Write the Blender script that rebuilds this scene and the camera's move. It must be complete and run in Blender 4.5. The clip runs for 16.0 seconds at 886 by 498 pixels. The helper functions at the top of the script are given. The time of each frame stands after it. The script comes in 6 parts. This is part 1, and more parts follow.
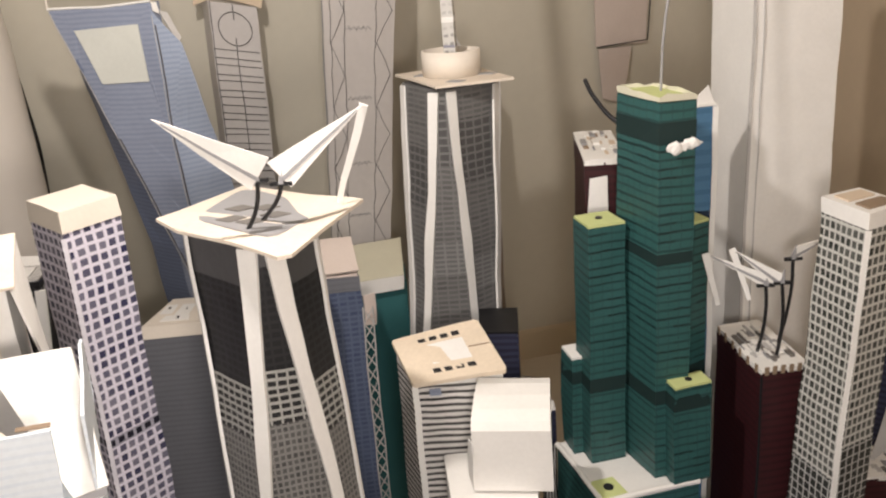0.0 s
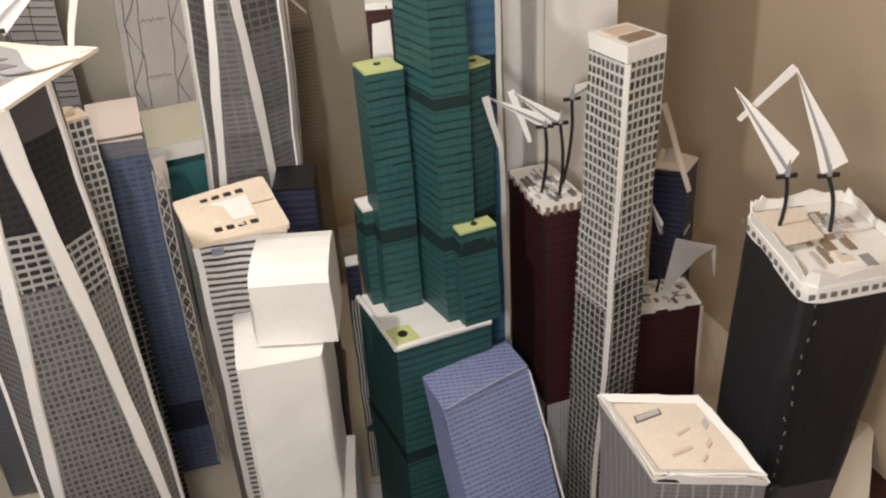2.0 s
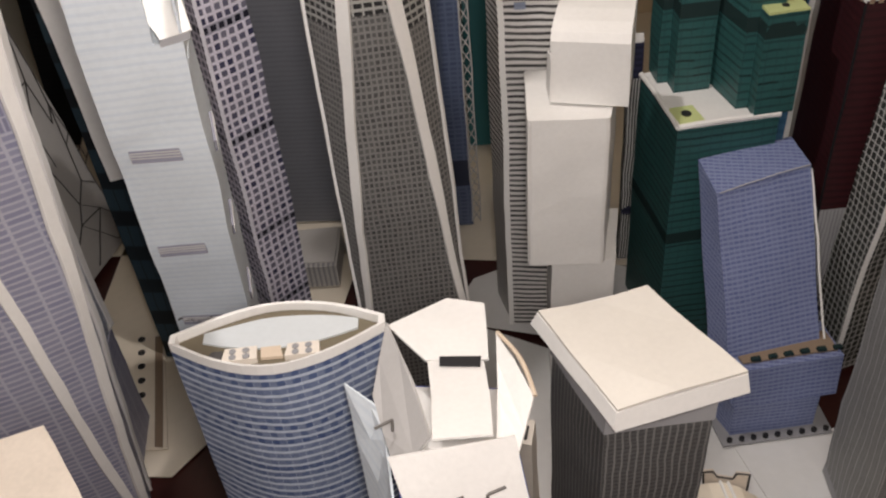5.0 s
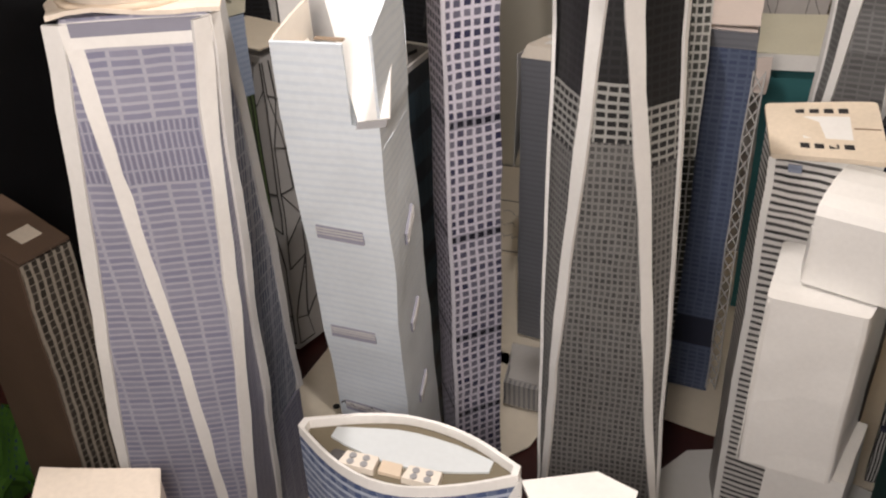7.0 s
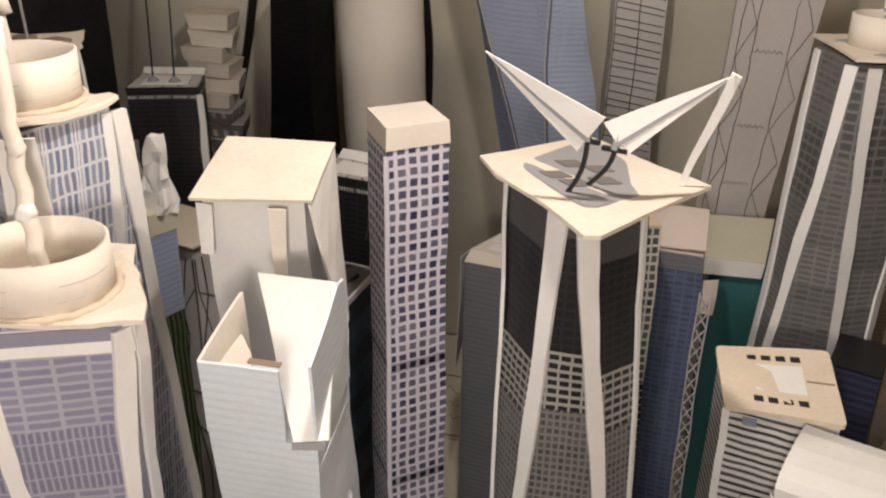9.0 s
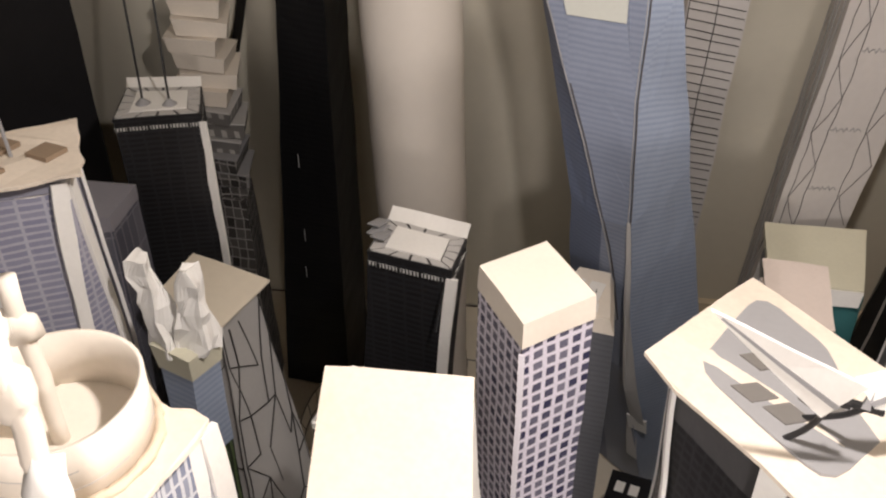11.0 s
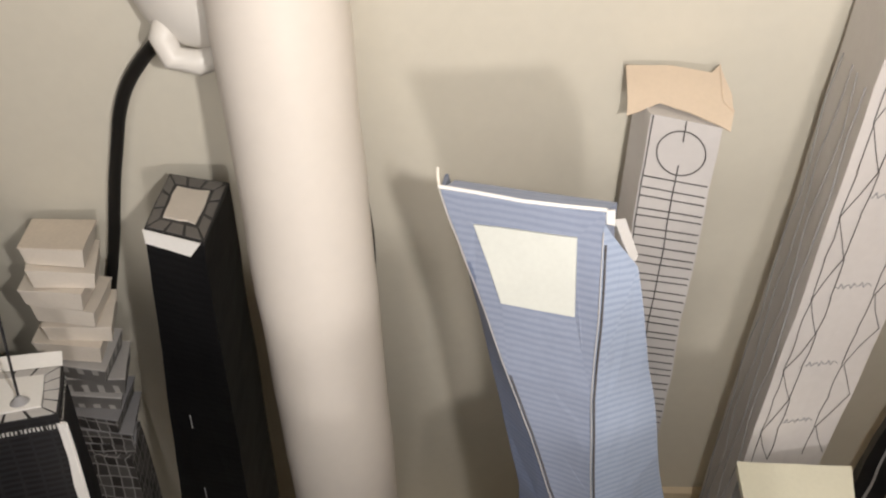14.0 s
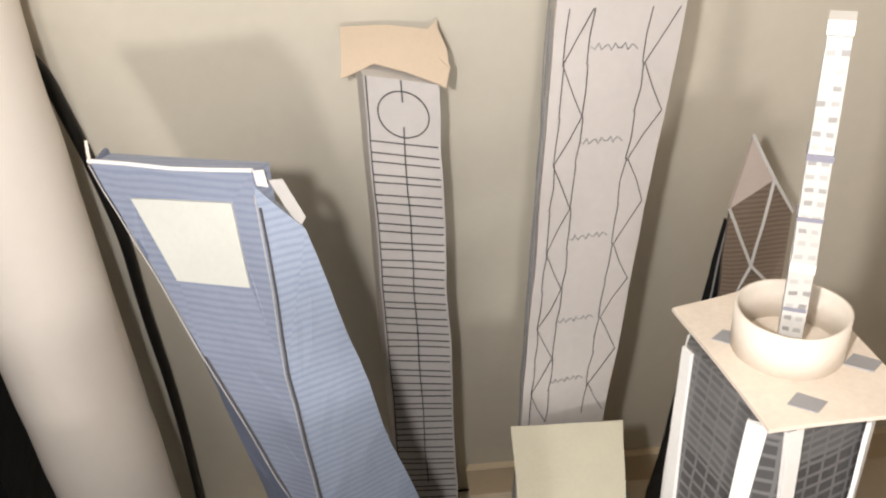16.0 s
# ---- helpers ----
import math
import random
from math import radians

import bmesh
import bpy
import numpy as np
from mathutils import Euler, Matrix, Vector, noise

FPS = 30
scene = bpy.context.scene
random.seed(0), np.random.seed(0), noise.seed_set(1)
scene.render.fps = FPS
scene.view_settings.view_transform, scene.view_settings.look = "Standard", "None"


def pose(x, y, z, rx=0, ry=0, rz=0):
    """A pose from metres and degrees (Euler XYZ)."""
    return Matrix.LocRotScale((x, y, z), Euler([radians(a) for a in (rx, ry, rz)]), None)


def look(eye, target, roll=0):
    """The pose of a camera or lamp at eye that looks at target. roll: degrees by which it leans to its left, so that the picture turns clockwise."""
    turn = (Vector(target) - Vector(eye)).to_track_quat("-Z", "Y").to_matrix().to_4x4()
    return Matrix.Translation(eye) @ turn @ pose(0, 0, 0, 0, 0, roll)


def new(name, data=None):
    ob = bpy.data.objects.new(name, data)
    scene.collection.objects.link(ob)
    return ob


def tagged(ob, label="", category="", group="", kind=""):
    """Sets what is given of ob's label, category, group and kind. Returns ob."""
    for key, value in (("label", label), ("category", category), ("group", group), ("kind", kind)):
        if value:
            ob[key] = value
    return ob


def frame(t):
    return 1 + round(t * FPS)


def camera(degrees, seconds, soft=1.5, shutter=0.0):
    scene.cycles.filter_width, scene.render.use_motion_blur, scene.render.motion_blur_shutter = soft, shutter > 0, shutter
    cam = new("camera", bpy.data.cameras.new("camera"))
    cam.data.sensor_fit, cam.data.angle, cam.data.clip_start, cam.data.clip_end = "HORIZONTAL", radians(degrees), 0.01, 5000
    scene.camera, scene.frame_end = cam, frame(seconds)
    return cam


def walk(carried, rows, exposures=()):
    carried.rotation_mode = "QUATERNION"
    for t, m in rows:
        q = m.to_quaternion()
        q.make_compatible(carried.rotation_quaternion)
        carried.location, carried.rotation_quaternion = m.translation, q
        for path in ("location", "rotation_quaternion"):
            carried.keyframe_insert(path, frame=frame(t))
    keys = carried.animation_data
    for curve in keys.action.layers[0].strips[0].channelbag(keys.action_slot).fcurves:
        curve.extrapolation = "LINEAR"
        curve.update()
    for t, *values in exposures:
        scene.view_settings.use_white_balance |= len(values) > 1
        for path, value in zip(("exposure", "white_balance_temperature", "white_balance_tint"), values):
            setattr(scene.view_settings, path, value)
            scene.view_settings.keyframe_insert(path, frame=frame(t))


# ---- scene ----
cam = camera(53.1, 16.0, soft=2.2)
PATH = [
    (0, (0.053, 0.052, 0.605), (-0.035, 1.938, -0.054), -4.1),
    (0.5, (0.081, 0.056, 0.605), (0.159, 1.923, -0.107), -4.1),
    (1, (0.107, 0.047, 0.601), (0.247, 1.895, -0.151), -3.8),
    (1.5, (0.115, 0.043, 0.597), (0.287, 1.864, -0.212), -3.8),
    (2, (0.118, 0.056, 0.585), (0.278, 1.811, -0.361), -3.9),
    (2.5, (0.113, 0.054, 0.574), (0.221, 1.709, -0.545), -4.2),
    (3, (0.103, 0.052, 0.554), (0.148, 1.592, -0.722), -4.3),
    (3.5, (0.104, 0.043, 0.545), (0.135, 1.491, -0.834), -3.8),
    (4, (0.102, 0.039, 0.548), (0.083, 1.482, -0.837), -4.2),
    (4.5, (0.085, 0.03, 0.558), (-0.081, 1.508, -0.78), -5.2),
    (5, (0.07, 0.023, 0.566), (-0.259, 1.544, -0.691), -5.4),
    (5.2, (0.066, 0.022, 0.566), (-0.331, 1.546, -0.666), -5.2),
    (7.3, (0.105, 0.091, 0.546), (-0.879, 1.517, -0.454), -1.5),
    (7.5, (0.105, 0.097, 0.548), (-0.872, 1.532, -0.445), -0.6),
    (8, (0.107, 0.1, 0.562), (-0.871, 1.587, -0.35), -0.5),
    (8.5, (0.096, 0.114, 0.582), (-0.83, 1.664, -0.279), 0.2),
    (9, (0.067, 0.131, 0.606), (-0.817, 1.738, -0.192), 0.8),
    (9.5, (0.031, 0.149, 0.633), (-0.873, 1.747, -0.161), 1.6),
    (9.7, (0.011, 0.149, 0.636), (-0.883, 1.755, -0.152), 2.2),
    (11.8, (-0.127, 0.338, 0.742), (-0.686, 1.744, -0.566), -1.9),
    (12, (-0.134, 0.356, 0.747), (-0.664, 1.754, -0.582), -1.7),
    (12.5, (-0.136, 0.368, 0.763), (-0.665, 1.756, -0.576), -1.8),
    (13, (-0.136, 0.391, 0.778), (-0.716, 1.846, -0.467), -2.5),
    (13.5, (-0.149, 0.408, 0.768), (-0.742, 1.953, -0.355), -2.0),
    (14, (-0.149, 0.405, 0.768), (-0.74, 2.044, -0.215), -1.3),
    (14.5, (-0.129, 0.418, 0.758), (-0.671, 2.097, -0.184), -1.6),
    (15, (-0.087, 0.437, 0.757), (-0.584, 2.133, -0.179), -2.2),
    (15.5, (-0.058, 0.445, 0.747), (-0.53, 2.129, -0.224), -2.8),
    (16, (-0.028, 0.452, 0.737), (-0.469, 2.133, -0.252), -3.5),
]
walk(cam, [(t, look(eye, target, roll)) for t, eye, target, roll in PATH],
     exposures=[(0.0, 0.05, 6450, 13), (1.5, 0.12, 6400, 13), (2.5, 0.12, 6200, 12), (2.7, 0.10, 6150, 12), (3.0, -0.10, 6150, 12), (3.6, -0.30, 6200, 13), (5.2, -0.28, 6250, 14), (7.5, -0.1, 6350, 14), (8.5, -0.15, 6500, 14), (9.0, -0.40, 6600, 14), (9.7, -0.36, 6650, 13), (11.8, 0.3, 6250, 15), (12.5, 0.65, 6250, 15), (13.0, 0.86, 6250, 14), (13.5, 0.84, 6200, 13), (14.0, 0.60, 6150, 11), (15.0, 0.76, 6000, 11), (15.5, 0.78, 6050, 10), (16.0, 0.66, 6100, 11)])

# ---- world and light ----
world = bpy.data.worlds.new("world")
scene.world = world
world.use_nodes = True
world.node_tree.nodes["Background"].inputs[0].default_value = (0.9, 0.75, 0.55, 1)
world.node_tree.nodes["Background"].inputs[1].default_value = 0.03


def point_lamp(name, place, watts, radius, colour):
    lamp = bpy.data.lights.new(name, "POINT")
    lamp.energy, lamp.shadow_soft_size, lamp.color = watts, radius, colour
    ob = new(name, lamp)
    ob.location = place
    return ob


# the hand-held torch: its light over the first rows of models
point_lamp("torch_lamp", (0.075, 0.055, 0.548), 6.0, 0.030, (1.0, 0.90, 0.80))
# added lamp: the same torch held over the back rows, lit all along
point_lamp("added_torch_lamp_back", (-0.082, 0.442, 0.752), 5.7, 0.010, (1.0, 0.915, 0.82))
# soft fill added behind the camera for room light; no such lamp is known
panel = bpy.data.lights.new("room_fill", "AREA")
panel.shape, panel.size, panel.energy, panel.color = "DISK", 1.0, 5.0, (1.0, 0.94, 0.86)
room_fill = new("room_fill", panel)
room_fill.matrix_world = look((0.0, -0.95, 1.30), (-0.02, 0.75, 0.25))


# ---- materials ----
def material(name, rough=0.7, spec=0.3):
    m = bpy.data.materials.new(name)
    m.use_nodes = True
    b = m.node_tree.nodes["Principled BSDF"]
    b.inputs["Roughness"].default_value = rough
    b.inputs["Specular IOR Level"].default_value = spec
    return m, m.node_tree.nodes, m.node_tree.links, b


def val(nodes, links, op, a, b=None, c=None):
    n = nodes.new("ShaderNodeMath")
    n.operation = op
    for i, v in enumerate((a, b, c)):
        if v is None:
            continue
        if isinstance(v, (int, float)):
            n.inputs[i].default_value = v
        else:
            links.new(v, n.inputs[i])
    return n.outputs[0]


def mix(nodes, links, f, a, b, blend="MIX"):
    n = nodes.new("ShaderNodeMix")
    n.data_type, n.blend_type = "RGBA", blend
    for i, v in ((0, f), (6, a), (7, b)):
        if isinstance(v, (int, float)):
            n.inputs[i].default_value = v
        elif isinstance(v, tuple):
            n.inputs[i].default_value = (*v, 1)
        else:
            links.new(v, n.inputs[i])
    return n.outputs[2]


def noise_of(nodes, links, scale, detail=3, vector=None):
    n = nodes.new("ShaderNodeTexNoise")
    n.inputs["Scale"].default_value = scale
    n.inputs["Detail"].default_value = detail
    if vector is None:
        vector = nodes.new("ShaderNodeTexCoord").outputs["Object"]
    links.new(vector, n.inputs["Vector"])
    return n.outputs[0]


def finish(m, nodes, links, b, colour, wear=0.12, bump=0.15, scale=40):
    """Mottled colour at two scales and the slight waves of cut and glued paper."""
    big, fine = noise_of(nodes, links, scale * 0.6), noise_of(nodes, links, scale * 9, 4)
    f = val(nodes, links, "MULTIPLY_ADD", big, wear * 1.6, 1 - wear * 0.8)
    f = val(nodes, links, "MULTIPLY", f, val(nodes, links, "MULTIPLY_ADD", fine, wear, 1 - wear * 0.5))
    g = nodes.new("ShaderNodeCombineColor")
    for i in range(3):
        links.new(f, g.inputs[i])
    links.new(mix(nodes, links, 1.0, colour, g.outputs[0], "MULTIPLY"), b.inputs["Base Color"])
    bp = nodes.new("ShaderNodeBump")
    bp.inputs["Strength"].default_value = bump
    bp.inputs["Distance"].default_value = 0.002
    links.new(val(nodes, links, "ADD", big, val(nodes, links, "MULTIPLY", fine, 0.15)), bp.inputs["Height"])
    links.new(bp.outputs[0], b.inputs["Normal"])
    return m


def plain(name, colour, rough=0.65, spec=0.3, wear=0.1, bump=0.15, scale=40):
    m, nodes, links, b = material(name, rough, spec)
    return finish(m, nodes, links, b, colour, wear, bump, scale)


def facade(name, wall, glass, cw, ch, fw, fh, rough=0.5, spec=0.4, wear=0.14, wobble=0.0006, bands=(), fade=0.25, du=0.0, dv=0.0, columns=None, zones=()):
    """Printed facade: cells cw by ch metres, of which fw by fh is window; bands (v0, v1, colour); columns (every, width, colour)."""
    m, nodes, links, b = material(name, rough, spec)
    uv = nodes.new("ShaderNodeUVMap").outputs[0]
    sep = nodes.new("ShaderNodeSeparateXYZ")
    links.new(uv, sep.inputs[0])
    wob = noise_of(nodes, links, 55, 2)
    off = val(nodes, links, "MULTIPLY_ADD", wob, wobble * 4, -wobble * 2)
    u = val(nodes, links, "ADD", val(nodes, links, "ADD", sep.outputs[0], off), du)
    v = val(nodes, links, "ADD", val(nodes, links, "ADD", sep.outputs[1], off), dv)

    def inside(x, cell, fill):
        if fill >= 1:
            return None
        f = val(nodes, links, "FRACT", val(nodes, links, "MULTIPLY", x, 1 / cell))
        return val(nodes, links, "LESS_THAN", val(nodes, links, "ABSOLUTE", val(nodes, links, "SUBTRACT", f, 0.5)), fill / 2)

    a, c = inside(u, cw, fw), inside(v, ch, fh)
    mask = a if c is None else c if a is None else val(nodes, links, "MULTIPLY", a, c)
    cell = nodes.new("ShaderNodeTexWhiteNoise")
    cell.noise_dimensions = "2D"
    cc = nodes.new("ShaderNodeCombineXYZ")
    links.new(val(nodes, links, "FLOOR", val(nodes, links, "MULTIPLY", u, 1 / cw)), cc.inputs[0])
    links.new(val(nodes, links, "FLOOR", val(nodes, links, "MULTIPLY", v, 1 / ch)), cc.inputs[1])
    links.new(cc.outputs[0], cell.inputs[0])
    mid = tuple(g * (1 - fade) + w * fade for g, w in zip(glass, wall))
    win = mix(nodes, links, cell.outputs[0], glass, mid)
    col = mix(nodes, links, mask, wall, win)
    if columns:
        every, width, tint = columns
        col = mix(nodes, links, inside(u, every, width / every), col, tint)
    for v0, v1, wall2, glass2, cw2, ch2, fw2, fh2 in zones:
        inner = mix(nodes, links, val(nodes, links, "MULTIPLY", inside(u, cw2, fw2), inside(v, ch2, fh2)), wall2, glass2)
        f = val(nodes, links, "MULTIPLY", val(nodes, links, "GREATER_THAN", v, v0), val(nodes, links, "LESS_THAN", v, v1))
        col = mix(nodes, links, f, col, inner)
    for v0, v1, tint in bands:
        f = val(nodes, links, "MULTIPLY", val(nodes, links, "GREATER_THAN", v, v0), val(nodes, links, "LESS_THAN", v, v1))
        col = mix(nodes, links, f, col, tint)
    return finish(m, nodes, links, b, col, wear, 0.35)


WHITE = plain("white_paper", (0.81, 0.80, 0.775), bump=0.4)
CREAM = plain("cream_card", (0.73, 0.65, 0.555), bump=0.35, wear=0.2)
IVORY = plain("ivory_paper", (0.66, 0.64, 0.51), bump=0.35)
TANCARD = plain("tan_card", (0.71, 0.61, 0.485), bump=0.35, wear=0.2)
PINK = plain("pinkish_card", (0.70, 0.61, 0.56), bump=0.2)
TUBE = plain("tube_card", (0.69, 0.645, 0.59), rough=0.5, bump=0.05, wear=0.06, scale=12)
GREYP = plain("grey_paper", (0.30, 0.30, 0.31))
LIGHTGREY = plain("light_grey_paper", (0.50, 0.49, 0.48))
BLACKP = plain("black_paper", (0.012, 0.012, 0.014), rough=0.45, wear=0.4)
BLACKINK = plain("black_marker_ink", (0.02, 0.02, 0.022), rough=0.4)
PENCIL = plain("pencil_line", (0.055, 0.052, 0.05))
BROWNCARD = plain("brown_card", (0.27, 0.20, 0.14))
GREENDOT = plain("yellow_green_paper", (0.56, 0.62, 0.28))
SLOTGREY = plain("slot_grey_print", (0.26, 0.26, 0.32))
DARKBROWN = plain("dark_brown_card", (0.13, 0.085, 0.06))
HOLEPAPER = plain("pale_grey_green_paper", (0.60, 0.615, 0.57))
OLIVE = plain("olive_brown_card", (0.17, 0.145, 0.10))
SLABWHITE = plain("pale_tan_card", (0.67, 0.64, 0.585), bump=0.4)
ROOFGREY = plain("dark_grey_print", (0.17, 0.16, 0.15))
CARDCREAM = plain("warm_white_card", (0.74, 0.68, 0.60), bump=0.25)
COOLWHITE = plain("cool_white_paper", (0.60, 0.64, 0.66), bump=0.3)
SLATETOP = plain("grey_lavender_paper", (0.24, 0.235, 0.27), bump=0.3)
SLOTDARK = plain("charcoal_card", (0.085, 0.08, 0.08), wear=0.3, bump=0.3)
LAVEDGE = plain("lavender_white_edge", (0.66, 0.64, 0.70))
DARKGREEN = plain("dark_green_paper", (0.012, 0.03, 0.03))
BLUEEDGE = plain("blue_edge_paper", (0.03, 0.05, 0.30))
TAPE = plain("masking_tape", (0.64, 0.53, 0.41), rough=0.6, bump=0.4)
CORD = plain("black_rubber", (0.012, 0.011, 0.01), rough=0.5)
TEAL = plain("teal_paper", (0.04, 0.155, 0.165))
WALLPAINT = plain("wall_paint", (0.66, 0.625, 0.53), rough=0.75, wear=0.07, bump=0.06, scale=10)
SIDEPAINT = plain("brown_wall_paint", (0.58, 0.47, 0.345), rough=0.75, wear=0.08, bump=0.06, scale=10)
SKIRTING = plain("skirting_paint", (0.66, 0.56, 0.40), rough=0.5, wear=0.08, bump=0.05)
SHEET = plain("floor_sheet_paper", (0.78, 0.71, 0.59), rough=0.6, wear=0.1, bump=0.2, scale=14)
FLOORWOOD = plain("dark_red_brown_wood", (0.045, 0.012, 0.010), rough=0.28, spec=0.5, wear=0.5, bump=0.05, scale=16)
DRAWPAPER = plain("drawing_paper", (0.60, 0.575, 0.56), wear=0.1, bump=0.3, scale=18)
PLASTIC = plain("white_plastic", (0.72, 0.69, 0.64), rough=0.35, wear=0.04, bump=0.02)
CLOTH = facade("patterned_cloth", (0.05, 0.12, 0.02), (0.02, 0.03, 0.07), 0.018, 0.006, 0.55, 0.5, rough=0.9, spec=0.1, wobble=0.004, fade=0.4)
NEARSHEET = plain("white_floor_paper", (0.70, 0.70, 0.69), rough=0.6, wear=0.1, bump=0.2, scale=14)
ROOM = plain("room_plaster", (0.45, 0.40, 0.32), wear=0.08, bump=0.05, scale=5)


# ---- shapes ----
ORIGIN = {}


def thing(name, label, category, at=(0, 0, 0), group=""):
    ob = new(name)
    ob.empty_display_size = 0.02
    ob.location = at
    ORIGIN[ob.name] = Vector(at)
    return tagged(ob, label, category, group)


def facade_uv(bm):
    uv = bm.loops.layers.uv.verify()
    bm.normal_update()
    for f in bm.faces:
        n, c = f.normal, f.calc_center_median()
        if abs(n.z) > 0.9:
            for l in f.loops:
                l[uv].uv = (l.vert.co.x, l.vert.co.y)
            continue
        t = Vector((-n.y, n.x, 0)).normalized()
        w = n.cross(t)
        for l in f.loops:
            l[uv].uv = ((l.vert.co - c).dot(t), l.vert.co.dot(w))


def hand_made(bm):
    """Splits long edges and bends the whole slightly, as cut and glued paper bends."""
    for _ in range(6):
        long = [e for e in bm.edges if e.calc_length() > 0.026]
        if not long:
            break
        bmesh.ops.subdivide_edges(bm, edges=long, cuts=1, use_grid_fill=True)
    for v in bm.verts:
        p = v.co.copy()
        for f, k in ((17, 0.0014), (52, 0.0006)):
            v.co += Vector((noise.noise(p * f), noise.noise(p * f + Vector((11.3, 0, 0))), 0.5 * noise.noise(p * f + Vector((0, 7.7, 0))))) * k * min(1.0, p.z / 0.03)


def part(name, bm, mat, parent, label="", smooth=False):
    """One mesh under a thing or under a part, given in world coordinates."""
    bmesh.ops.recalc_face_normals(bm, faces=bm.faces)
    facade_uv(bm)
    hand_made(bm)
    o = ORIGIN[parent.name]
    bmesh.ops.translate(bm, verts=bm.verts, vec=-o)
    if smooth:
        for f in bm.faces:
            f.smooth = True
    me = bpy.data.meshes.new(name)
    bm.to_mesh(me)
    bm.free()
    me.materials.append(mat)
    ob = new(name, me)
    ob.parent = parent
    ORIGIN[ob.name] = o
    return tagged(ob, label)


def solo(name, bm, mat, label, category="", kind="", at=(0, 0, 0), smooth=False):
    bmesh.ops.recalc_face_normals(bm, faces=bm.faces)
    facade_uv(bm)
    bmesh.ops.translate(bm, verts=bm.verts, vec=-Vector(at))
    if smooth:
        for f in bm.faces:
            f.smooth = True
    me = bpy.data.meshes.new(name)
    bm.to_mesh(me)
    bm.free()
    me.materials.append(mat)
    ob = new(name, me)
    ob.location = at
    ORIGIN[ob.name] = Vector(at)
    return tagged(ob, label, category, kind=kind)


def lofted(rings, bm=None, close=True):
    """A closed skin through rings of equally many 3D points."""
    bm = bm or bmesh.new()
    vs = [[bm.verts.new(p) for p in r] for r in rings]
    n = len(vs[0])
    for a, b in zip(vs, vs[1:]):
        for i in range(n):
            bm.faces.new((a[i], a[(i + 1) % n], b[(i + 1) % n], b[i]))
    if close:
        bm.faces.new(vs[0][::-1])
        bm.faces.new(vs[-1])
    return bm


def at_z(poly, z):
    return [(x, y, z) for x, y in poly]


def prism(poly, z0, z1, top=None, bm=None):
    return lofted([at_z(poly, z0), at_z(top or poly, z1)], bm)


def centre(poly):
    return (sum(p[0] for p in poly) / len(poly), sum(p[1] for p in poly) / len(poly))


def grown(poly, k):
    cx, cy = centre(poly)
    return [(cx + (x - cx) * k, cy + (y - cy) * k) for x, y in poly]


def lerp2(a, b, f):
    return tuple(p + (q - p) * f for p, q in zip(a, b))


def quad4(a, b, d):
    """A parallelogram from corner b and its neighbours a and d."""
    return [a, b, d, (a[0] + d[0] - b[0], a[1] + d[1] - b[1])]


def sheet(points, thick=0.0012, bm=None):
    """A flat sheet of paper or card through 3D points, with its thickness."""
    bm = bm or bmesh.new()
    p = [Vector(q) for q in points]
    n = sum(((p[i] - p[0]).cross(p[i + 1] - p[0]) for i in range(1, len(p) - 1)), Vector()).normalized() * thick / 2
    a = [bm.verts.new(q + n) for q in p]
    b = [bm.verts.new(q - n) for q in p]
    bm.faces.new(a)
    bm.faces.new(b[::-1])
    for i in range(len(p)):
        j = (i + 1) % len(p)
        bm.faces.new((a[i], b[i], b[j], a[j]))
    return bm


def bar(a, b, w, h=None, up=(0, 0, 1), bm=None, w2=None):
    """A straight bar from a to b, w wide and h thick, that may taper to w2."""
    bm = bm or bmesh.new()
    a, b, up = Vector(a), Vector(b), Vector(up)
    d = (b - a).normalized()
    s = d.cross(up)
    s = s.normalized() if s.length > 1e-4 else Vector((1, 0, 0))
    u = s.cross(d)
    h = h or w
    k = (w2 or w) / w
    ra = [a + s * x * w / 2 + u * y * h / 2 for x, y in ((-1, -1), (1, -1), (1, 1), (-1, 1))]
    rb = [b + s * x * w * k / 2 + u * y * h * k / 2 for x, y in ((-1, -1), (1, -1), (1, 1), (-1, 1))]
    return lofted([ra, rb], bm)


def ring_wall(c, r, z0, z1, thick=0.0015, seg=40, bm=None):
    bm = bm or bmesh.new()
    rows = []
    for rad, z in ((r, z0), (r, z1), (r - thick, z1), (r - thick, z0)):
        rows.append([bm.verts.new((c[0] + rad * math.cos(k * math.tau / seg), c[1] + rad * math.sin(k * math.tau / seg), z)) for k in range(seg)])
    for a, b in zip(rows, rows[1:] + rows[:1]):
        for i in range(seg):
            bm.faces.new((a[i], a[(i + 1) % seg], b[(i + 1) % seg], b[i]))
    return bm


def rod(points, r, seg=10, bm=None):
    """A round cord or wire through 3D points."""
    bm = bm or bmesh.new()
    pts = [Vector(p) for p in points]
    rings = []
    for i, p in enumerate(pts):
        d = (pts[min(i + 1, len(pts) - 1)] - pts[max(i - 1, 0)]).normalized()
        s = d.cross(Vector((0.3, 0.9, 0.2))).normalized()
        u = s.cross(d)
        rings.append([p + (s * math.cos(k * math.tau / seg) + u * math.sin(k * math.tau / seg)) * r for k in range(seg)])
    return lofted(rings, bm)


def bend(a, b, sag, n=10):
    """Points from a to b, bowed by the vector sag."""
    a, b, sag = Vector(a), Vector(b), Vector(sag)
    return [a.lerp(b, i / n) + sag * math.sin(math.pi * i / n) for i in range(n + 1)]


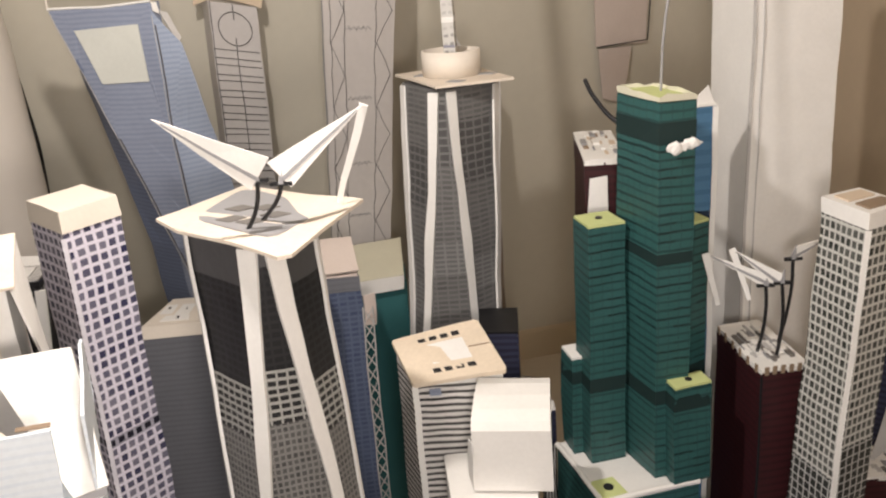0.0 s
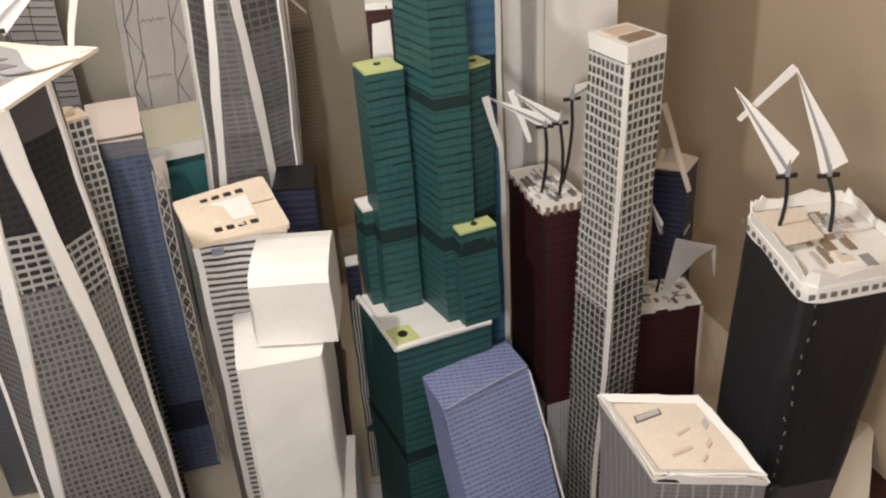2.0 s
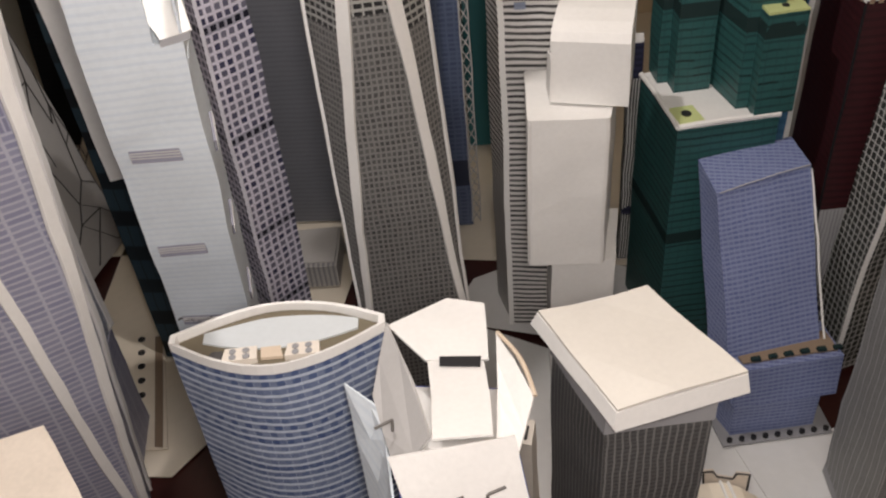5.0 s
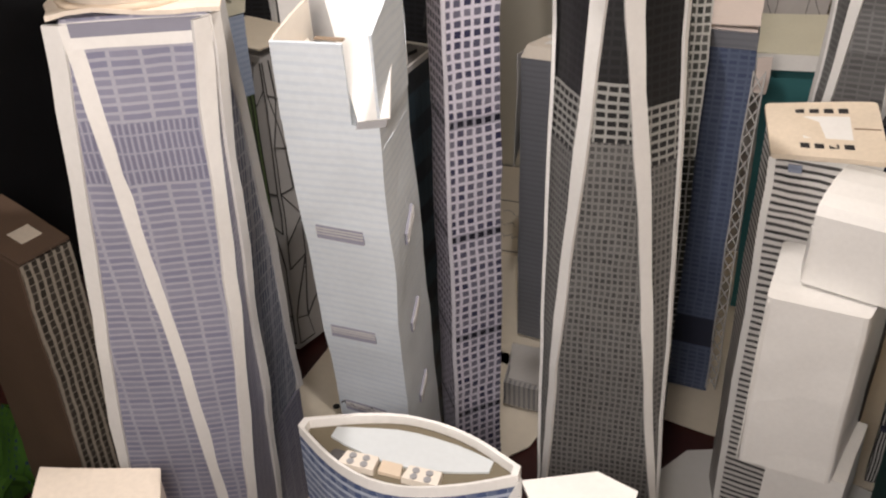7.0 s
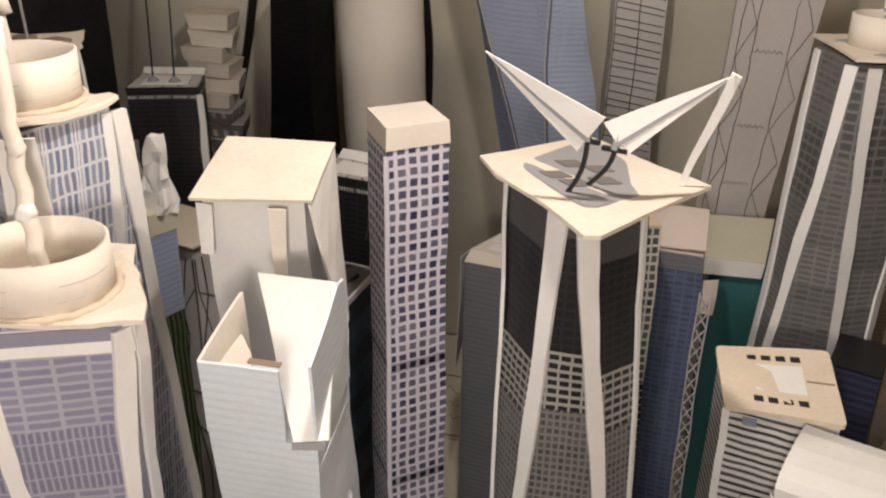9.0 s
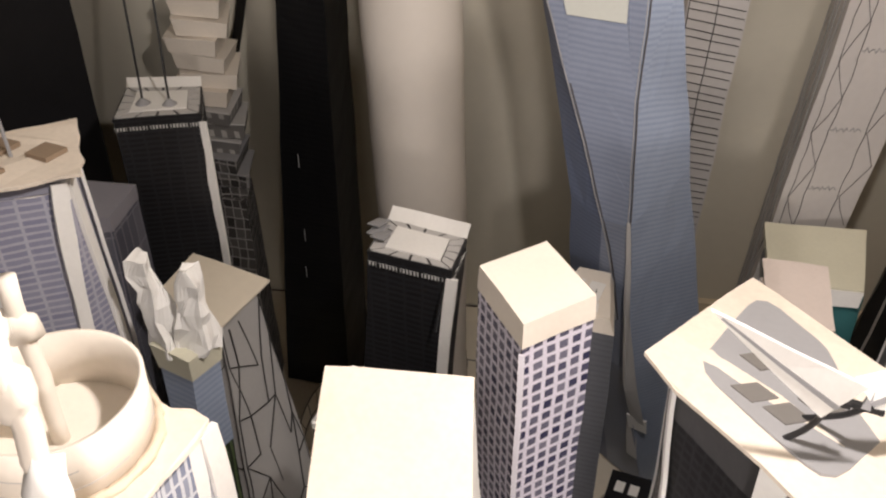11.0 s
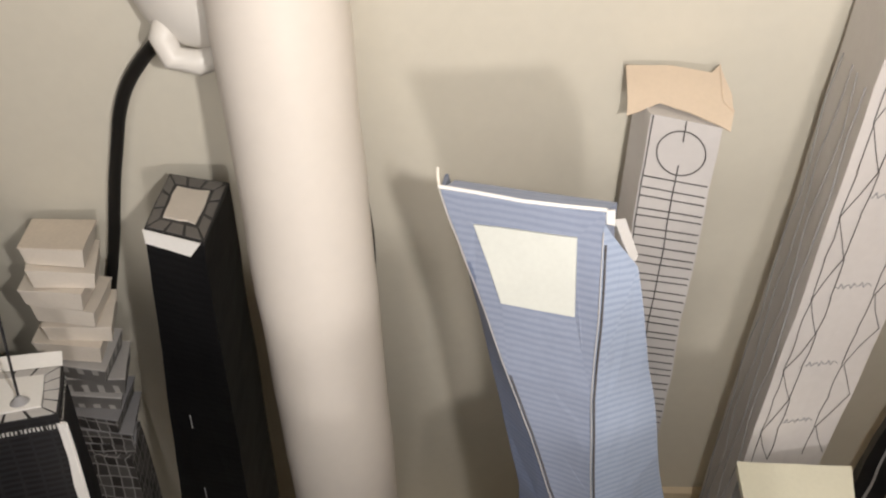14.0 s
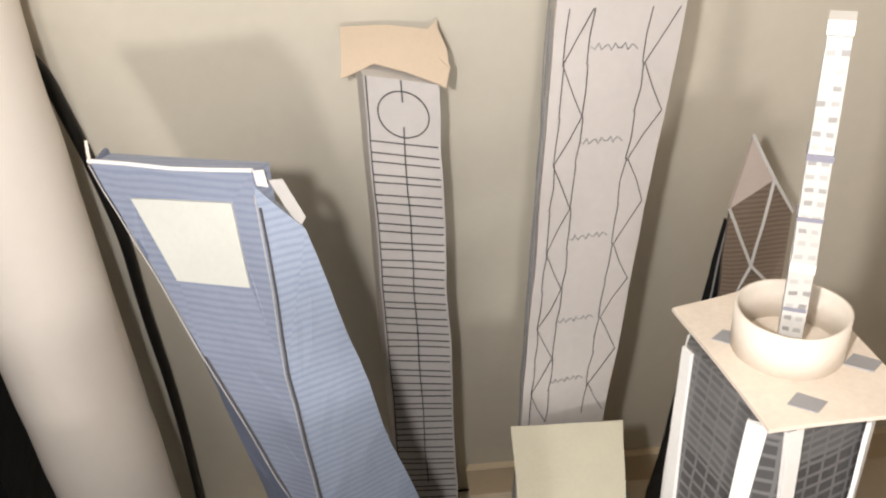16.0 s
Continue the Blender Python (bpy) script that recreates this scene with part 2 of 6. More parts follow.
def eased(points):
    """The same line with its corners cut, twice."""
    pts = [Vector(p) for p in points]
    for _ in range(2):
        cut = [q for a, b in zip(pts, pts[1:]) for q in (a.lerp(b, 0.25), a.lerp(b, 0.75))]
        pts = [pts[0]] + cut[1:-1] + [pts[-1]]
    return pts


def rounded(poly, r, n=4):
    out = []
    for i, p in enumerate(poly):
        p = Vector(p)
        a, b = Vector(poly[i - 1]), Vector(poly[(i + 1) % len(poly)])
        s, e = p + (a - p).normalized() * r, p + (b - p).normalized() * r
        for k in range(n + 1):
            f = k / n
            out.append(tuple(s * (1 - f) ** 2 + p * 2 * f * (1 - f) + e * f * f))
    return out


def ragged(poly, amount, n=6):
    """A polygon with slightly uneven, hand-cut edges."""
    out = []
    for i, p in enumerate(poly):
        q = poly[(i + 1) % len(poly)]
        for k in range(n):
            f = k / n
            out.append(tuple(u + (w - u) * f + random.uniform(-amount, amount) for u, w in zip(p, q)))
    return out



# ---- room ----
def wall_y(x, z):
    """The sloping wall behind the models."""
    return 1.235 + 0.31 * x - 0.30 * z


def on_wall(x, z, off=0.0):
    return (x, wall_y(x, z) - off, z)


bm = bmesh.new()
bmesh.ops.create_grid(bm, x_segments=24, y_segments=24, size=2.4)
bmesh.ops.translate(bm, verts=bm.verts, vec=(0, 0.2, -0.002))
solo("floor", bm, FLOORWOOD, "dark red-brown glossy wooden floor", "floor", "structure")

X0, X1, ZT = -1.2, 1.5, 1.9
bm = lofted([[on_wall(X0, 0), on_wall(X1, 0), on_wall(X1, ZT), on_wall(X0, ZT)], [on_wall(X0, 0, -0.1), on_wall(X1, 0, -0.1), on_wall(X1, ZT, -0.1), on_wall(X0, ZT, -0.1)]])
solo("wall_north", bm, WALLPAINT, "plain beige painted sloping wall", "wall", "structure")
XB = -0.20
bm = lofted([[on_wall(XB, 0, 0.001), on_wall(X1, 0, 0.001), on_wall(X1, 0.052, 0.001), on_wall(XB, 0.052, 0.001)], [on_wall(XB, 0, 0.012), on_wall(X1, 0, 0.012), on_wall(X1, 0.05, 0.01), on_wall(XB, 0.05, 0.01)]])
solo("baseboard", bm, SKIRTING, "cream painted skirting board along the wall", "baseboard", "structure")
for name, a, b in (("wall_west", (-1.2, -1.5), (-1.2, 0.9)), ("wall_east", (1.5, -1.5), (1.5, 1.7)), ("wall_south", (-1.2, -1.5), (1.5, -1.5))):
    d = Vector((b[1] - a[1], a[0] - b[0])).normalized() * 0.05 * (1 if name != "wall_west" else -1)
    solo(name, prism([a, b, (b[0] + d.x, b[1] + d.y), (a[0] + d.x, a[1] + d.y)], -0.001, ZT), ROOM, "plain dim plastered wall", "wall", "structure")
solo("wall_northeast", prism([(0.40, 1.50), (0.700, -0.214), (0.75, -0.20), (0.45, 1.50)], -0.001, ZT), SIDEPAINT, "plain brownish painted side wall", "wall", "structure")
solo("ceiling", prism([(-1.3, -1.6), (1.6, -1.6), (1.6, 1.8), (-1.3, 1.8)], ZT, ZT + 0.05), ROOM, "plain dim ceiling", "ceiling", "structure")


def floor_sheet(poly, z, label, mat=None):
    return solo("paper_sheet", prism(poly, z - 0.0012, z), mat or SHEET, label, "paper sheet", at=(*centre(poly), 0))


floor_sheet([(0.185, 0.479), (0.235, 0.362), (0.354, 0.369), (0.353, 0.407), (0.335, 0.53)], 0.0035, "white paper sheet flat on the dark floor", NEARSHEET)
floor_sheet([(0.353, 0.409), (0.435, 0.43), (0.48, 0.62), (0.33, 0.62)], 0.002, "white paper sheet flat on the dark floor", NEARSHEET)
floor_sheet([(-0.03, 0.40), (0.16, 0.35), (0.24, 0.362), (0.19, 0.5), (0.16, 0.53), (-0.035, 0.60)], 0.002, "white paper sheet flat on the dark floor", NEARSHEET)
floor_sheet([(-0.06, 0.60), (0.26, 0.56), (0.30, 0.66), (0.02, 0.70), (-0.04, 0.66)], 0.0045, "white paper sheet flat on the dark floor", NEARSHEET)
floor_sheet([(-0.95, 0.60), (-0.30, 0.69), (0.62, 0.70), (0.64, 1.429), (-0.95, 0.936)], 0.0012, "long cream paper sheet flat against the skirting")
floor_sheet([(-0.36, 0.40), (-0.25, 0.41), (-0.16, 0.60), (-0.16, 0.71), (-0.42, 0.70)], 0.0012, "cream paper sheet with drawings on the floor")


F_CROWN = facade("crown_facade", (0.205, 0.202, 0.195), (0.050, 0.050, 0.050), 0.0036, 0.0044, 0.66, 0.64, bands=((0.0, 0.034, (0.014, 0.014, 0.015)), (0.4495, 0.5, (0.07, 0.07, 0.073))), zones=((0.354, 0.388, (0.36, 0.36, 0.34), (0.014, 0.014, 0.015), 0.0062, 0.0049, 0.80, 0.60), (0.388, 0.4495, (0.019, 0.019, 0.021), (0.008, 0.008, 0.009), 0.0062, 0.0049, 0.78, 0.62)), fade=0.4)
F_GREY = facade("grey_tower_facade", (0.172, 0.170, 0.169), (0.096, 0.095, 0.095), 0.0095, 0.0044, 0.88, 0.60, fade=0.6, zones=((0.425, 0.478, (0.165, 0.163, 0.162), (0.075, 0.074, 0.075), 0.0088, 0.0068, 0.82, 0.72), (0.33, 0.36, (0.22, 0.22, 0.22), (0.14, 0.14, 0.14), 0.0105, 0.0042, 0.84, 0.60)))
F_LAV = facade("lavender_facade", (0.40, 0.40, 0.47), (0.225, 0.228, 0.32), 0.0128, 0.0040, 0.87, 0.64, fade=0.35, wobble=0.0004, zones=((0.345, 0.375, (0.37, 0.37, 0.45), (0.205, 0.205, 0.285), 0.0027, 0.0088, 0.62, 0.9),))
F_LAV2 = facade("blue_hatch_facade", (0.56, 0.58, 0.63), (0.13, 0.16, 0.26), 0.0034, 0.0105, 0.60, 0.86, fade=0.3, columns=(0.017, 0.0012, (0.60, 0.61, 0.66)))
F_PURPLE = facade("purple_grid_facade", (0.66, 0.63, 0.72), (0.03, 0.03, 0.075), 0.0068, 0.0064, 0.66, 0.66, fade=0.25, zones=tuple((z, z + 0.0065, (0.36, 0.35, 0.42), (0.010, 0.010, 0.02), 0.0068, 0.0064, 0.66, 0.66) for z in (0.3264, 0.2432, 0.1600, 0.0896)))
F_PALE = facade("pale_blue_line_facade", (0.70, 0.76, 0.81), (0.63, 0.70, 0.77), 1.0, 0.0046, 1.0, 0.40, fade=0.5)
F_STRIPE = facade("striped_facade", (0.66, 0.64, 0.62), (0.035, 0.035, 0.035), 1.0, 0.0050, 1.0, 0.44, fade=0.1)
F_GRID = facade("white_grid_facade", (0.58, 0.58, 0.55), (0.028, 0.032, 0.028), 0.0050, 0.0066, 0.72, 0.70, fade=0.15, zones=((0.0, 0.262, (0.50, 0.50, 0.48), (0.024, 0.026, 0.024), 0.0058, 0.0062, 0.80, 0.84),))
F_GREEN = facade("green_facade", (0.028, 0.10, 0.098), (0.009, 0.027, 0.028), 0.05, 0.0062, 1.0, 0.28, fade=0.6, columns=(0.0075, 0.0004, (0.02, 0.06, 0.06)), wobble=0.0007)
F_TILT = facade("blue_grid_facade", (0.25, 0.29, 0.46), (0.125, 0.155, 0.32), 0.0042, 0.0037, 0.86, 0.60, fade=0.3)
F_CHECK = facade("grey_check_facade", (0.215, 0.215, 0.213), (0.145, 0.145, 0.145), 0.0037, 0.0030, 0.80, 0.58, fade=0.5, columns=(0.0074, 0.0011, (0.33, 0.33, 0.325)))
F_DARK = facade("dark_line_facade", (0.095, 0.095, 0.095), (0.060, 0.060, 0.061), 1.0, 0.0030, 1.0, 0.5, fade=0.3, columns=(0.0036, 0.0009, (0.185, 0.185, 0.18)))
F_OVAL = facade("blue_band_facade", (0.47, 0.53, 0.63), (0.058, 0.09, 0.20), 0.0058, 0.0054, 0.965, 0.66, fade=0.3, wobble=0.0004)
F_MAROON = facade("maroon_facade", (0.045, 0.010, 0.013), (0.028, 0.007, 0.009), 1.0, 0.006, 1.0, 0.4)
F_BLACK = facade("black_window_facade", (0.020, 0.020, 0.023), (0.008, 0.008, 0.009), 0.0125, 0.0045, 0.86, 0.5, wear=0.25)
F_CHAR = facade("charcoal_facade", (0.015, 0.015, 0.018), (0.010, 0.010, 0.012), 0.005, 0.005, 0.6, 0.5, wear=0.25, bands=((0.0, 0.165, (0.055, 0.055, 0.058)),))
F_NAVY = facade("navy_blue_facade", (0.11, 0.14, 0.22), (0.06, 0.08, 0.15), 0.0075, 0.0048, 0.8, 0.6, fade=0.5, bands=((0.055, 0.085, (0.03, 0.035, 0.06)),))
F_SLATE = facade("slate_facade", (0.175, 0.183, 0.208), (0.150, 0.158, 0.182), 1.0, 0.005, 1.0, 0.4)
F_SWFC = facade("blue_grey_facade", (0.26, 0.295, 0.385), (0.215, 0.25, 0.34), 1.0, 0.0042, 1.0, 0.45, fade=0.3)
F_DTEAL = facade("dark_teal_facade", (0.030, 0.055, 0.075), (0.010, 0.013, 0.017), 1.0, 0.036, 1.0, 0.42, columns=(0.0088, 0.0007, (0.012, 0.016, 0.02)))
F_WIRE = facade("wire_grid_facade", (0.34, 0.33, 0.32), (0.030, 0.028, 0.028), 0.0092, 0.0118, 0.88, 0.88, fade=0.3, wobble=0.0012)
F_TIER = facade("grey_tier_print", (0.165, 0.16, 0.155), (0.46, 0.45, 0.43), 0.0125, 0.0175, 0.42, 0.52, fade=0.3, wobble=0.0009)
F_BLUEP = facade("bright_blue_facade", (0.075, 0.185, 0.32), (0.055, 0.145, 0.26), 1.0, 0.01, 1.0, 0.4, bands=((0.36, 0.40, (0.02, 0.04, 0.08)),))
F_LAVLINE = facade("lavender_line_facade", (0.20, 0.20, 0.235), (0.060, 0.062, 0.085), 0.0105, 0.030, 0.90, 0.96, fade=0.5)

F_REDLINE = facade("red_line_facade", (0.16, 0.04, 0.04), (0.022, 0.010, 0.014), 1.0, 0.0045, 1.0, 0.72, fade=0.1)
F_SPIRE = facade("spire_print", (0.60, 0.59, 0.565), (0.27, 0.265, 0.26), 0.0047, 0.0062, 0.62, 0.36, fade=0.95, wobble=0.0011)
F_NAVYLINE = facade("dark_navy_facade", (0.035, 0.038, 0.075), (0.015, 0.016, 0.035), 1.0, 0.0055, 1.0, 0.5, fade=0.3)
# darker copy of the side print: the left side's shade put into its colour
F_SWFC3 = facade("shaded_blue_grey_side", (0.150, 0.180, 0.265), (0.120, 0.148, 0.225), 1.0, 0.0042, 1.0, 0.45, fade=0.3)
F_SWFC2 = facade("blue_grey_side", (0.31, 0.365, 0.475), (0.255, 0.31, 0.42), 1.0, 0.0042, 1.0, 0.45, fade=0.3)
F_BLACK2 = facade("plain_black_facade", (0.008, 0.008, 0.009), (0.005, 0.005, 0.006), 1.0, 0.006, 1.0, 0.5, wear=0.4, rough=0.5, spec=0.25)
F_DASH = facade("white_slot_row", (0.02, 0.02, 0.02), (0.62, 0.62, 0.60), 0.0024, 1.0, 0.5, 1.0, fade=0.1, columns=(0.0145, 0.0022, (0.02, 0.02, 0.02)))
F_GREENLINE = facade("green_line_facade", (0.10, 0.14, 0.06), (0.012, 0.015, 0.012), 0.0042, 1.0, 0.6, 1.0, fade=0.1)
F_BROWNSTRIPE = facade("brown_stripe_facade", (0.42, 0.37, 0.30), (0.035, 0.028, 0.022), 0.0058, 0.0058, 0.62, 0.9, fade=0.1)
F_HATCH = facade("dark_hatch_band", (0.03, 0.03, 0.032), (0.24, 0.235, 0.23), 0.0046, 1.0, 0.36, 1.0, fade=0.2)
F_BOC = facade("brown_facet_facade", (0.30, 0.24, 0.19), (0.22, 0.17, 0.13), 1.0, 0.0045, 1.0, 0.5)
F_BARE = facade("bare_lined_paper", (0.42, 0.42, 0.43), (0.27, 0.27, 0.28), 0.0030, 1.0, 0.4, 1.0, fade=0.5)

# ---- towers ----
def tower(poly, z1, mat, label, top=None, roof=None, name="model_tower", z0=0.005, over=1.0, thick=0.002):
    """A paper tower with an upright body and a flat roof sheet."""
    t = thing(name, label, "model tower", (*centre(poly), z0))
    part("body", prism(poly, z0, z1, top), mat, t)
    if roof:
        part("roof", prism(grown(top or poly, over), z1 + 0.0003, z1 + thick), roof, t)
    return t


def tri_tower(top, base, z1, mat, label, cut=0.0, strip=0.006, z0=0.005, strips=WHITE, thin=1.0, group="", taper=0.45):
    """Square base and a square top turned by an eighth, with the top corners cut; white strips run down the slanted edges."""
    c = centre(base)
    t = thing("model_tower", label, "model tower", (*c, z0), group)
    bm = bmesh.new()
    b = [bm.verts.new((*p, z0)) for p in base]
    pairs = []
    for i in range(4):
        p, l, r = Vector(top[i]), Vector(top[i - 1]), Vector(top[(i + 1) % 4])
        pairs.append((p + (l - p).normalized() * max(cut, 0.0004), p + (r - p).normalized() * max(cut, 0.0004)))
    u = [(bm.verts.new((*a, z1)), bm.verts.new((*d, z1))) for a, d in pairs]
    for i in range(4):
        bm.faces.new((b[i - 1], b[i], u[i][1], u[i][0]))
        bm.faces.new((b[i], u[(i + 1) % 4][0], u[i][1]))
    bm.faces.new(b[::-1])
    bm.faces.new([v for q in u for v in q])
    part("body", bm, mat, t)
    for i in range(4):
        for low, high, s in ((base[i - 1], pairs[i][0], -1), (base[i], pairs[i][1], 1)):
            m = Vector((low[0] + high[0] - 2 * c[0], low[1] + high[1] - 2 * c[1], 0)).normalized()
            o = Vector((-m.y, m.x, 0)) * strip * 0.42 * s + m * 0.0008
            pts = bend(Vector((*low, z0)) + o * 0.6, Vector((*high, z1 - 0.002)) + o, m * 0.0006, 12)
            sb = bmesh.new()
            side = Vector((-m.y, m.x, 0))
            rings = []
            for k, p in enumerate(pts):
                p = p + side * strip * 0.10 * math.sin(k * 0.9 + 2 * i + s)
                w = strip * (1.06 - taper * (1 - k / 12)) * (0.5 + 0.06 * math.sin(k * 2.3 + i)) * (1.0 if i == 0 else thin)
                rings.append([p - side * w - m * 0.0012, p + side * w - m * 0.0012, p + side * w + m * 0.0008, p - side * w + m * 0.0008])
            part("edge_strip", lofted(rings, sb), strips, t, "white paper edge strip")
    return t


def turned(c, r, degrees):
    return [(c[0] + r * math.cos(math.radians(degrees + 90 * k)), c[1] + r * math.sin(math.radians(degrees + 90 * k))) for k in range(4)]


def crane(foot, head, wings, label, legs=()):
    """Model crane: a bent black post with a cross piece, and folded white paper arms that taper to a tip."""
    t = thing("model_crane", label, "model crane", foot, "paper roof cranes")
    head = Vector(head)
    part("post", rod(bend(foot, head, (0.0025, 0, 0)), 0.0012), BLACKINK, t, "bent black post")
    part("cross_piece", bar(head - Vector((0.006, 0, 0)), head + Vector((0.006, 0, 0)), 0.0022), BLACKINK, t)
    part("peak", bar(head, head + Vector((0.001, 0, 0.010)), 0.003, w2=0.0006), GREYP, t)
    for a, b, tip in wings:
        arm = part("arm", sheet([a, b, tip], 0.0012), WHITE, t, "tapered white paper arm")
        mid = (Vector(a) + Vector(b)) / 2
        n = (Vector(b) - Vector(a)).cross(Vector(tip) - Vector(a)).normalized()
        n = n if n.y < 0 else -n
        part("ink_line", bar(mid.lerp(Vector(b), 0.3) + n * 0.0009, Vector(tip).lerp(mid, 0.08) + n * 0.0009, 0.0022, 0.0004, n, w2=0.0008), GREYP, arm)
    for a, b in legs:
        part("folded_strip", bar(a, b, 0.005, 0.0012, (0, -1, 0.2), w2=0.003), WHITE, t, "folded white paper strip")
    return t


def dashes(t, poly, z, mat, n=7, w=0.0028, h=0.006, out=0.0009, sides=(0, 1)):
    """A row of small printed slots under a roof edge."""
    for s in sides:
        a, b = Vector(poly[s]), Vector(poly[(s + 1) % len(poly)])
        d = (b - a).normalized()
        o = Vector((d.y, -d.x)) * out
        for k in range(n):
            p = a.lerp(b, (k + 0.5) / n) + o
            part("slot", bar((p.x - d.x * w / 2, p.y - d.y * w / 2, z), (p.x + d.x * w / 2, p.y + d.y * w / 2, z), 0.0008, h, (0, 0, 1)), mat, t)


def printed_roof(t, poly, z, seed, count=26, mats=None):
    """Loose blocks of printed plant on a roof: small flat patches of grey, cream and black."""
    rng = random.Random(seed)
    mats = mats or (GREYP, LIGHTGREY, ROOFGREY, WHITE)
    a, b, d = Vector(poly[0]), Vector(poly[1]), Vector(poly[3])
    for k in range(count):
        u, v = rng.uniform(0.05, 0.76), rng.uniform(0.05, 0.82)
        w, h = rng.uniform(0.06, 0.22), rng.uniform(0.04, 0.15)
        q = [a + (b - a) * (u + i * w) + (d - a) * (v + j * h) for i, j in ((0, 0), (1, 0), (1, 1), (0, 1))]
        zz = z + 0.0006 + 0.0004 * (k % 4)
        part("roof_plant", prism([tuple(p) for p in q], z, zz), mats[k % len(mats)], t)


def rim(t, poly, z, height, mat, lean=1.03, label="curled paper rim"):
    """An uneven upstanding rim of cut paper round a roof."""
    n = len(poly)
    fine = []
    for i in range(n):
        for k in range(5):
            fine.append(lerp2(poly[i], poly[(i + 1) % n], k / 5))
    inner, outer = grown(fine, 0.965), grown(fine, lean)
    tops = [height * (0.8 + 0.35 * math.sin(i * 1.7) * math.cos(i * 0.6)) for i in range(len(fine))]
    bm = bmesh.new()
    low = [bm.verts.new((*p, z)) for p in fine]
    o = [bm.verts.new((*p, z + h)) for p, h in zip(outer, tops)]
    q = [bm.verts.new((*p, z + h)) for p, h in zip(grown(outer, 0.975), tops)]
    li = [bm.verts.new((*p, z + 0.0004)) for p in inner]
    m = len(fine)
    for r0, r1 in ((low, o), (o, q), (q, li)):
        for i in range(m):
            bm.faces.new((r0[i], r0[(i + 1) % m], r1[(i + 1) % m], r1[i]))
    return part("paper_rim", bm, mat, t, label)


# black-topped tower with a splayed paper crown
TOP = [(-0.0655, 0.4945), (-0.041, 0.549), (-0.099, 0.598), (-0.1235, 0.5435)]
BASE = [(-0.014, 0.509), (-0.042, 0.588), (-0.120, 0.562), (-0.095, 0.485)]
t = tri_tower(TOP, BASE, 0.457, F_CROWN, "tapering black and grey window tower with white corner strips", 0.005, 0.0100, thin=0.3, taper=0.78)
bm = bmesh.new()
P = [(-0.132, 0.532, 0.465), (-0.116, 0.519, 0.461), (-0.080, 0.494, 0.4605), (-0.050, 0.468, 0.4595), (-0.043, 0.470, 0.460), (-0.032, 0.500, 0.463), (-0.0135, 0.539, 0.4675), (-0.056, 0.575, 0.463), (-0.101, 0.610, 0.4605), (-0.117, 0.572, 0.461)]
lofted([[(x, y, z - 0.0012) for x, y, z in P], [(x, y, z + 0.0008) for x, y, z in P]], bm)
part("roof", bm, CREAM, t, "wide cream card roof with curled corners")
P = rounded([(-0.112, 0.534), (-0.057, 0.491), (-0.031, 0.541), (-0.096, 0.595)], 0.012, 3)
part("roof_panel", prism(P, 0.4615, 0.4636), GREYP, t, "grey printed roof panel")
for x, y in ((-0.088, 0.528), (-0.075, 0.521), (-0.063, 0.531), (-0.072, 0.547), (-0.088, 0.548)):
    part("roof_patch", prism([(x - 0.009, y), (x, y - 0.006), (x + 0.009, y), (x, y + 0.006)], 0.4630, 0.4642), ROOFGREY, t, "dark grey roof patch")
crane((-0.0745, 0.509, 0.463), (-0.063, 0.501, 0.492), [((-0.054, 0.497, 0.505), (-0.0655, 0.4955, 0.4885), (-0.106, 0.481, 0.531))], "black model crane with a splayed white paper arm")
crane((-0.0695, 0.522, 0.463), (-0.052, 0.507, 0.488), [((-0.0575, 0.506, 0.5), (-0.047, 0.507, 0.4855), (-0.0055, 0.519, 0.5255))], "black model crane with a bent white paper arm", [((-0.0055, 0.520, 0.525), (-0.027, 0.536, 0.467))])

# slender purple tower
P = quad4((-0.2115, 0.5440), (-0.1785, 0.5140), (-0.1580, 0.5455))
t = tower(P, 0.4645, F_PURPLE, "slender tower with a lavender and black window grid")
part("roof", prism(grown(P, 1.03), 0.4648, 0.4775, grown(P, 1.0)), CARDCREAM, t, "blank pinkish paper roof")
part("corner_strip", bar((*lerp2(P[1], centre(P), -0.03), 0.006), (*lerp2(P[1], centre(P), -0.03), 0.462), 0.0026, 0.001, (0.2, -1, 0)), LAVEDGE, t, "pale corner strip")

# pale blue stepped tower with white crown panels, leaning forward
def pale_at(u, w, z, out=0.0):
    """A place on the leaning shaft: u along its front, w back into it."""
    d = z - 0.443
    a, b = Vector((-0.1407 + 0.178 * d, 0.327 - 0.26 * d)), Vector((-0.0985 + 0.155 * d, 0.3385 - 0.235 * d))
    p = a.lerp(b, u / 0.045) + Vector((-0.0185, 0.0475)) * (w / 0.051) + Vector((0.257, -0.966)) * out
    return (p.x, p.y, z)


def pale_side(w, z, out=0.0):
    p = pale_at(0.045, w, z)
    return (p[0] + 0.93 * out, p[1] + 0.36 * out, z)


PZ = 0.406
t = thing("model_tower", "pale blue lined tower with cut white crown panels", "model tower", (-0.2, 0.46, 0.005))
part("body", lofted([[pale_at(u, w, z) for u, w in ((0, 0), (0.045, 0), (0.045, deep), (0, deep))] for z, deep in ((0.005, 0.088), (PZ, 0.052))]), F_PALE, t)
part("front_panel", sheet([pale_at(0, 0, PZ), pale_at(0.0325, 0, PZ), pale_at(0.0325, 0, 0.4435), pale_at(0.001, 0, 0.443)]), F_PALE, t, "pale blue upper front panel")
part("side_panel", sheet([pale_side(0, PZ), pale_side(0.052, PZ), pale_side(0.050, 0.4600), pale_side(0.040, 0.4620), pale_side(0.0, 0.4480)]), F_PALE, t, "cut side panel")
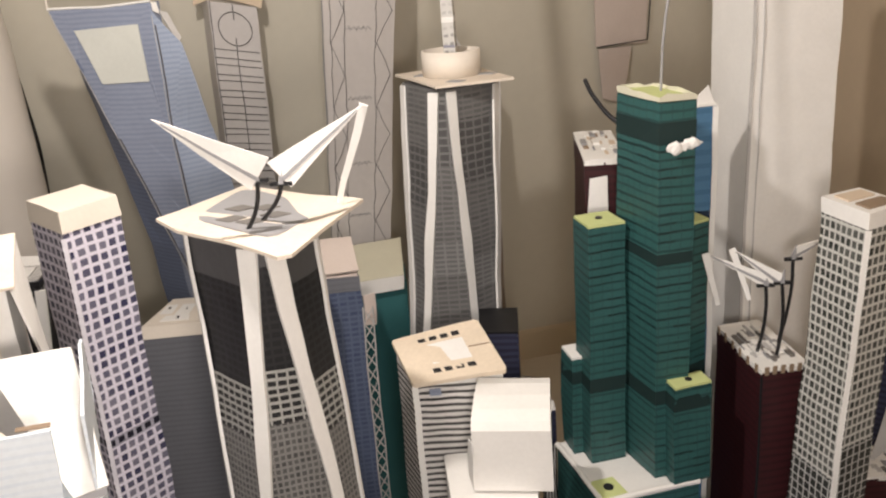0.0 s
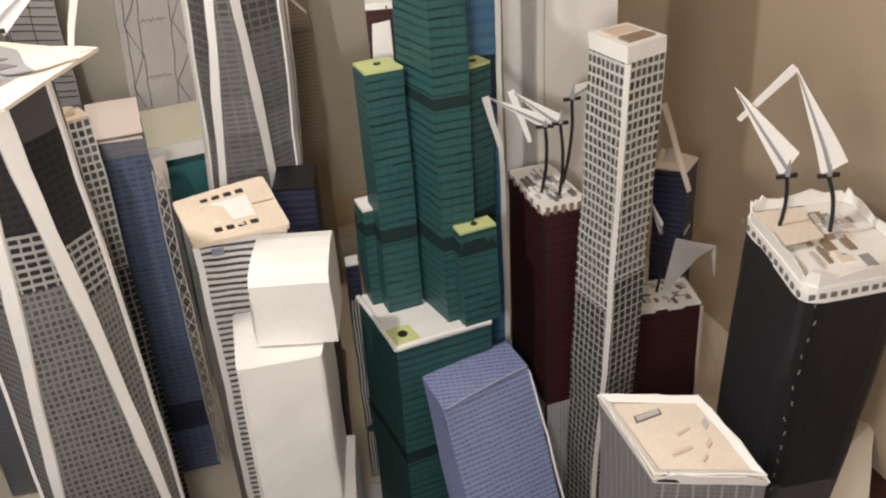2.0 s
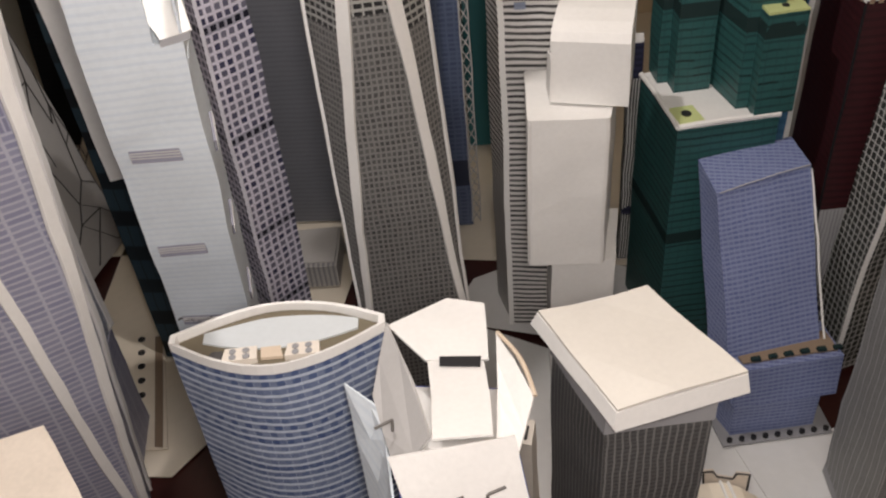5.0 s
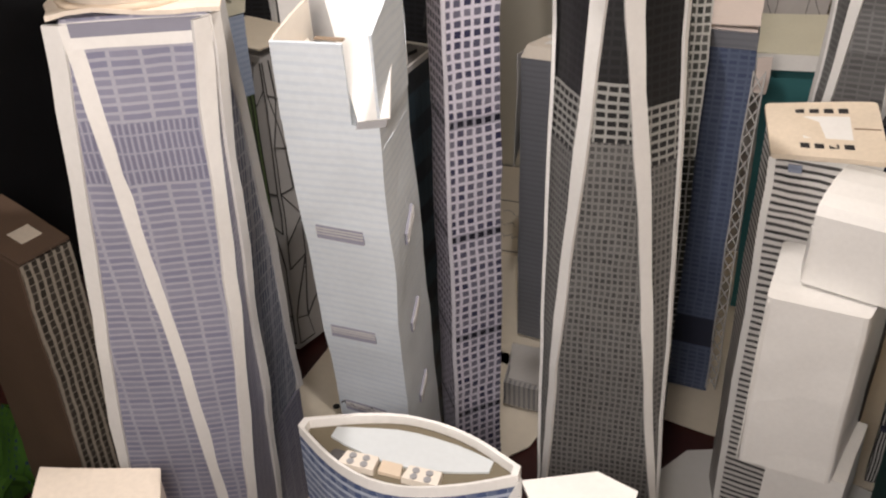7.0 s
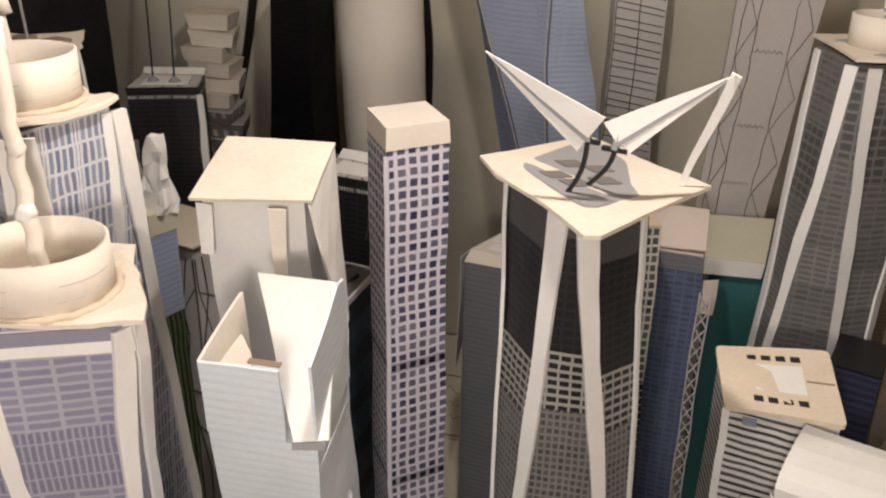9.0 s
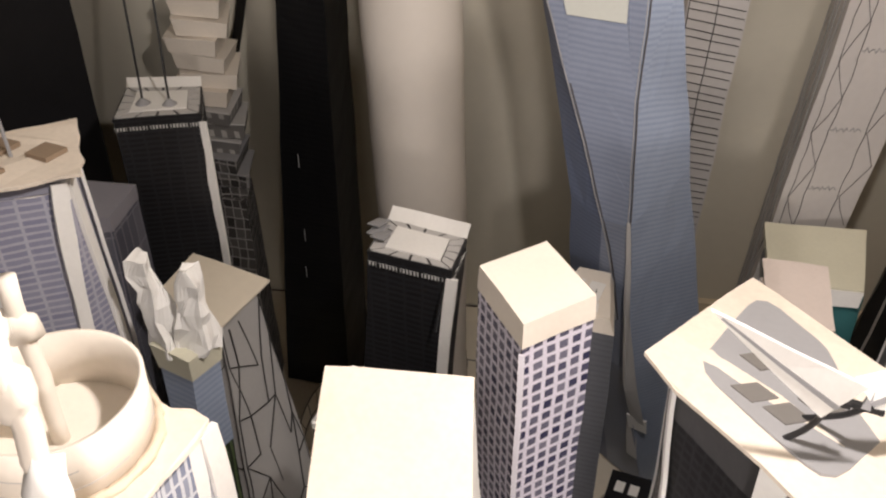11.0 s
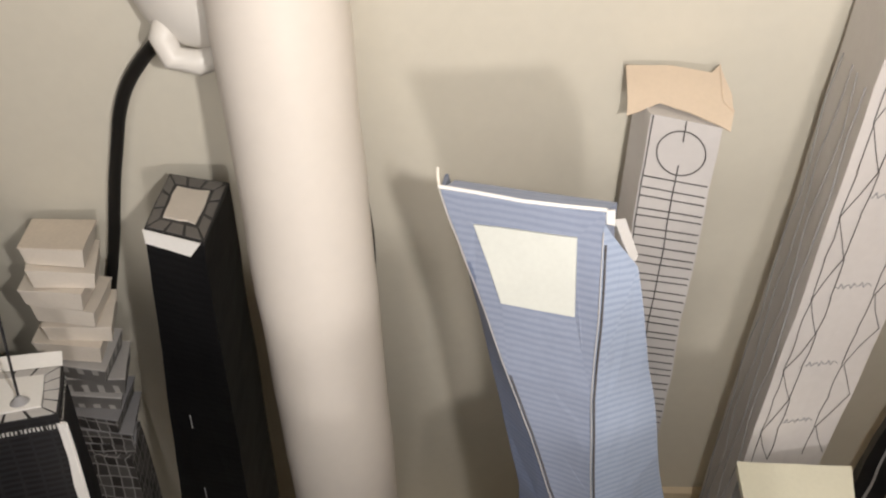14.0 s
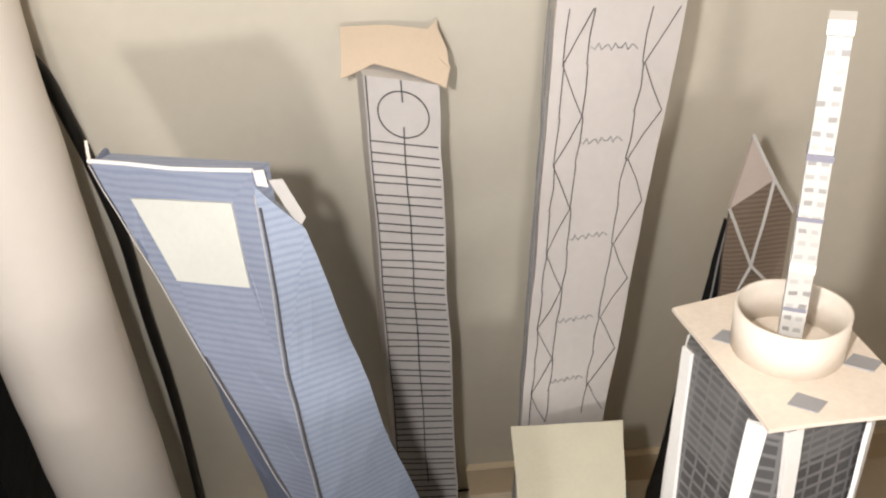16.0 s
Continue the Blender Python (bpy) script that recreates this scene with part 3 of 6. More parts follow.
part("left_panel", sheet([pale_at(0.0006, 0.001, PZ), pale_at(0.0006, 0.001, 0.4425), pale_at(0.0006, 0.012, 0.4445), pale_at(0.0006, 0.048, 0.4475), pale_at(0.0006, 0.048, PZ)]), CARDCREAM, t, "cream pointed side panel")
part("deck", sheet([pale_at(0.001, 0.001, 0.430), pale_at(0.020, 0.001, 0.430), pale_at(0.011, 0.026, 0.430), pale_at(0.001, 0.040, 0.430)], 0.0008), CARDCREAM, t, "cream inner deck")
# brown strip laid in for the shadow of the gap
part("gap", sheet([pale_at(0.020, 0.0015, 0.4442), pale_at(0.0325, 0.0015, 0.4442), pale_at(0.0325, 0.0045, 0.4442), pale_at(0.020, 0.0045, 0.4442)], 0.0006), BROWNCARD, t, "brown strip for the shadowed gap behind the front panel")
part("notch_panel", sheet([(-0.1628, 0.3883, 0.4475), (-0.1235, 0.3900, 0.4525), (-0.0995, 0.3480, 0.4110), (-0.1115, 0.3428, 0.4085)], 0.0012), WHITE, t, "white sloping paper notch panel")
# the notch's shadow, put in as a thin grey sheet
part("notch_foot", sheet([(-0.1118, 0.3420, 0.4090), (-0.0998, 0.3466, 0.4110), (-0.0998, 0.3460, 0.4080), (-0.1118, 0.3414, 0.4060)], 0.0006), GREYP, t, "grey strip for the shadow under the notch")
for u0, u1, z in ((0.0075, 0.0310, 0.3415), (0.0055, 0.0310, 0.2675), (0.005, 0.0310, 0.196)):
    bar_part = part("vent_strip", bar(pale_at(u0, 0, z, 0.0007), pale_at(u1, 0, z, 0.0007), 0.0012, 0.0072, (0, 0, 1)), SLOTGREY, t, "printed louvre strip")
    for k in range(4):
        part("louvre", bar(pale_at(u0, 0, z - 0.0027 + 0.0018 * k, 0.0015), pale_at(u1, 0, z - 0.0027 + 0.0018 * k, 0.0015), 0.0006, 0.0005, (0, 0, 1)), LIGHTGREY, bar_part)
for w, z in ((0.022, 0.333), (0.024, 0.264), (0.026, 0.195)):
    side_strip = part("vent_strip", sheet([pale_side(w, z - 0.0083, 0.0009), pale_side(w + 0.017, z + 0.0007, 0.0009), pale_side(w + 0.017, z + 0.0083, 0.0009), pale_side(w, z - 0.0007, 0.0009)], 0.0012), SLOTGREY, t, "printed louvre strip")
    for k in range(4):
        part("louvre", bar(pale_side(w, z - 0.0072 + 0.0018 * k, 0.0017), pale_side(w + 0.017, z + 0.0018 + 0.0018 * k, 0.0017), 0.0006, 0.0005, (0, 0, 1)), LIGHTGREY, side_strip)
part("torn_edge", rod([Vector(pale_at(0.002 + 0.043 * k / 24, 0, 0.196 + 0.0022 * math.sin(k * 1.9) + 0.0014 * math.sin(k * 0.7), 0.0012)) for k in range(25)], 0.0006, 5), SLOTDARK, t, "dark torn paper edge")
CAP = [(-0.2135, 0.4020), (-0.1635, 0.4280), (-0.1830, 0.4745), (-0.2375, 0.4570)]
part("upper_block", lofted([[(x - 0.022, y + 0.038, 0.26) for x, y in grown(CAP, 0.84)], at_z(grown(CAP, 0.84), 0.4655)]), WHITE, t, "white upper block")
part("cap", sheet([(*p, z) for p, z in zip(CAP, (0.4665, 0.4665, 0.4785, 0.4775))], 0.0015), CREAM, t, "cream card cap")
part("cap_flap", sheet([(-0.1655, 0.4285, 0.4645), (-0.1835, 0.4735, 0.4770), (-0.1760, 0.4690, 0.385), (-0.1600, 0.4420, 0.395)], 0.0012), WHITE, t, "white side flap")
part("flap_fold", sheet([(-0.1785, 0.4160, 0.4640), (-0.1715, 0.4200, 0.4640), (-0.1730, 0.4195, 0.425), (-0.1765, 0.4150, 0.430)], 0.0010), CARDCREAM, t, "creased paper fold")
part("side_scrap", sheet([(-0.2130, 0.4060, 0.4640), (-0.2050, 0.4075, 0.4640), (-0.2040, 0.4065, 0.440), (-0.2100, 0.4050, 0.440)], 0.0010), WHITE, t, "small hanging paper tab")

# lavender towers with rings, in a row
D2TOP = [(-0.2356, 0.339), (-0.2345, 0.385), (-0.281, 0.386), (-0.282, 0.340)]
RINGED = (
    ([(-0.2145, 0.2885), (-0.1705, 0.3255), (-0.216, 0.3635), (-0.2595, 0.327)], [(-0.219, 0.332), (-0.262, 0.396), (-0.326, 0.353), (-0.283, 0.289)], 0.452, F_LAV, 1.19),
    (D2TOP, turned((-0.312, 0.424), 0.045, -27.0), 0.509, F_LAV2, 1.16),
    (turned((-0.452, 0.510), 0.035, -90.0), turned((-0.452, 0.510), 0.046, -45.0), 0.492, F_LAV, 1.34),
)
for n, (top, low, z1, face, wide) in enumerate(RINGED):
    ang = -60.0 if n == 0 else -45.0
    c = ((-0.2110, 0.3215), (-0.266, 0.364), centre(top))[n]
    zb = 0.005 if n == 0 else 0.11
    t = tri_tower(top, low, z1, face, "lavender window tower with white corner strips and a ring crown", 0.0, 0.0075, zb, group="lavender ring towers")
    if n:
        part("podium", prism(grown(low, 1.02), 0.005, zb - 0.001), F_LAV, t, "lavender podium")
    for i in range(4 if n != 1 else 0):
        a, b = grown(top, 1.022)[i], grown(top, 1.022)[(i + 1) % 4]
        part("band_strip", bar((*lerp2(a, b, 0.06), z1 - 0.0045), (*lerp2(a, b, 0.94), z1 - 0.0045), 0.0012, 0.0055, (0, 0, 1)), SLOTGREY, t, "grey printed band line")
    if n != 1:
        band = part("band", prism(grown(top, 1.015), z1 - 0.0125, z1 - 0.0015), WHITE, t, "white band below the roof")
    roof = grown(top, wide)
    edge = ragged(roof, 0.0012, 7)
    bm = bmesh.new()
    lift = [z1 + 0.001 + 0.0025 * max(0.0, math.sin(k * 0.9 + n)) for k in range(len(edge))]
    lofted([[(x, y, z) for (x, y), z in zip(edge, lift)], [(x, y, z + 0.0018) for (x, y), z in zip(edge, lift)]], bm)
    part("roof", bm, CREAM, t, "cream card roof plate with uneven edges")
    if n == 2:
        for dx, dy in ((-0.012, 0.004), (0.014, 0.010), (0.004, -0.020)):
            part("roof_patch", prism(turned((c[0] + dx, c[1] + dy), 0.010, ang), z1 + 0.003, z1 + 0.0055), BROWNCARD, t, "brown roof patch")
        part("mast", rod([(*c, z1 + 0.003), (c[0] - 0.02, c[1] + 0.01, z1 + 0.10)], 0.001, 6), GREYP, t)
        continue
    part("crown_ring", ring_wall(c, 0.0265, z1 + 0.003, z1 + 0.024), CARDCREAM, t, "white paper ring", True)
    part("ring_floor", ring_wall(c, 0.0255, z1 + 0.0031, z1 + 0.0045, 0.025, 24), CARDCREAM, t, "pale ring floor")
    for z in (0.009, 0.015):
        part("ring_line", ring_wall(c, 0.0266, z1 + z, z1 + z + 0.0004, 0.0006), LIGHTGREY, t, "faint pencilled ring line")
    bead = ring_wall(c, 0.0292, z1 + 0.0028, z1 + 0.0052, 0.003, 60)
    for v in bead.verts:
        v.co += Vector((noise.noise(v.co * 220), noise.noise(v.co * 220 + Vector((3, 0, 0))), 0)) * 0.0022
    part("glue_bead", bead, TAPE, t, "bead of dried glue", True)
    # crooked spire of rolled paper and glue lumps
    rng = random.Random(20 + n)
    s = [Vector((*c, z1 + 0.003)) + Vector((-0.0011 * k + rng.uniform(-0.0011, 0.0011), 0.0006 * k + rng.uniform(-0.001, 0.001), 0.0078 * k)) for k in range(19)]
    spire = part("spire", rod(s if n == 0 else s[:8], 0.0033 if n == 0 else 0.0026, 9), CARDCREAM, t, "crooked rolled white paper spire", True)
    for k in (4, 7, 12, 15, 17) if n == 0 else (5,):
        lump = bmesh.new()
        bmesh.ops.create_icosphere(lump, subdivisions=2, radius=0.0038 + 0.0017 * rng.random())
        for v in lump.verts:
            v.co.z *= 1.1 + 0.9 * (k % 3 == 0)
            v.co *= 1 + 0.5 * noise.noise(v.co * 330 + Vector((k, n, 0)))
        bmesh.ops.translate(lump, verts=lump.verts, vec=s[k])
        part("glue_lump", lump, CARDCREAM if k % 2 else WHITE, spire, "lump of glue and paper", True)

# grey tower with ring and square spire
C = (0.036, 0.793)
TOP = [(0.028, 0.741), (0.077, 0.780), (0.047, 0.842), (-0.009, 0.800)]
t = tri_tower(TOP, [(0.054, 0.752), (0.050, 0.828), (-0.026, 0.824), (-0.022, 0.748)], 0.494, F_GREY, "grey printed tower with white corner strips and a ring crown", 0.006, 0.0075)
P = [(-0.013, 0.817), (0.006, 0.777), (0.024, 0.736), (0.054, 0.747), (0.086, 0.757), (0.067, 0.805), (0.05, 0.852), (0.018, 0.836)]
part("roof", prism(P, 0.4965, 0.4985), CREAM, t, "cream card roof plate")
for x, y in ((0.012, 0.795), (0.040, 0.754), (0.066, 0.785), (0.044, 0.826)):
    part("roof_patch", prism([(x - 0.008, y - 0.002), (x + 0.003, y - 0.006), (x + 0.008, y + 0.002), (x - 0.003, y + 0.006)], 0.4984, 0.4992), GREYP, t)
part("crown_ring", ring_wall(C, 0.0242, 0.4985, 0.519), CARDCREAM, t, "white paper ring", True)
part("spire", bar((*C, 0.499), (C[0] - 0.002, C[1] - 0.012, 0.642), 0.0102, w2=0.0082), F_SPIRE, t, "square printed paper spire")
for f, w in ((0.16, 0.014), (0.30, 0.030), (0.47, 0.012), (0.66, 0.02)):
    a, b = Vector((*C, 0.499)), Vector((C[0] - 0.002, C[1] - 0.012, 0.642))
    part("spire_wrap", bar(a.lerp(b, f), a.lerp(b, f + w), 0.0100), SLOTGREY if w < 0.025 else WHITE, t, "paper wrap round the spire")
part("spire_cap", bar((C[0] - 0.002, C[1] - 0.012, 0.6425), (C[0] - 0.0021, C[1] - 0.0125, 0.648), 0.0090), WHITE, t)


# near oval tower
def lens(a, b, w, n=14, tip=0.12):
    a, b = Vector(a), Vector(b)
    d = b - a
    s = Vector((d.y, -d.x)).normalized()
    out = []
    for sgn, rng in ((1, range(n + 1)), (-1, range(n, -1, -1))):
        for k in rng:
            f = k / n
            out.append(tuple(a + d * f + s * (1 if sgn > 0 else -0.76) * (w * (tip + (1 - tip) * math.sin(math.pi * f)))))
    return out


P = lens((-0.135, 0.310), (-0.030, 0.333), 0.0265)
t = thing("model_tower", "lens-shaped blue banded tower with a sunk paper roof", "model tower", (*centre(P), 0.005))
part("body", lofted([at_z(P, 0.005), at_z(P, 0.258)]), F_OVAL, t, smooth=False)
IN = grown(P, 0.94)
bm = bmesh.new()
rows = [[bm.verts.new((*p, z)) for p in q] for q, z in ((P, 0.258), (P, 0.264), (IN, 0.2635), (IN, 0.2583))]
for a, b in zip(rows, rows[1:]):
    for i in range(len(P)):
        bm.faces.new((a[i], a[(i + 1) % len(P)], b[(i + 1) % len(P)], b[i]))
part("parapet", bm, WHITE, t, "white paper parapet")
part("roof", prism(IN, 0.2515, 0.2525 + 0.006), OLIVE, t, "brown sunk roof")
part("skylight", prism(lens((-0.120, 0.3165), (-0.044, 0.333), 0.013, 8, 0.3), 0.2586, 0.2598), COOLWHITE, t, "white roof panel")
for x, y in ((-0.0955, 0.3025), (-0.0655, 0.3085)):
    box = part("plant_box", prism([(x - 0.0085, y - 0.0045), (x + 0.0085, y - 0.0010), (x + 0.0060, y + 0.0075), (x - 0.0090, y + 0.0040)], 0.2586, 0.2622), CARDCREAM, t, "pale roof plant box")
    for dx, dy in ((-0.0035, -0.0015), (0.0030, -0.0002), (-0.0045, 0.0022), (0.0018, 0.0036)):
        part("fan_disc", ring_wall((x + dx, y + dy), 0.0017, 0.2622, 0.2628, 0.0016, 12), GREYP, box)
part("roof_gap", prism([(-0.086, 0.3035), (-0.0755, 0.3055), (-0.0785, 0.3125), (-0.088, 0.3105)], 0.2586, 0.2606), TAPE, t, "tan roof block")
# shade next to the plant box put in as a charcoal patch
part("roof_gap", prism([(-0.113, 0.3010), (-0.1055, 0.3015), (-0.1065, 0.3075), (-0.112, 0.3065)], 0.2586, 0.2600), SLOTDARK, t, "dark patch for shade beside the roof box")

# dark tower with folded white roof panels
P = [(-0.004, 0.232), (0.049, 0.250), (0.030, 0.318), (-0.026, 0.316)]
t = tower(P, 0.226, F_REDLINE, "dark red-lined tower with folded white paper roof panels", name="model_tower")
part("blue_edge", prism(grown(P, 1.01), 0.226, 0.2335), BLUEEDGE, t, "blue top edge")
part("roof", prism(grown(P, 0.97), 0.2325, 0.2345), WHITE, t)
part("back_panel", sheet([(-0.029, 0.333, 0.2580), (-0.001, 0.355, 0.2590), (0.018, 0.352, 0.2592), (0.024, 0.314, 0.2582), (-0.006, 0.311, 0.2575)], 0.0012), WHITE, t, "white paper back panel")
part("slot", sheet([(0.0005, 0.3130, 0.2590), (0.0205, 0.3145, 0.2596), (0.0205, 0.3078, 0.2598), (0.0015, 0.3066, 0.2594)], 0.0008), BLACKINK, t, "dark open slot")
part("middle_panel", sheet([(-0.005, 0.3108, 0.2568), (0.022, 0.3130, 0.2576), (0.032, 0.263, 0.2665), (0.007, 0.258, 0.2660)], 0.0012), WHITE, t, "white folded middle panel")
# white paper as well; the grey puts this side's shade into its colour
part("left_panel", sheet([(-0.029, 0.333, 0.2600), (-0.008, 0.290, 0.2660), (0.007, 0.257, 0.2700), (-0.008, 0.249, 0.2480), (-0.029, 0.294, 0.2500)], 0.0012), LIGHTGREY, t, "folded white side panel, greyed for shade")
part("right_panel", sheet([(0.027, 0.322, 0.2680), (0.037, 0.305, 0.2690), (0.047, 0.287, 0.2660), (0.041, 0.258, 0.2500), (0.033, 0.264, 0.2560)], 0.0012), WHITE, t, "curled white side panel")
# shadow along the curled panel, put in as a tan rod
part("curl_edge", rod(bend((0.0275, 0.3225, 0.2685), (0.0475, 0.2868, 0.2665), (0.002, 0.001, 0.0015)), 0.0011, 8), TAPE, t, "brown line for the curl's shadow")
part("front_panel", sheet([(-0.010, 0.247, 0.2660), (0.041, 0.264, 0.2660), (0.048, 0.2515, 0.2380), (0.001, 0.2325, 0.2380)], 0.0014), WHITE, t, "sloping white front panel")
# grey strip puts the shadow behind the front panel into colour
part("front_shadow_gap", sheet([(-0.005, 0.253, 0.2500), (0.036, 0.268, 0.2500), (0.040, 0.262, 0.2500), (0.000, 0.247, 0.2500)], 0.001), LIGHTGREY, t, "inner strip greyed for shade")
part("corner_flap", sheet([(-0.044, 0.300, 0.250), (-0.022, 0.285, 0.250), (-0.008, 0.236, 0.226), (-0.020, 0.245, 0.16)], 0.0012), F_PALE, t, "pale corner flap")
for a, d in (((0.013, 0.2385, 0.2405), 1), ((0.030, 0.2455, 0.2405), 1), ((-0.014, 0.270, 0.2545), -1)):
    b = (a[0] + 0.0008, a[1] - 0.0006, a[2] + 0.0085)
    c = (b[0] + 0.0075 * d, b[1] + 0.003 * d, b[2] + 0.0028 * d)
    k = thing("toy_crane", "tiny dark paper crane on the white roof", "model crane", a, "tiny roof cranes")
    part("mast", bar(a, b, 0.0010), ROOFGREY, k)
    part("jib", bar(b, c, 0.0010), ROOFGREY, k)

k = thing("folded_card", "tall folded cream card beside the red-lined tower", "paper box", (0.05, 0.35, 0.004))
part("card", prism([(0.030, 0.352), (0.043, 0.352), (0.045, 0.372), (0.032, 0.374)], 0.004, 0.150, [(0.026, 0.352), (0.040, 0.351), (0.041, 0.369), (0.027, 0.371)]), CARDCREAM, k)
part("opening", sheet([(0.030, 0.3545, 0.1506), (0.037, 0.354, 0.1506), (0.0375, 0.364, 0.1506), (0.0305, 0.3645, 0.1506)], 0.0008), BLACKINK, k, "black square opening")

# dark tower with the white slab roof
P = [(0.053, 0.338), (0.080, 0.290), (0.128, 0.303), (0.101, 0.353)]
t = tower(P, 0.252, F_DARK, "dark grey lined tower under a loose white slab roof")
part("cornice", prism(grown(P, 1.03), 0.240, 0.253), GREYP, t, "grey cornice band")
bm = bmesh.new()
R = [(0.045, 0.343, 0.264), (0.062, 0.315, 0.2655), (0.084, 0.281, 0.2665), (0.110, 0.291, 0.270), (0.139, 0.303, 0.272), (0.120, 0.333, 0.268), (0.099, 0.364, 0.266), (0.072, 0.352, 0.264)]
bmesh.ops.triangulate(bm, faces=lofted([[(x, y, z - 0.0008) for x, y, z in R], [(x, y, z + 0.0008) for x, y, z in R]], bm).faces)
part("roof", bm, SLABWHITE, t, "buckled white paper roof")
R2 = [(0.045, 0.343), (0.084, 0.281), (0.139, 0.303), (0.099, 0.364)]
for i, (za, zb, dep) in enumerate(((0.263, 0.2655, 0.0085), (0.2655, 0.271, 0.0105), (0.271, 0.265, 0.010), (0.265, 0.263, 0.010))):
    a, b = R2[i], R2[(i + 1) % 4]
    lean = (-0.07, -0.05, 0.05, 0.05)[i]
    a2, b2 = lerp2(a, centre(R2), lean), lerp2(b, centre(R2), lean)
    part("roof_flap", sheet([(*a, za), (*b, zb), (*b2, zb - dep), (*a2, za - dep)], 0.001), WHITE, t, "folded-down white roof edge")

# grey check tower
P = quad4((0.246, 0.461), (0.254, 0.391), (0.311, 0.402))
Q = quad4((0.240, 0.456), (0.249, 0.388), (0.304, 0.376))
t = tower(P, 0.256, F_CHECK, "grey window-grid tower with a cream sunk roof", top=Q)
part("plinth", prism(grown(P, 1.015), 0.005, 0.014), GREYP, t, "dark plinth band")
part("roof", sheet([(*p, z) for p, z in zip(grown(Q, 0.95), (0.2590, 0.2575, 0.2585, 0.2605))], 0.0012), CREAM, t, "cream printed roof")
rim(t, Q, 0.2560, 0.0075, WHITE, 1.04)
for i in range(4):
    a, b, a2, b2 = Q[i], Q[(i + 1) % 4], grown(Q, 0.86)[i], grown(Q, 0.86)[(i + 1) % 4]
    part("rim_fold", sheet([(*a, 0.2630), (*b, 0.2634), (*b2, 0.2612), (*a2, 0.2608)], 0.0009), WHITE, t, "white paper rim folded inwards")
for x, y, w, d, m in ((0.262, 0.434, 0.008, 0.0025, ROOFGREY), (0.262, 0.434, 0.007, 0.0018, LIGHTGREY), (0.276, 0.417, 0.004, 0.001, TAPE), (0.286, 0.405, 0.002, 0.002, TAPE), (0.270, 0.402, 0.006, 0.0008, TAPE), (0.290, 0.420, 0.002, 0.003, LIGHTGREY), (0.280, 0.395, 0.002, 0.001, TAPE)):
    part("roof_mark", prism([(x - w, y - d), (x + w, y - d + 0.004), (x + w, y + d + 0.004), (x - w, y + d)], 0.2595, 0.2606 if m is not LIGHTGREY else 0.2609), m, t)
part("corner_notch", sheet([(0.250, 0.3875, 0.2575), (0.2615, 0.3850, 0.2575), (0.256, 0.3870, 0.2635)], 0.001), BLACKINK, t, "torn dark corner notch")

# leaning blue tower
t = thing("model_tower", "blue grid tower leaning off its podium", "model tower", (0.21, 0.51, 0.005))
L0 = [(0.164, 0.510, 0.045), (0.178, 0.486, 0.045), (0.246, 0.510, 0.045), (0.232, 0.545, 0.045)]
L1 = [(0.145, 0.584, 0.196), (0.156, 0.550, 0.190), (0.223, 0.583, 0.194), (0.212, 0.612, 0.199)]
part("body", lofted([L0, L1]), F_TILT, t)
part("roof", sheet([(x, y, z + 0.001) for x, y, z in L1], 0.001), F_TILT, t, "sloping blue roof")
# the roof edge's subtle highlight, put in as a pale grey line
part("roof_edge", rod(bend((0.158, 0.550, 0.192), (0.222, 0.582, 0.196), (0, 0, 0.001)), 0.0004), LIGHTGREY, t, "bare white paper edge")
part("side_edge", rod(bend((0.2235, 0.583, 0.192), (0.2445, 0.527, 0.078), (0.0005, 0, 0)), 0.0009), WHITE, t, "bare white paper edge")
K = [(0.165, 0.508), (0.180, 0.484), (0.256, 0.506), (0.246, 0.548)]
part("podium", prism(K, 0.042, 0.076, [(0.163, 0.508), (0.181, 0.490), (0.257, 0.512), (0.245, 0.548)]), F_TILT, t, "blue podium block")
part("terrace", prism([(0.184, 0.497), (0.253, 0.516), (0.246, 0.536), (0.176, 0.512)], 0.0765, 0.078), BROWNCARD, t, "brown podium terrace")
for k in range(6):
    f = k / 5
    part("terrace_tree", prism([(0.190 + 0.060 * f, 0.498 + 0.017 * f), (0.196 + 0.060 * f, 0.4995 + 0.017 * f), (0.195 + 0.060 * f, 0.503 + 0.017 * f), (0.189 + 0.060 * f, 0.501 + 0.017 * f)], 0.078, 0.0805), DARKGREEN, t)
part("lower_shaft", prism([(0.172, 0.506), (0.182, 0.488), (0.245, 0.505), (0.238, 0.540)], 0.006, 0.043), F_TILT, t, "blue lower shaft")
part("base_plate", prism([(0.166, 0.508), (0.176, 0.477), (0.259, 0.499), (0.248, 0.548)], 0.0045, 0.0065), GREYP, t, "grey base plate")
for k in range(9):
    f = k / 8
    part("shrub", ring_wall(lerp2((0.181, 0.482), (0.254, 0.501), f), 0.0022, 0.0066, 0.009, 0.0021, 8), BLACKINK, t)

# green stepped tower
t = thing("model_tower", "green banded tower of stepped square shafts on a podium", "model tower", (0.16, 0.63, 0.005))
POD = quad4((0.103, 0.661), (0.128, 0.582), (0.199, 0.604))
part("podium", prism(POD, 0.005, 0.222), F_GREEN, t)
roof = part("podium_roof", prism(grown(POD, 0.995), 0.2223, 0.2255), WHITE, t, "white podium roof")
for k, (a, b) in enumerate(((POD[0], POD[1]), (POD[1], POD[2]))):
    part("curled_edge", rod(bend((*a, 0.2245), (*b, 0.2245), (0, 0, 0.0015), 6), 0.0022, 8), WHITE, roof)
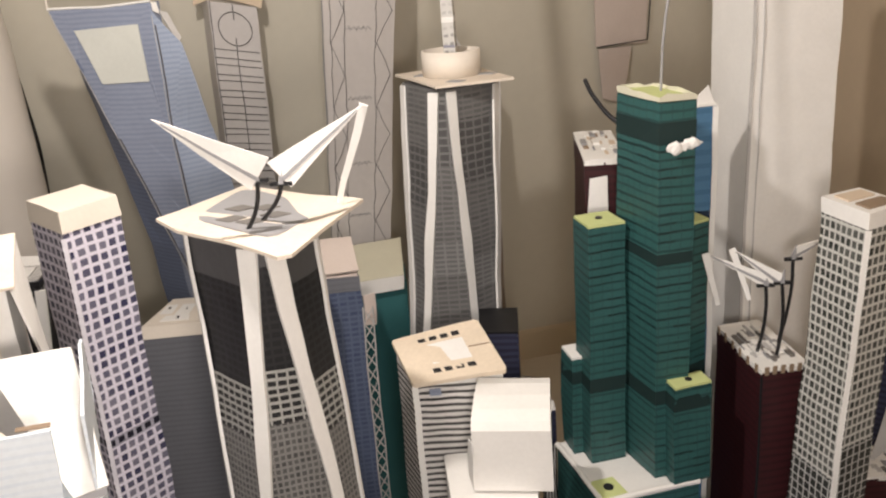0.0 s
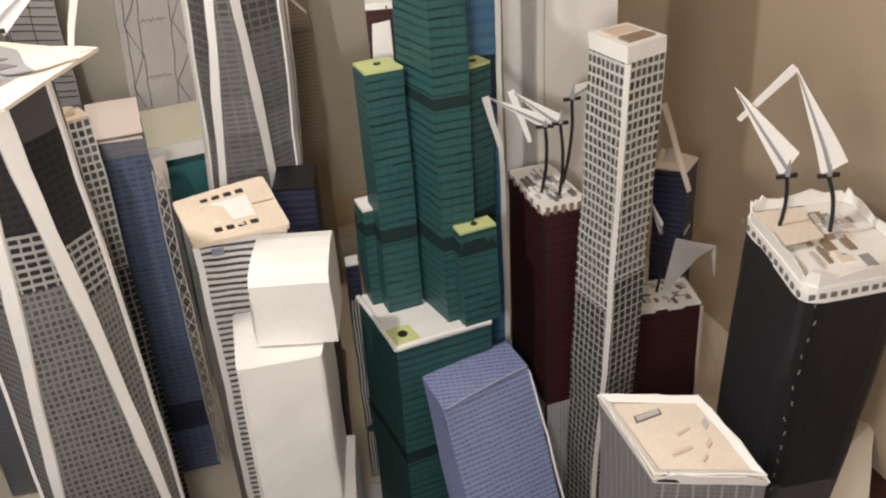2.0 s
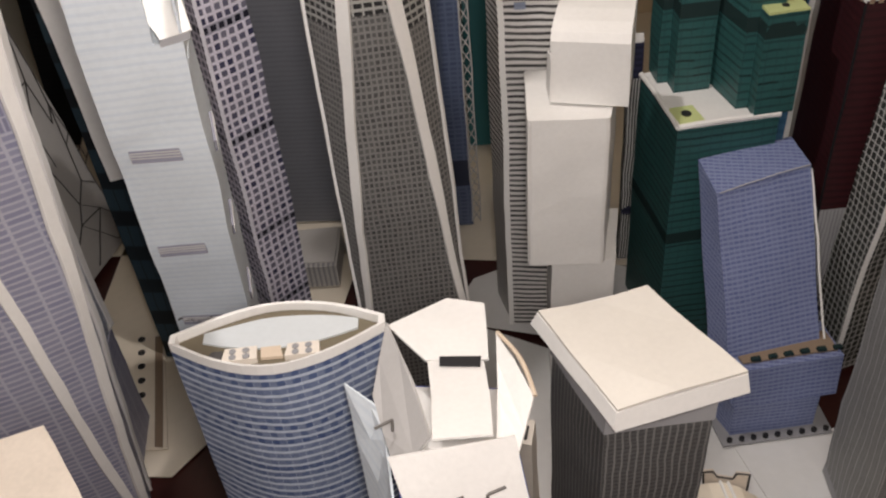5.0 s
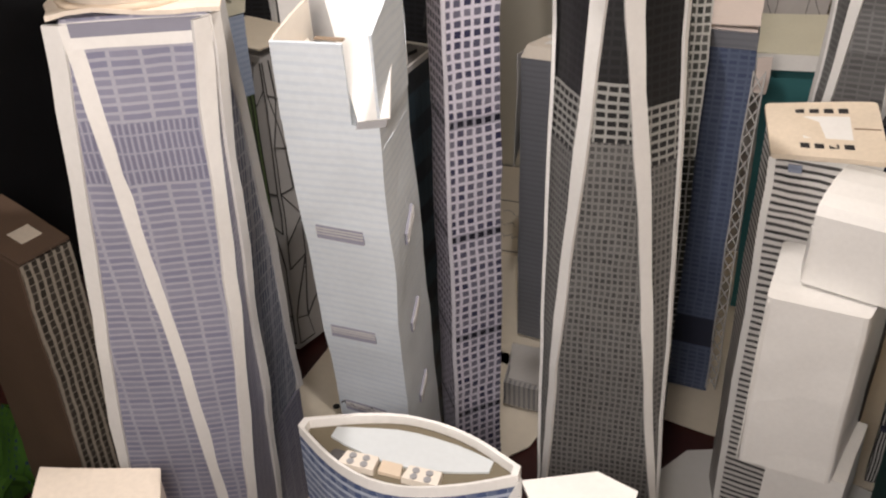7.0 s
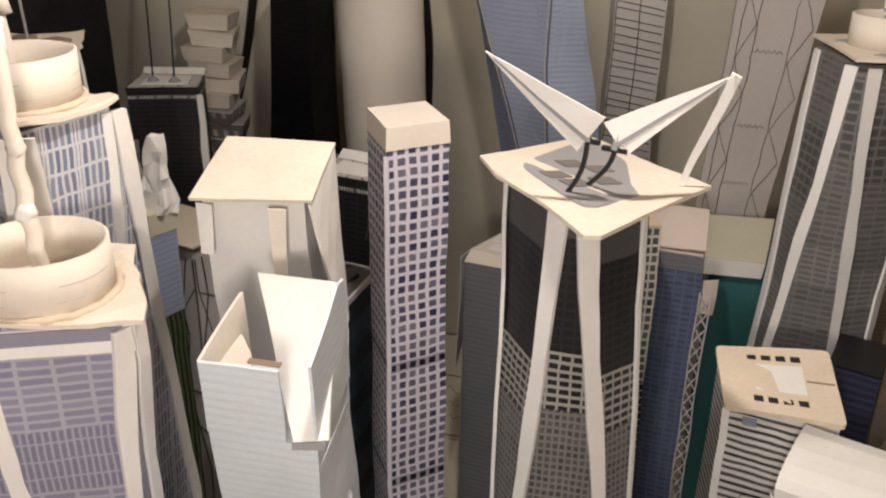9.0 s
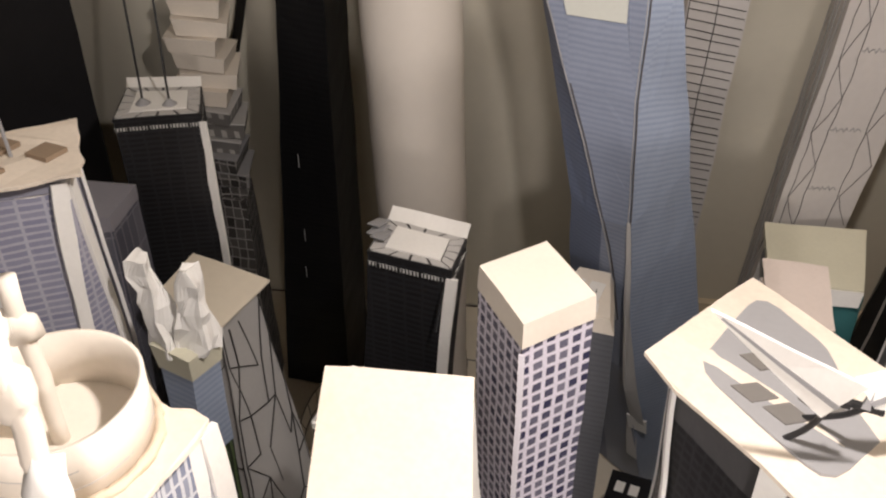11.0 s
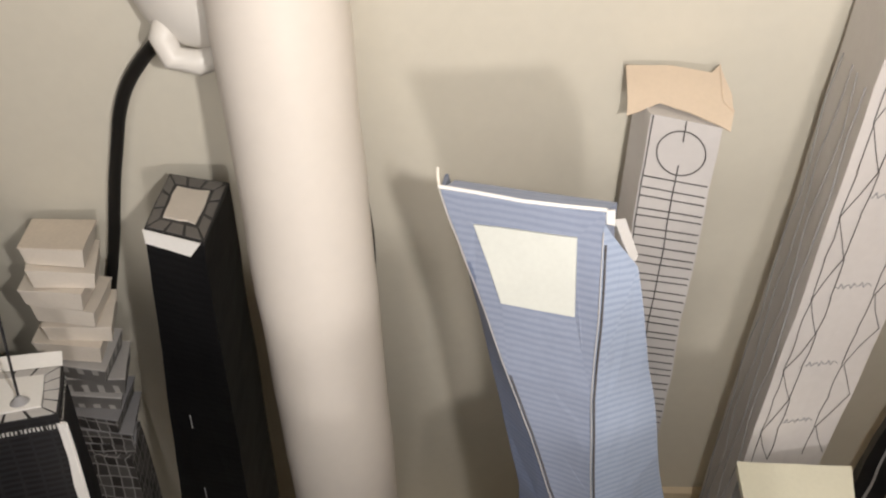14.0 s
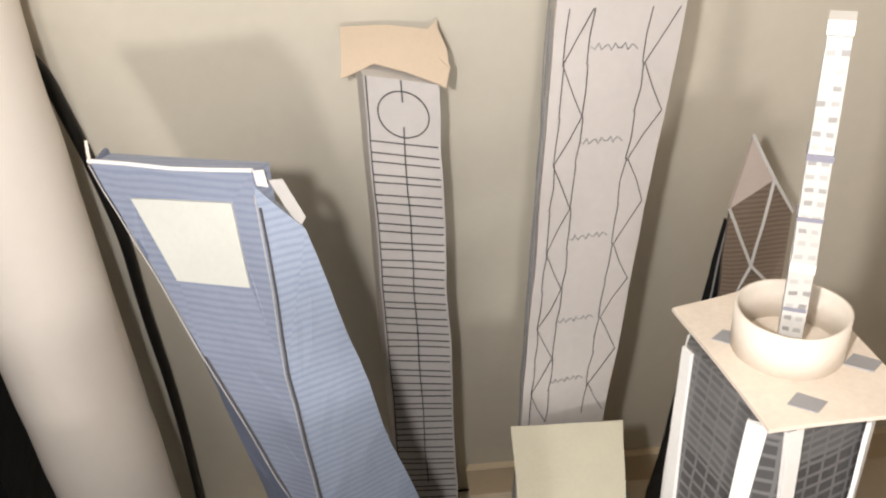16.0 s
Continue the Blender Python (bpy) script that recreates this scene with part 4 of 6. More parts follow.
SHAFTS = ((quad4((0.1085, 0.6665), (0.1145, 0.6445), (0.128, 0.648)), 0.305), (quad4((0.150, 0.655), (0.1685, 0.608), (0.193, 0.614)), 0.499), (quad4((0.119, 0.658), (0.1265, 0.630), (0.153, 0.637)), 0.411), (quad4((0.190, 0.662), (0.197, 0.644), (0.2145, 0.655)), 0.404), (quad4((0.176, 0.612), (0.1795, 0.5965), (0.2075, 0.606)), 0.302))
for P, z in SHAFTS:
    sh = part("shaft", prism(P, 0.2255, z), F_GREEN, t, "green banded shaft")
    part("shaft_band", prism(grown(P, 1.012), 0.285, 0.296), DARKGREEN, sh, "dark band")
    bare = P is SHAFTS[0][0]
    part("shaft_roof", prism(grown(P, 0.98), z + 0.0003, z + 0.0022), WHITE if bare else GREENDOT, sh, "bare white paper roof" if bare else "yellow-green paper roof")
    c = centre(P)
    if z < 0.45 and not bare:
        part("roof_spot", ring_wall(c, 0.0026, z + 0.0023, z + 0.003, 0.0025, 14), BLACKINK, sh)
P, z = SHAFTS[1]
part("shaft_band", prism(grown(P, 1.012), 0.472, 0.486), DARKGREEN, t, "dark band")
part("shaft_band", prism(grown(P, 1.012), 0.390, 0.398), DARKGREEN, t, "dark band")
rim(t, P, 0.4995, 0.005, IVORY, 1.02, "torn yellow-green paper top")
part("mast", rod([(0.176, 0.64, 0.500), (0.178, 0.645, 0.53), (0.190, 0.66, 0.60)], 0.0009), GREYP, t, "thin grey mast")
part("mast_wire", rod(bend((0.152, 0.655, 0.478), (0.133, 0.690, 0.503), (-0.002, 0, -0.002)), 0.0016), BLACKINK, t, "dark bent stick")
for x, y, z, r in ((0.1785, 0.606, 0.4705, 0.0050), (0.1835, 0.607, 0.4712, 0.0034), (0.190, 0.609, 0.4722, 0.0050)):
    bm = bmesh.new()
    bmesh.ops.create_icosphere(bm, subdivisions=2, radius=r)
    for v in bm.verts:
        v.co *= 1 + 0.7 * noise.noise(v.co * 400 + Vector((x * 900, 0, 0)))
        v.co.y *= 0.35
        v.co.z *= 0.8
    bmesh.ops.translate(bm, verts=bm.verts, vec=(x, y, z))
    part("paper_tuft", bm, WHITE, t, "torn white paper tuft")
part("pod_square", prism([(0.121, 0.603), (0.129, 0.5835), (0.147, 0.5895), (0.139, 0.609)], 0.2257, 0.2275), GREENDOT, t, "yellow-green roof square")
part("pod_spot", ring_wall((0.134, 0.596), 0.0038, 0.2276, 0.2283, 0.0037, 16), BLACKINK, t)
part("podium_band", prism(grown(POD, 1.006), 0.118, 0.128), DARKGREEN, t, "dark band")

# striped tower
P = [(0.003, 0.600), (0.063, 0.602), (0.044, 0.654), (-0.0145, 0.640)]
t = tower(P, 0.3135, F_STRIPE, "white tower with black horizontal stripes and a card roof")
part("corner_post", bar((0.002, 0.5985, 0.006), (0.002, 0.5985, 0.314), 0.0045, 0.0012, (0.1, -1, 0)), WHITE, t, "white corner post")


def roof_at(u, v, up=0.0):
    """A place on the roof that tilts up to the back."""
    a, b = Vector((0.002, 0.598, 0.3145)).lerp(Vector((0.0645, 0.601, 0.3215)), u), Vector((-0.0160, 0.6395, 0.3290)).lerp(Vector((0.0450, 0.654, 0.3350)), u)
    return a.lerp(b, v) + Vector((0, 0, up))


part("body_top", lofted([at_z(P, 0.3136), [(p.x, p.y, p.z - 0.001) for p in (roof_at(0.02, 0.03), roof_at(0.98, 0.03), roof_at(0.98, 0.97), roof_at(0.02, 0.97))]]), WHITE, t, "white paper below the roof")
part("roof", lofted([[roof_at(u, v, h) for u, v in rounded([(-0.02, -0.02), (1.02, -0.02), (1.02, 1.02), (-0.02, 1.02)], 0.06, 3)] for h in (-0.0006, 0.0024)]), TANCARD, t, "tan card roof")
part("roof_panel", lofted([[roof_at(u, v, h) for u, v in ((0.30, 0.30), (0.74, 0.30), (0.74, 0.72), (0.30, 0.72))] for h in (0.0024, 0.0031)]), WHITE, t, "white roof panel")
for v in (0.17, 0.83):
    for k in range(4):
        u = 0.26 + 0.13 * k
        part("roof_window", lofted([[roof_at(uu, vv, h) for uu, vv in ((u, v - 0.038), (u + 0.085, v - 0.038), (u + 0.085, v + 0.038), (u, v + 0.038))] for h in (0.0024, 0.0030)]), BLACKINK, t)
part("roof_seam", lofted([[roof_at(uu, vv, h) for uu, vv in ((0.76, 0.50), (1.0, 0.50), (1.0, 0.52), (0.76, 0.52))] for h in (0.0024, 0.0028)]), BROWNCARD, t)
part("logo_patch", bar((0.012, 0.5990, 0.3085), (0.020, 0.5993, 0.3090), 0.0012, 0.0050), F_SWFC, t, "small blue printed patch")

# three white blocks stacked in front of it
t = thing("white_block_stack", "stack of three blank white paper blocks with a vaulted top", "model tower", (0.06, 0.56, 0.005))
V0, V1 = [(0.040, 0.543), (0.090, 0.539)], [(0.047, 0.598), (0.094, 0.594)]
bm = bmesh.new()
prof_d = [(0.0, 0.3105), (0.07, 0.3155), (0.22, 0.3195), (0.45, 0.3225), (0.7, 0.3235), (0.9, 0.3215), (1.0, 0.317)]
left = [(*V0[0], 0.266)] + [(*lerp2(V0[0], V1[0], d), z) for d, z in prof_d] + [(*V1[0], 0.266)]
right = [(*V0[1], 0.266)] + [(*lerp2(V0[1], V1[1], d), z) for d, z in prof_d] + [(*V1[1], 0.266)]
part("upper_block", lofted([left, right], bm), WHITE, t, "vaulted white upper block")
part("middle_block", prism(rounded([(0.026, 0.522), (0.079, 0.527), (0.084, 0.596), (0.018, 0.590)], 0.003, 2), 0.141, 0.264), WHITE, t, "white middle block")
part("lower_block", prism([(0.042, 0.530), (0.088, 0.534), (0.09, 0.598), (0.034, 0.596)], 0.005, 0.140), WHITE, t, "white lower block")
for x0, z0, z1 in ((0.0255, 0.143, 0.262), (0.0395, 0.267, 0.30)):
    part("paper_flap", sheet([(x0, 0.5215 if z0 < 0.2 else 0.5425, z0), (x0 + 0.0015, 0.521 if z0 < 0.2 else 0.542, z1), (x0 - 0.002, 0.555, z1 - 0.002), (x0 - 0.003, 0.555, z0 + 0.004)], 0.0008), WHITE, t, "loose glued flap")

# maroon tower with roof cranes
P = [(0.228, 0.675), (0.240, 0.601), (0.274, 0.608), (0.262, 0.684)]
t = tower(P, 0.310, F_MAROON, "dark maroon tower with a printed grey roof", roof=WHITE)
printed_roof(t, grown(P, 0.95), 0.3121, 3, 34)
rim(t, P, 0.3085, 0.0045, WHITE, 1.0, "white printed roof edge")
dashes(t, P, 0.3115, BROWNCARD, 6)
part("corner_line", bar((0.2395, 0.6, 0.006), (0.2395, 0.6, 0.308), 0.0016, 0.0008, (0, -1, 0)), BLACKP, t)
part("bare_base", prism(grown(P, 1.006), 0.0048, 0.142), F_BARE, t, "grey lined unpainted base band")
crane((0.256, 0.622, 0.313), (0.256, 0.621, 0.368), [((0.257, 0.621, 0.374), (0.252, 0.622, 0.3655), (0.223, 0.628, 0.392))], "black model crane with a white arm on the maroon tower", [((0.223, 0.628, 0.392), (0.236, 0.625, 0.355))])
crane((0.245, 0.628, 0.313), (0.246, 0.623, 0.366), [((0.250, 0.622, 0.373), (0.245, 0.623, 0.365), (0.206, 0.632, 0.388))], "black model crane with a white arm on the maroon tower", [((0.206, 0.632, 0.388), (0.216, 0.630, 0.350))])
crane((0.263, 0.640, 0.313), (0.268, 0.636, 0.379), [((0.269, 0.636, 0.388), (0.268, 0.636, 0.377), (0.292, 0.640, 0.392))], "black model crane with a white arm on the maroon tower")

# slender grid tower
P = [(0.267, 0.590), (0.280, 0.551), (0.309, 0.567), (0.296, 0.606)]
B = [(0.253, 0.600), (0.266, 0.561), (0.295, 0.577), (0.282, 0.616)]
t = tower(B, 0.427, F_GRID, "slender white tower with a black window grid", top=P)
part("roof_band", prism(grown(P, 1.012), 0.4273, 0.4375), WHITE, t, "plain white roof band")
for k, (a, b) in enumerate(((0.15, 0.45), (0.58, 0.88))):
    part("roof_patch", prism([lerp2(lerp2(P[0], P[1], a), lerp2(P[3], P[2], a), 0.15), lerp2(lerp2(P[0], P[1], a), lerp2(P[3], P[2], a), 0.85), lerp2(lerp2(P[0], P[1], b), lerp2(P[3], P[2], b), 0.85), lerp2(lerp2(P[0], P[1], b), lerp2(P[3], P[2], b), 0.15)], 0.4376, 0.4388), BROWNCARD if k else TAPE, t, "brown roof patch")
part("corner_strip", bar((B[1][0], B[1][1] - 0.0006, 0.006), (P[1][0], P[1][1] - 0.0006, 0.427), 0.0036, 0.001, (0, -1, 0)), WHITE, t, "white corner strip")

# charcoal tower with two paper fins
SQ = [(0.341, 0.511), (0.334, 0.418), (0.400, 0.424), (0.408, 0.513)]
P = rounded(SQ, 0.013)
LOWC = rounded([(0.336, 0.528), (0.330, 0.4445), (0.370, 0.4465), (0.378, 0.530)], 0.009)
t = tower(LOWC, 0.340, F_CHAR, "charcoal tower with rounded corners and a printed roof", top=P, roof=CREAM)
part("parapet", prism(grown(P, 1.012), 0.3335, 0.3425), WHITE, t, "pale printed parapet")
rim(t, [P[i] for i in range(0, len(P), 2)], 0.3425, 0.009, WHITE, 1.015, "white curled roof edge")
dashes(t, grown(SQ, 0.995), 0.3385, ROOFGREY, 11, 0.0032, 0.0028, 0.0016, (0, 1))
printed_roof(t, grown(SQ, 0.88), 0.3425, 8, 30, (GREYP, CREAM, BROWNCARD, LIGHTGREY))
part("roof_sheet", sheet([(0.340, 0.498, 0.3475), (0.341, 0.458, 0.3470), (0.366, 0.462, 0.3475), (0.369, 0.497, 0.3485)], 0.001), CREAM, t, "loose cream roof sheet")
part("base_band", prism(grown(LOWC, 1.006), 0.0046, 0.015, grown(LOWC, 1.008)), F_HATCH, t, "dark hatched base band")
rng = random.Random(31)
for k in range(16):
    f = k / 15
    p = Vector((0.3365, 0.4305, 0.165)).lerp(Vector((0.3405, 0.4175, 0.332)), f) + Vector((rng.uniform(-0.0012, 0.0012), 0, 0))
    part("scuff", bar(p, p + Vector((rng.uniform(-0.001, 0.001), 0, 0.0028)), 0.0008, 0.0005, (0, -1, 0)), ROOFGREY, t, "pale scuff mark")
crane((0.348, 0.480, 0.346), (0.3485, 0.479, 0.378), [((0.3535, 0.4775, 0.392), (0.346, 0.481, 0.377), (0.321, 0.495, 0.427))], "black post with a broad white paper fin on the roof")
crane((0.374, 0.470, 0.346), (0.3695, 0.4725, 0.379), [((0.377, 0.469, 0.388), (0.366, 0.474, 0.379), (0.349, 0.484, 0.4385))], "black post with a broad white paper fin on the roof", [((0.349, 0.484, 0.438), (0.326, 0.497, 0.407))])

# small maroon and navy towers by the side wall
P = [(0.342, 0.735), (0.345, 0.688), (0.400, 0.689), (0.401, 0.734)]
t = tower(P, 0.160, F_MAROON, "small dark maroon tower with a printed roof", roof=WHITE)
printed_roof(t, grown(P, 0.95), 0.1621, 5, 26)
rim(t, P, 0.158, 0.005, WHITE, 1.0, "white printed roof edge")
part("bare_edge", bar((0.4005, 0.6885, 0.006), (0.4005, 0.6885, 0.158), 0.003, 0.001, (0.3, -1, 0)), PINK, t, "bare paper edge")
crane((0.367, 0.713, 0.163), (0.367, 0.713, 0.222), [((0.3695, 0.7125, 0.232), (0.3665, 0.7135, 0.221), (0.358, 0.717, 0.2555))], "black post with a small white paper fin")
k = thing("bent_paper", "bent grey-white paper scrap standing on the small roof", "paper scrap", (0.374, 0.71, 0.163))
part("sheet", sheet([(0.379, 0.708, 0.219), (0.411, 0.696, 0.214), (0.398, 0.701, 0.202), (0.374, 0.710, 0.164), (0.371, 0.711, 0.164)], 0.0008), LIGHTGREY, k)
part("folded_end", sheet([(0.4105, 0.696, 0.214), (0.4118, 0.6955, 0.182), (0.4075, 0.6975, 0.207)], 0.0008), LIGHTGREY, k)
P = [(0.373, 0.752), (0.397, 0.737), (0.417, 0.762), (0.394, 0.79)]
t = tower(P, 0.266, F_NAVYLINE, "dark navy tower with faint lines and a cream roof", roof=CREAM, over=1.03)
part("printed_strip", bar((0.3995, 0.7395, 0.205), (0.409, 0.7515, 0.207), 0.0008, 0.003, (0, 0, 1)), LIGHTGREY, t, "small pale printed strip")
part("roof_lump", prism(turned((0.392, 0.765), 0.008, 20), 0.268, 0.278, turned((0.392, 0.765), 0.005, 40)), LIGHTGREY, t, "grey roof lump")
k = thing("paper_strip", "narrow bent white paper strip over the navy roof", "paper strip", (0.39, 0.75, 0.268))
part("strip", bar((0.376, 0.745, 0.328), (0.399, 0.735, 0.2485), 0.006, 0.001, (0.3, -1, 0.2), w2=0.005), CREAM, k)

# very tall white tower
P = [(0.248, 0.79), (0.262, 0.73), (0.330, 0.738), (0.316, 0.80)]
t = tower(P, 0.60, WHITE, "very tall blank white paper tower", roof=WHITE)
part("fold_line", bar((0.2625, 0.7292, 0.006), (0.2625, 0.7292, 0.60), 0.0022, 0.0008, (0, -1, 0)), LIGHTGREY, t, "creased fold line")
part("fold_line", bar((0.270, 0.7302, 0.006), (0.270, 0.7302, 0.60), 0.0008, 0.0008, (0, -1, 0)), LIGHTGREY, t)

# things behind the green tower
P = [(0.136, 0.80), (0.133, 0.70), (0.163, 0.70), (0.168, 0.80)]
t = tower(P, 0.440, F_MAROON, "dark tower with a busy printed roof behind the green shafts", roof=WHITE)
printed_roof(t, grown(P, 0.95), 0.442, 12, 24, (TAPE, BROWNCARD, WHITE, GREYP))
rim(t, P, 0.438, 0.005, WHITE, 1.0, "white printed roof edge")
part("white_flap", sheet([(0.137, 0.6985, 0.428), (0.150, 0.6985, 0.430), (0.150, 0.6985, 0.395), (0.133, 0.6985, 0.39)], 0.0008), WHITE, t, "loose white paper flap")
P = [(0.197, 0.700), (0.199, 0.688), (0.228, 0.694), (0.226, 0.706)]
t = tower(P, 0.478, F_BLUEP, "flat bright blue tower with a white edge", roof=WHITE)
part("white_edge", bar((0.227, 0.6925, 0.006), (0.227, 0.6925, 0.478), 0.004, 0.001, (0, -1, 0)), WHITE, t, "white paper edge")
part("peak", sheet([(0.206, 0.692, 0.479), (0.227, 0.696, 0.479), (0.222, 0.696, 0.493)], 0.001), WHITE, t, "small white paper peak")
k = thing("wall_paper", "blank pale paper box outline leaning on the wall", "paper sheet", on_wall(0.22, 0.5))
part("sheet", sheet([on_wall(0.204, 0.469, 0.006), on_wall(0.267, 0.468, 0.006), on_wall(0.264, 0.60, 0.006), on_wall(0.196, 0.60, 0.006)], 0.002), PINK, k)
part("lower_flap", sheet([on_wall(0.207, 0.466, 0.006), on_wall(0.249, 0.465, 0.006), on_wall(0.242, 0.392, 0.006), on_wall(0.216, 0.402, 0.006)], 0.0015), PINK, k, "lower paper flap")
part("drawn_edge", rod([on_wall(0.269, 0.60, 0.009), on_wall(0.269, 0.472, 0.009), on_wall(0.206, 0.468, 0.009)], 0.0009, 6), PENCIL, k)
P = [(0.048, 0.75), (0.046, 0.702), (0.078, 0.700), (0.080, 0.748)]
t = tower(P, 0.303, F_NAVYLINE, "small glossy navy tower with rounded top", roof=BLACKP)

# blue-grey opener tower
t = thing("model_tower", "tall blue-grey tower with a trapezoid opening near its top", "model tower", (-0.19, 0.86, 0.005))
FRONT = [(-0.290, 0.793, 0.571), (-0.2035, 0.787, 0.573), (-0.2035, 0.786, 0.46), (-0.198, 0.790, 0.36), (-0.188, 0.82, 0.20), (-0.172, 0.885, 0.006), (-0.212, 0.905, 0.006), (-0.224, 0.845, 0.20), (-0.219, 0.795, 0.36), (-0.250, 0.790, 0.463)]
HOLE = [(-0.2705, 0.7915, 0.554), (-0.2165, 0.788, 0.5565), (-0.216, 0.788, 0.510), (-0.255, 0.790, 0.5095)]
bm = bmesh.new()
fv = [bm.verts.new(p) for p in FRONT]
hv = [bm.verts.new(p) for p in HOLE]
for loop in ((0, 1, "1", "0"), (1, 2, "2", "1"), (2, 9, "3", "2"), (9, 0, "0", "3")):
    bm.faces.new([hv[int(v)] if isinstance(v, str) else fv[v] for v in loop])
for loop in ((2, 3, 8, 9), (3, 4, 7, 8), (4, 5, 6, 7)):
    bm.faces.new([fv[v] for v in loop])
bmesh.ops.recalc_face_normals(bm, faces=bm.faces)
ext = bmesh.ops.extrude_face_region(bm, geom=list(bm.faces))
bmesh.ops.translate(bm, verts=[v for v in ext["geom"] if isinstance(v, bmesh.types.BMVert)], vec=(0.004, 0.012, 0))
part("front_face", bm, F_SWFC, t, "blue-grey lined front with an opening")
part("opening_backing", sheet([(x, y - 0.0008, z) for x, y, z in HOLE], 0.001), HOLEPAPER, t, "blank ivory paper in the opening")
SIDE = [(-0.2035, 0.7865, 0.5665), (-0.187, 0.80, 0.538), (-0.166, 0.822, 0.40), (-0.145, 0.86, 0.25), (-0.128, 0.925, 0.006), (-0.172, 0.886, 0.006), (-0.188, 0.8205, 0.20), (-0.198, 0.7905, 0.36), (-0.2035, 0.7865, 0.46)]
bm = bmesh.new()
sv = [bm.verts.new(p) for p in SIDE]
for loop in ((0, 1, 8), (1, 2, 7, 8), (2, 3, 6, 7), (3, 4, 5, 6)):
    bm.faces.new([sv[v] for v in loop])
ext = bmesh.ops.extrude_face_region(bm, geom=list(bm.faces))
bmesh.ops.translate(bm, verts=[v for v in ext["geom"] if isinstance(v, bmesh.types.BMVert)], vec=(-0.010, 0.012, 0))
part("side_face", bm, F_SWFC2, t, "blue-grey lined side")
LEFT = [(-0.290, 0.793, 0.571), (-0.250, 0.790, 0.463), (-0.219, 0.795, 0.36), (-0.224, 0.845, 0.20), (-0.212, 0.905, 0.006)]
bm = bmesh.new()
a = [bm.verts.new(p) for p in LEFT]
b = [bm.verts.new((x - min(0.030, 0.075 * (1 - z / 0.6)), y + 0.018, z)) for x, y, z in LEFT]
for i in range(len(LEFT) - 1):
    bm.faces.new((a[i], a[i + 1], b[i + 1], b[i]))
ext = bmesh.ops.extrude_face_region(bm, geom=list(bm.faces))
bmesh.ops.translate(bm, verts=[v for v in ext["geom"] if isinstance(v, bmesh.types.BMVert)], vec=(0.002, 0, 0))
# left side in the print that carries its shade
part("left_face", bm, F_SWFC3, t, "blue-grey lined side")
part("fold_edge", rod([(x, y - 0.0012, z) for x, y, z in ((-0.2035, 0.787, 0.562), (-0.2035, 0.786, 0.46), (-0.198, 0.790, 0.36), (-0.1945, 0.80, 0.30))], 0.0003), LIGHTGREY, t, "bare white fold")
CREASE = LEFT[:2] + [(-0.225, 0.7935, 0.38), (-0.213, 0.799, 0.335), (-0.2065, 0.805, 0.30), (-0.2025, 0.814, 0.26)]
part("fold_edge", rod([(x, y - 0.0014, z) for x, y, z in CREASE], 0.0003), LIGHTGREY, t, "bare white fold")
# shade in the two creases, put in as thin charcoal rods
part("fold_shadow", rod([(x + 0.0014, y - 0.0008, z) for x, y, z in CREASE[1:]], 0.0005), SLOTDARK, t, "dark line for the fold's shadow")
part("fold_shadow", rod([(x + 0.0016, y - 0.0006, z) for x, y, z in ((-0.2035, 0.787, 0.555), (-0.2035, 0.786, 0.46), (-0.198, 0.790, 0.36), (-0.1945, 0.80, 0.30))], 0.0006), SLOTDARK, t, "dark line for the fold's shadow")
part("torn_strip", sheet([(-0.1990, 0.7870, 0.365), (-0.1965, 0.7880, 0.365), (-0.1895, 0.8030, 0.270), (-0.1795, 0.8230, 0.185), (-0.1720, 0.8460, 0.125), (-0.1850, 0.8440, 0.130), (-0.1905, 0.8160, 0.195), (-0.1950, 0.7990, 0.285)], 0.0010), LIGHTGREY, t, "torn pale strip along the fold")
part("torn_foot", sheet([(-0.1880, 0.8400, 0.138), (-0.1700, 0.8440, 0.132), (-0.1690, 0.8520, 0.110), (-0.1860, 0.8490, 0.115)], 0.0010), WHITE, t, "white torn paper end")
part("top_edge", rod([(-0.291, 0.793, 0.5725), (-0.246, 0.790, 0.5715), (-0.203, 0.787, 0.574)], 0.0010), WHITE, t, "bare white top edge")
part("torn_flap", sheet([(-0.2030, 0.7875, 0.5735), (-0.1995, 0.7915, 0.5725), (-0.1990, 0.7930, 0.5630), (-0.2025, 0.7880, 0.5660)], 0.0010), WHITE, t, "small white paper tab")
part("torn_flap", sheet([(-0.2000, 0.7960, 0.5650), (-0.1950, 0.8010, 0.5635), (-0.1880, 0.8045, 0.5420), (-0.1900, 0.8000, 0.5385)], 0.0010), LIGHTGREY, t, "torn pale paper flap")
part("corner_curl", rod([(-0.290, 0.793, 0.571), (-0.2925, 0.796, 0.5755), (-0.2932, 0.798, 0.5805)], 0.0008), CARDCREAM, t, "curled white corner")
part("open_seam", sheet([(-0.1985, 0.7985, 0.325), (-0.1925, 0.803, 0.322), (-0.176, 0.866, 0.06), (-0.186, 0.861, 0.07)], 0.001), LIGHTGREY, t, "gaping pale seam")

# long tube by the wall
t = thing("paper_tube", "long pale card tube standing against the wall", "tube", (-0.42, 0.90, 0.004))
part("tube", rod([(-0.4125, 0.854, 0.80), (-0.4095, 0.859, 0.60), (-0.4075, 0.864, 0.45), (-0.4065, 0.874, 0.28), (-0.414, 0.90, 0.004)], 0.041, 56), TUBE, t, smooth=True)
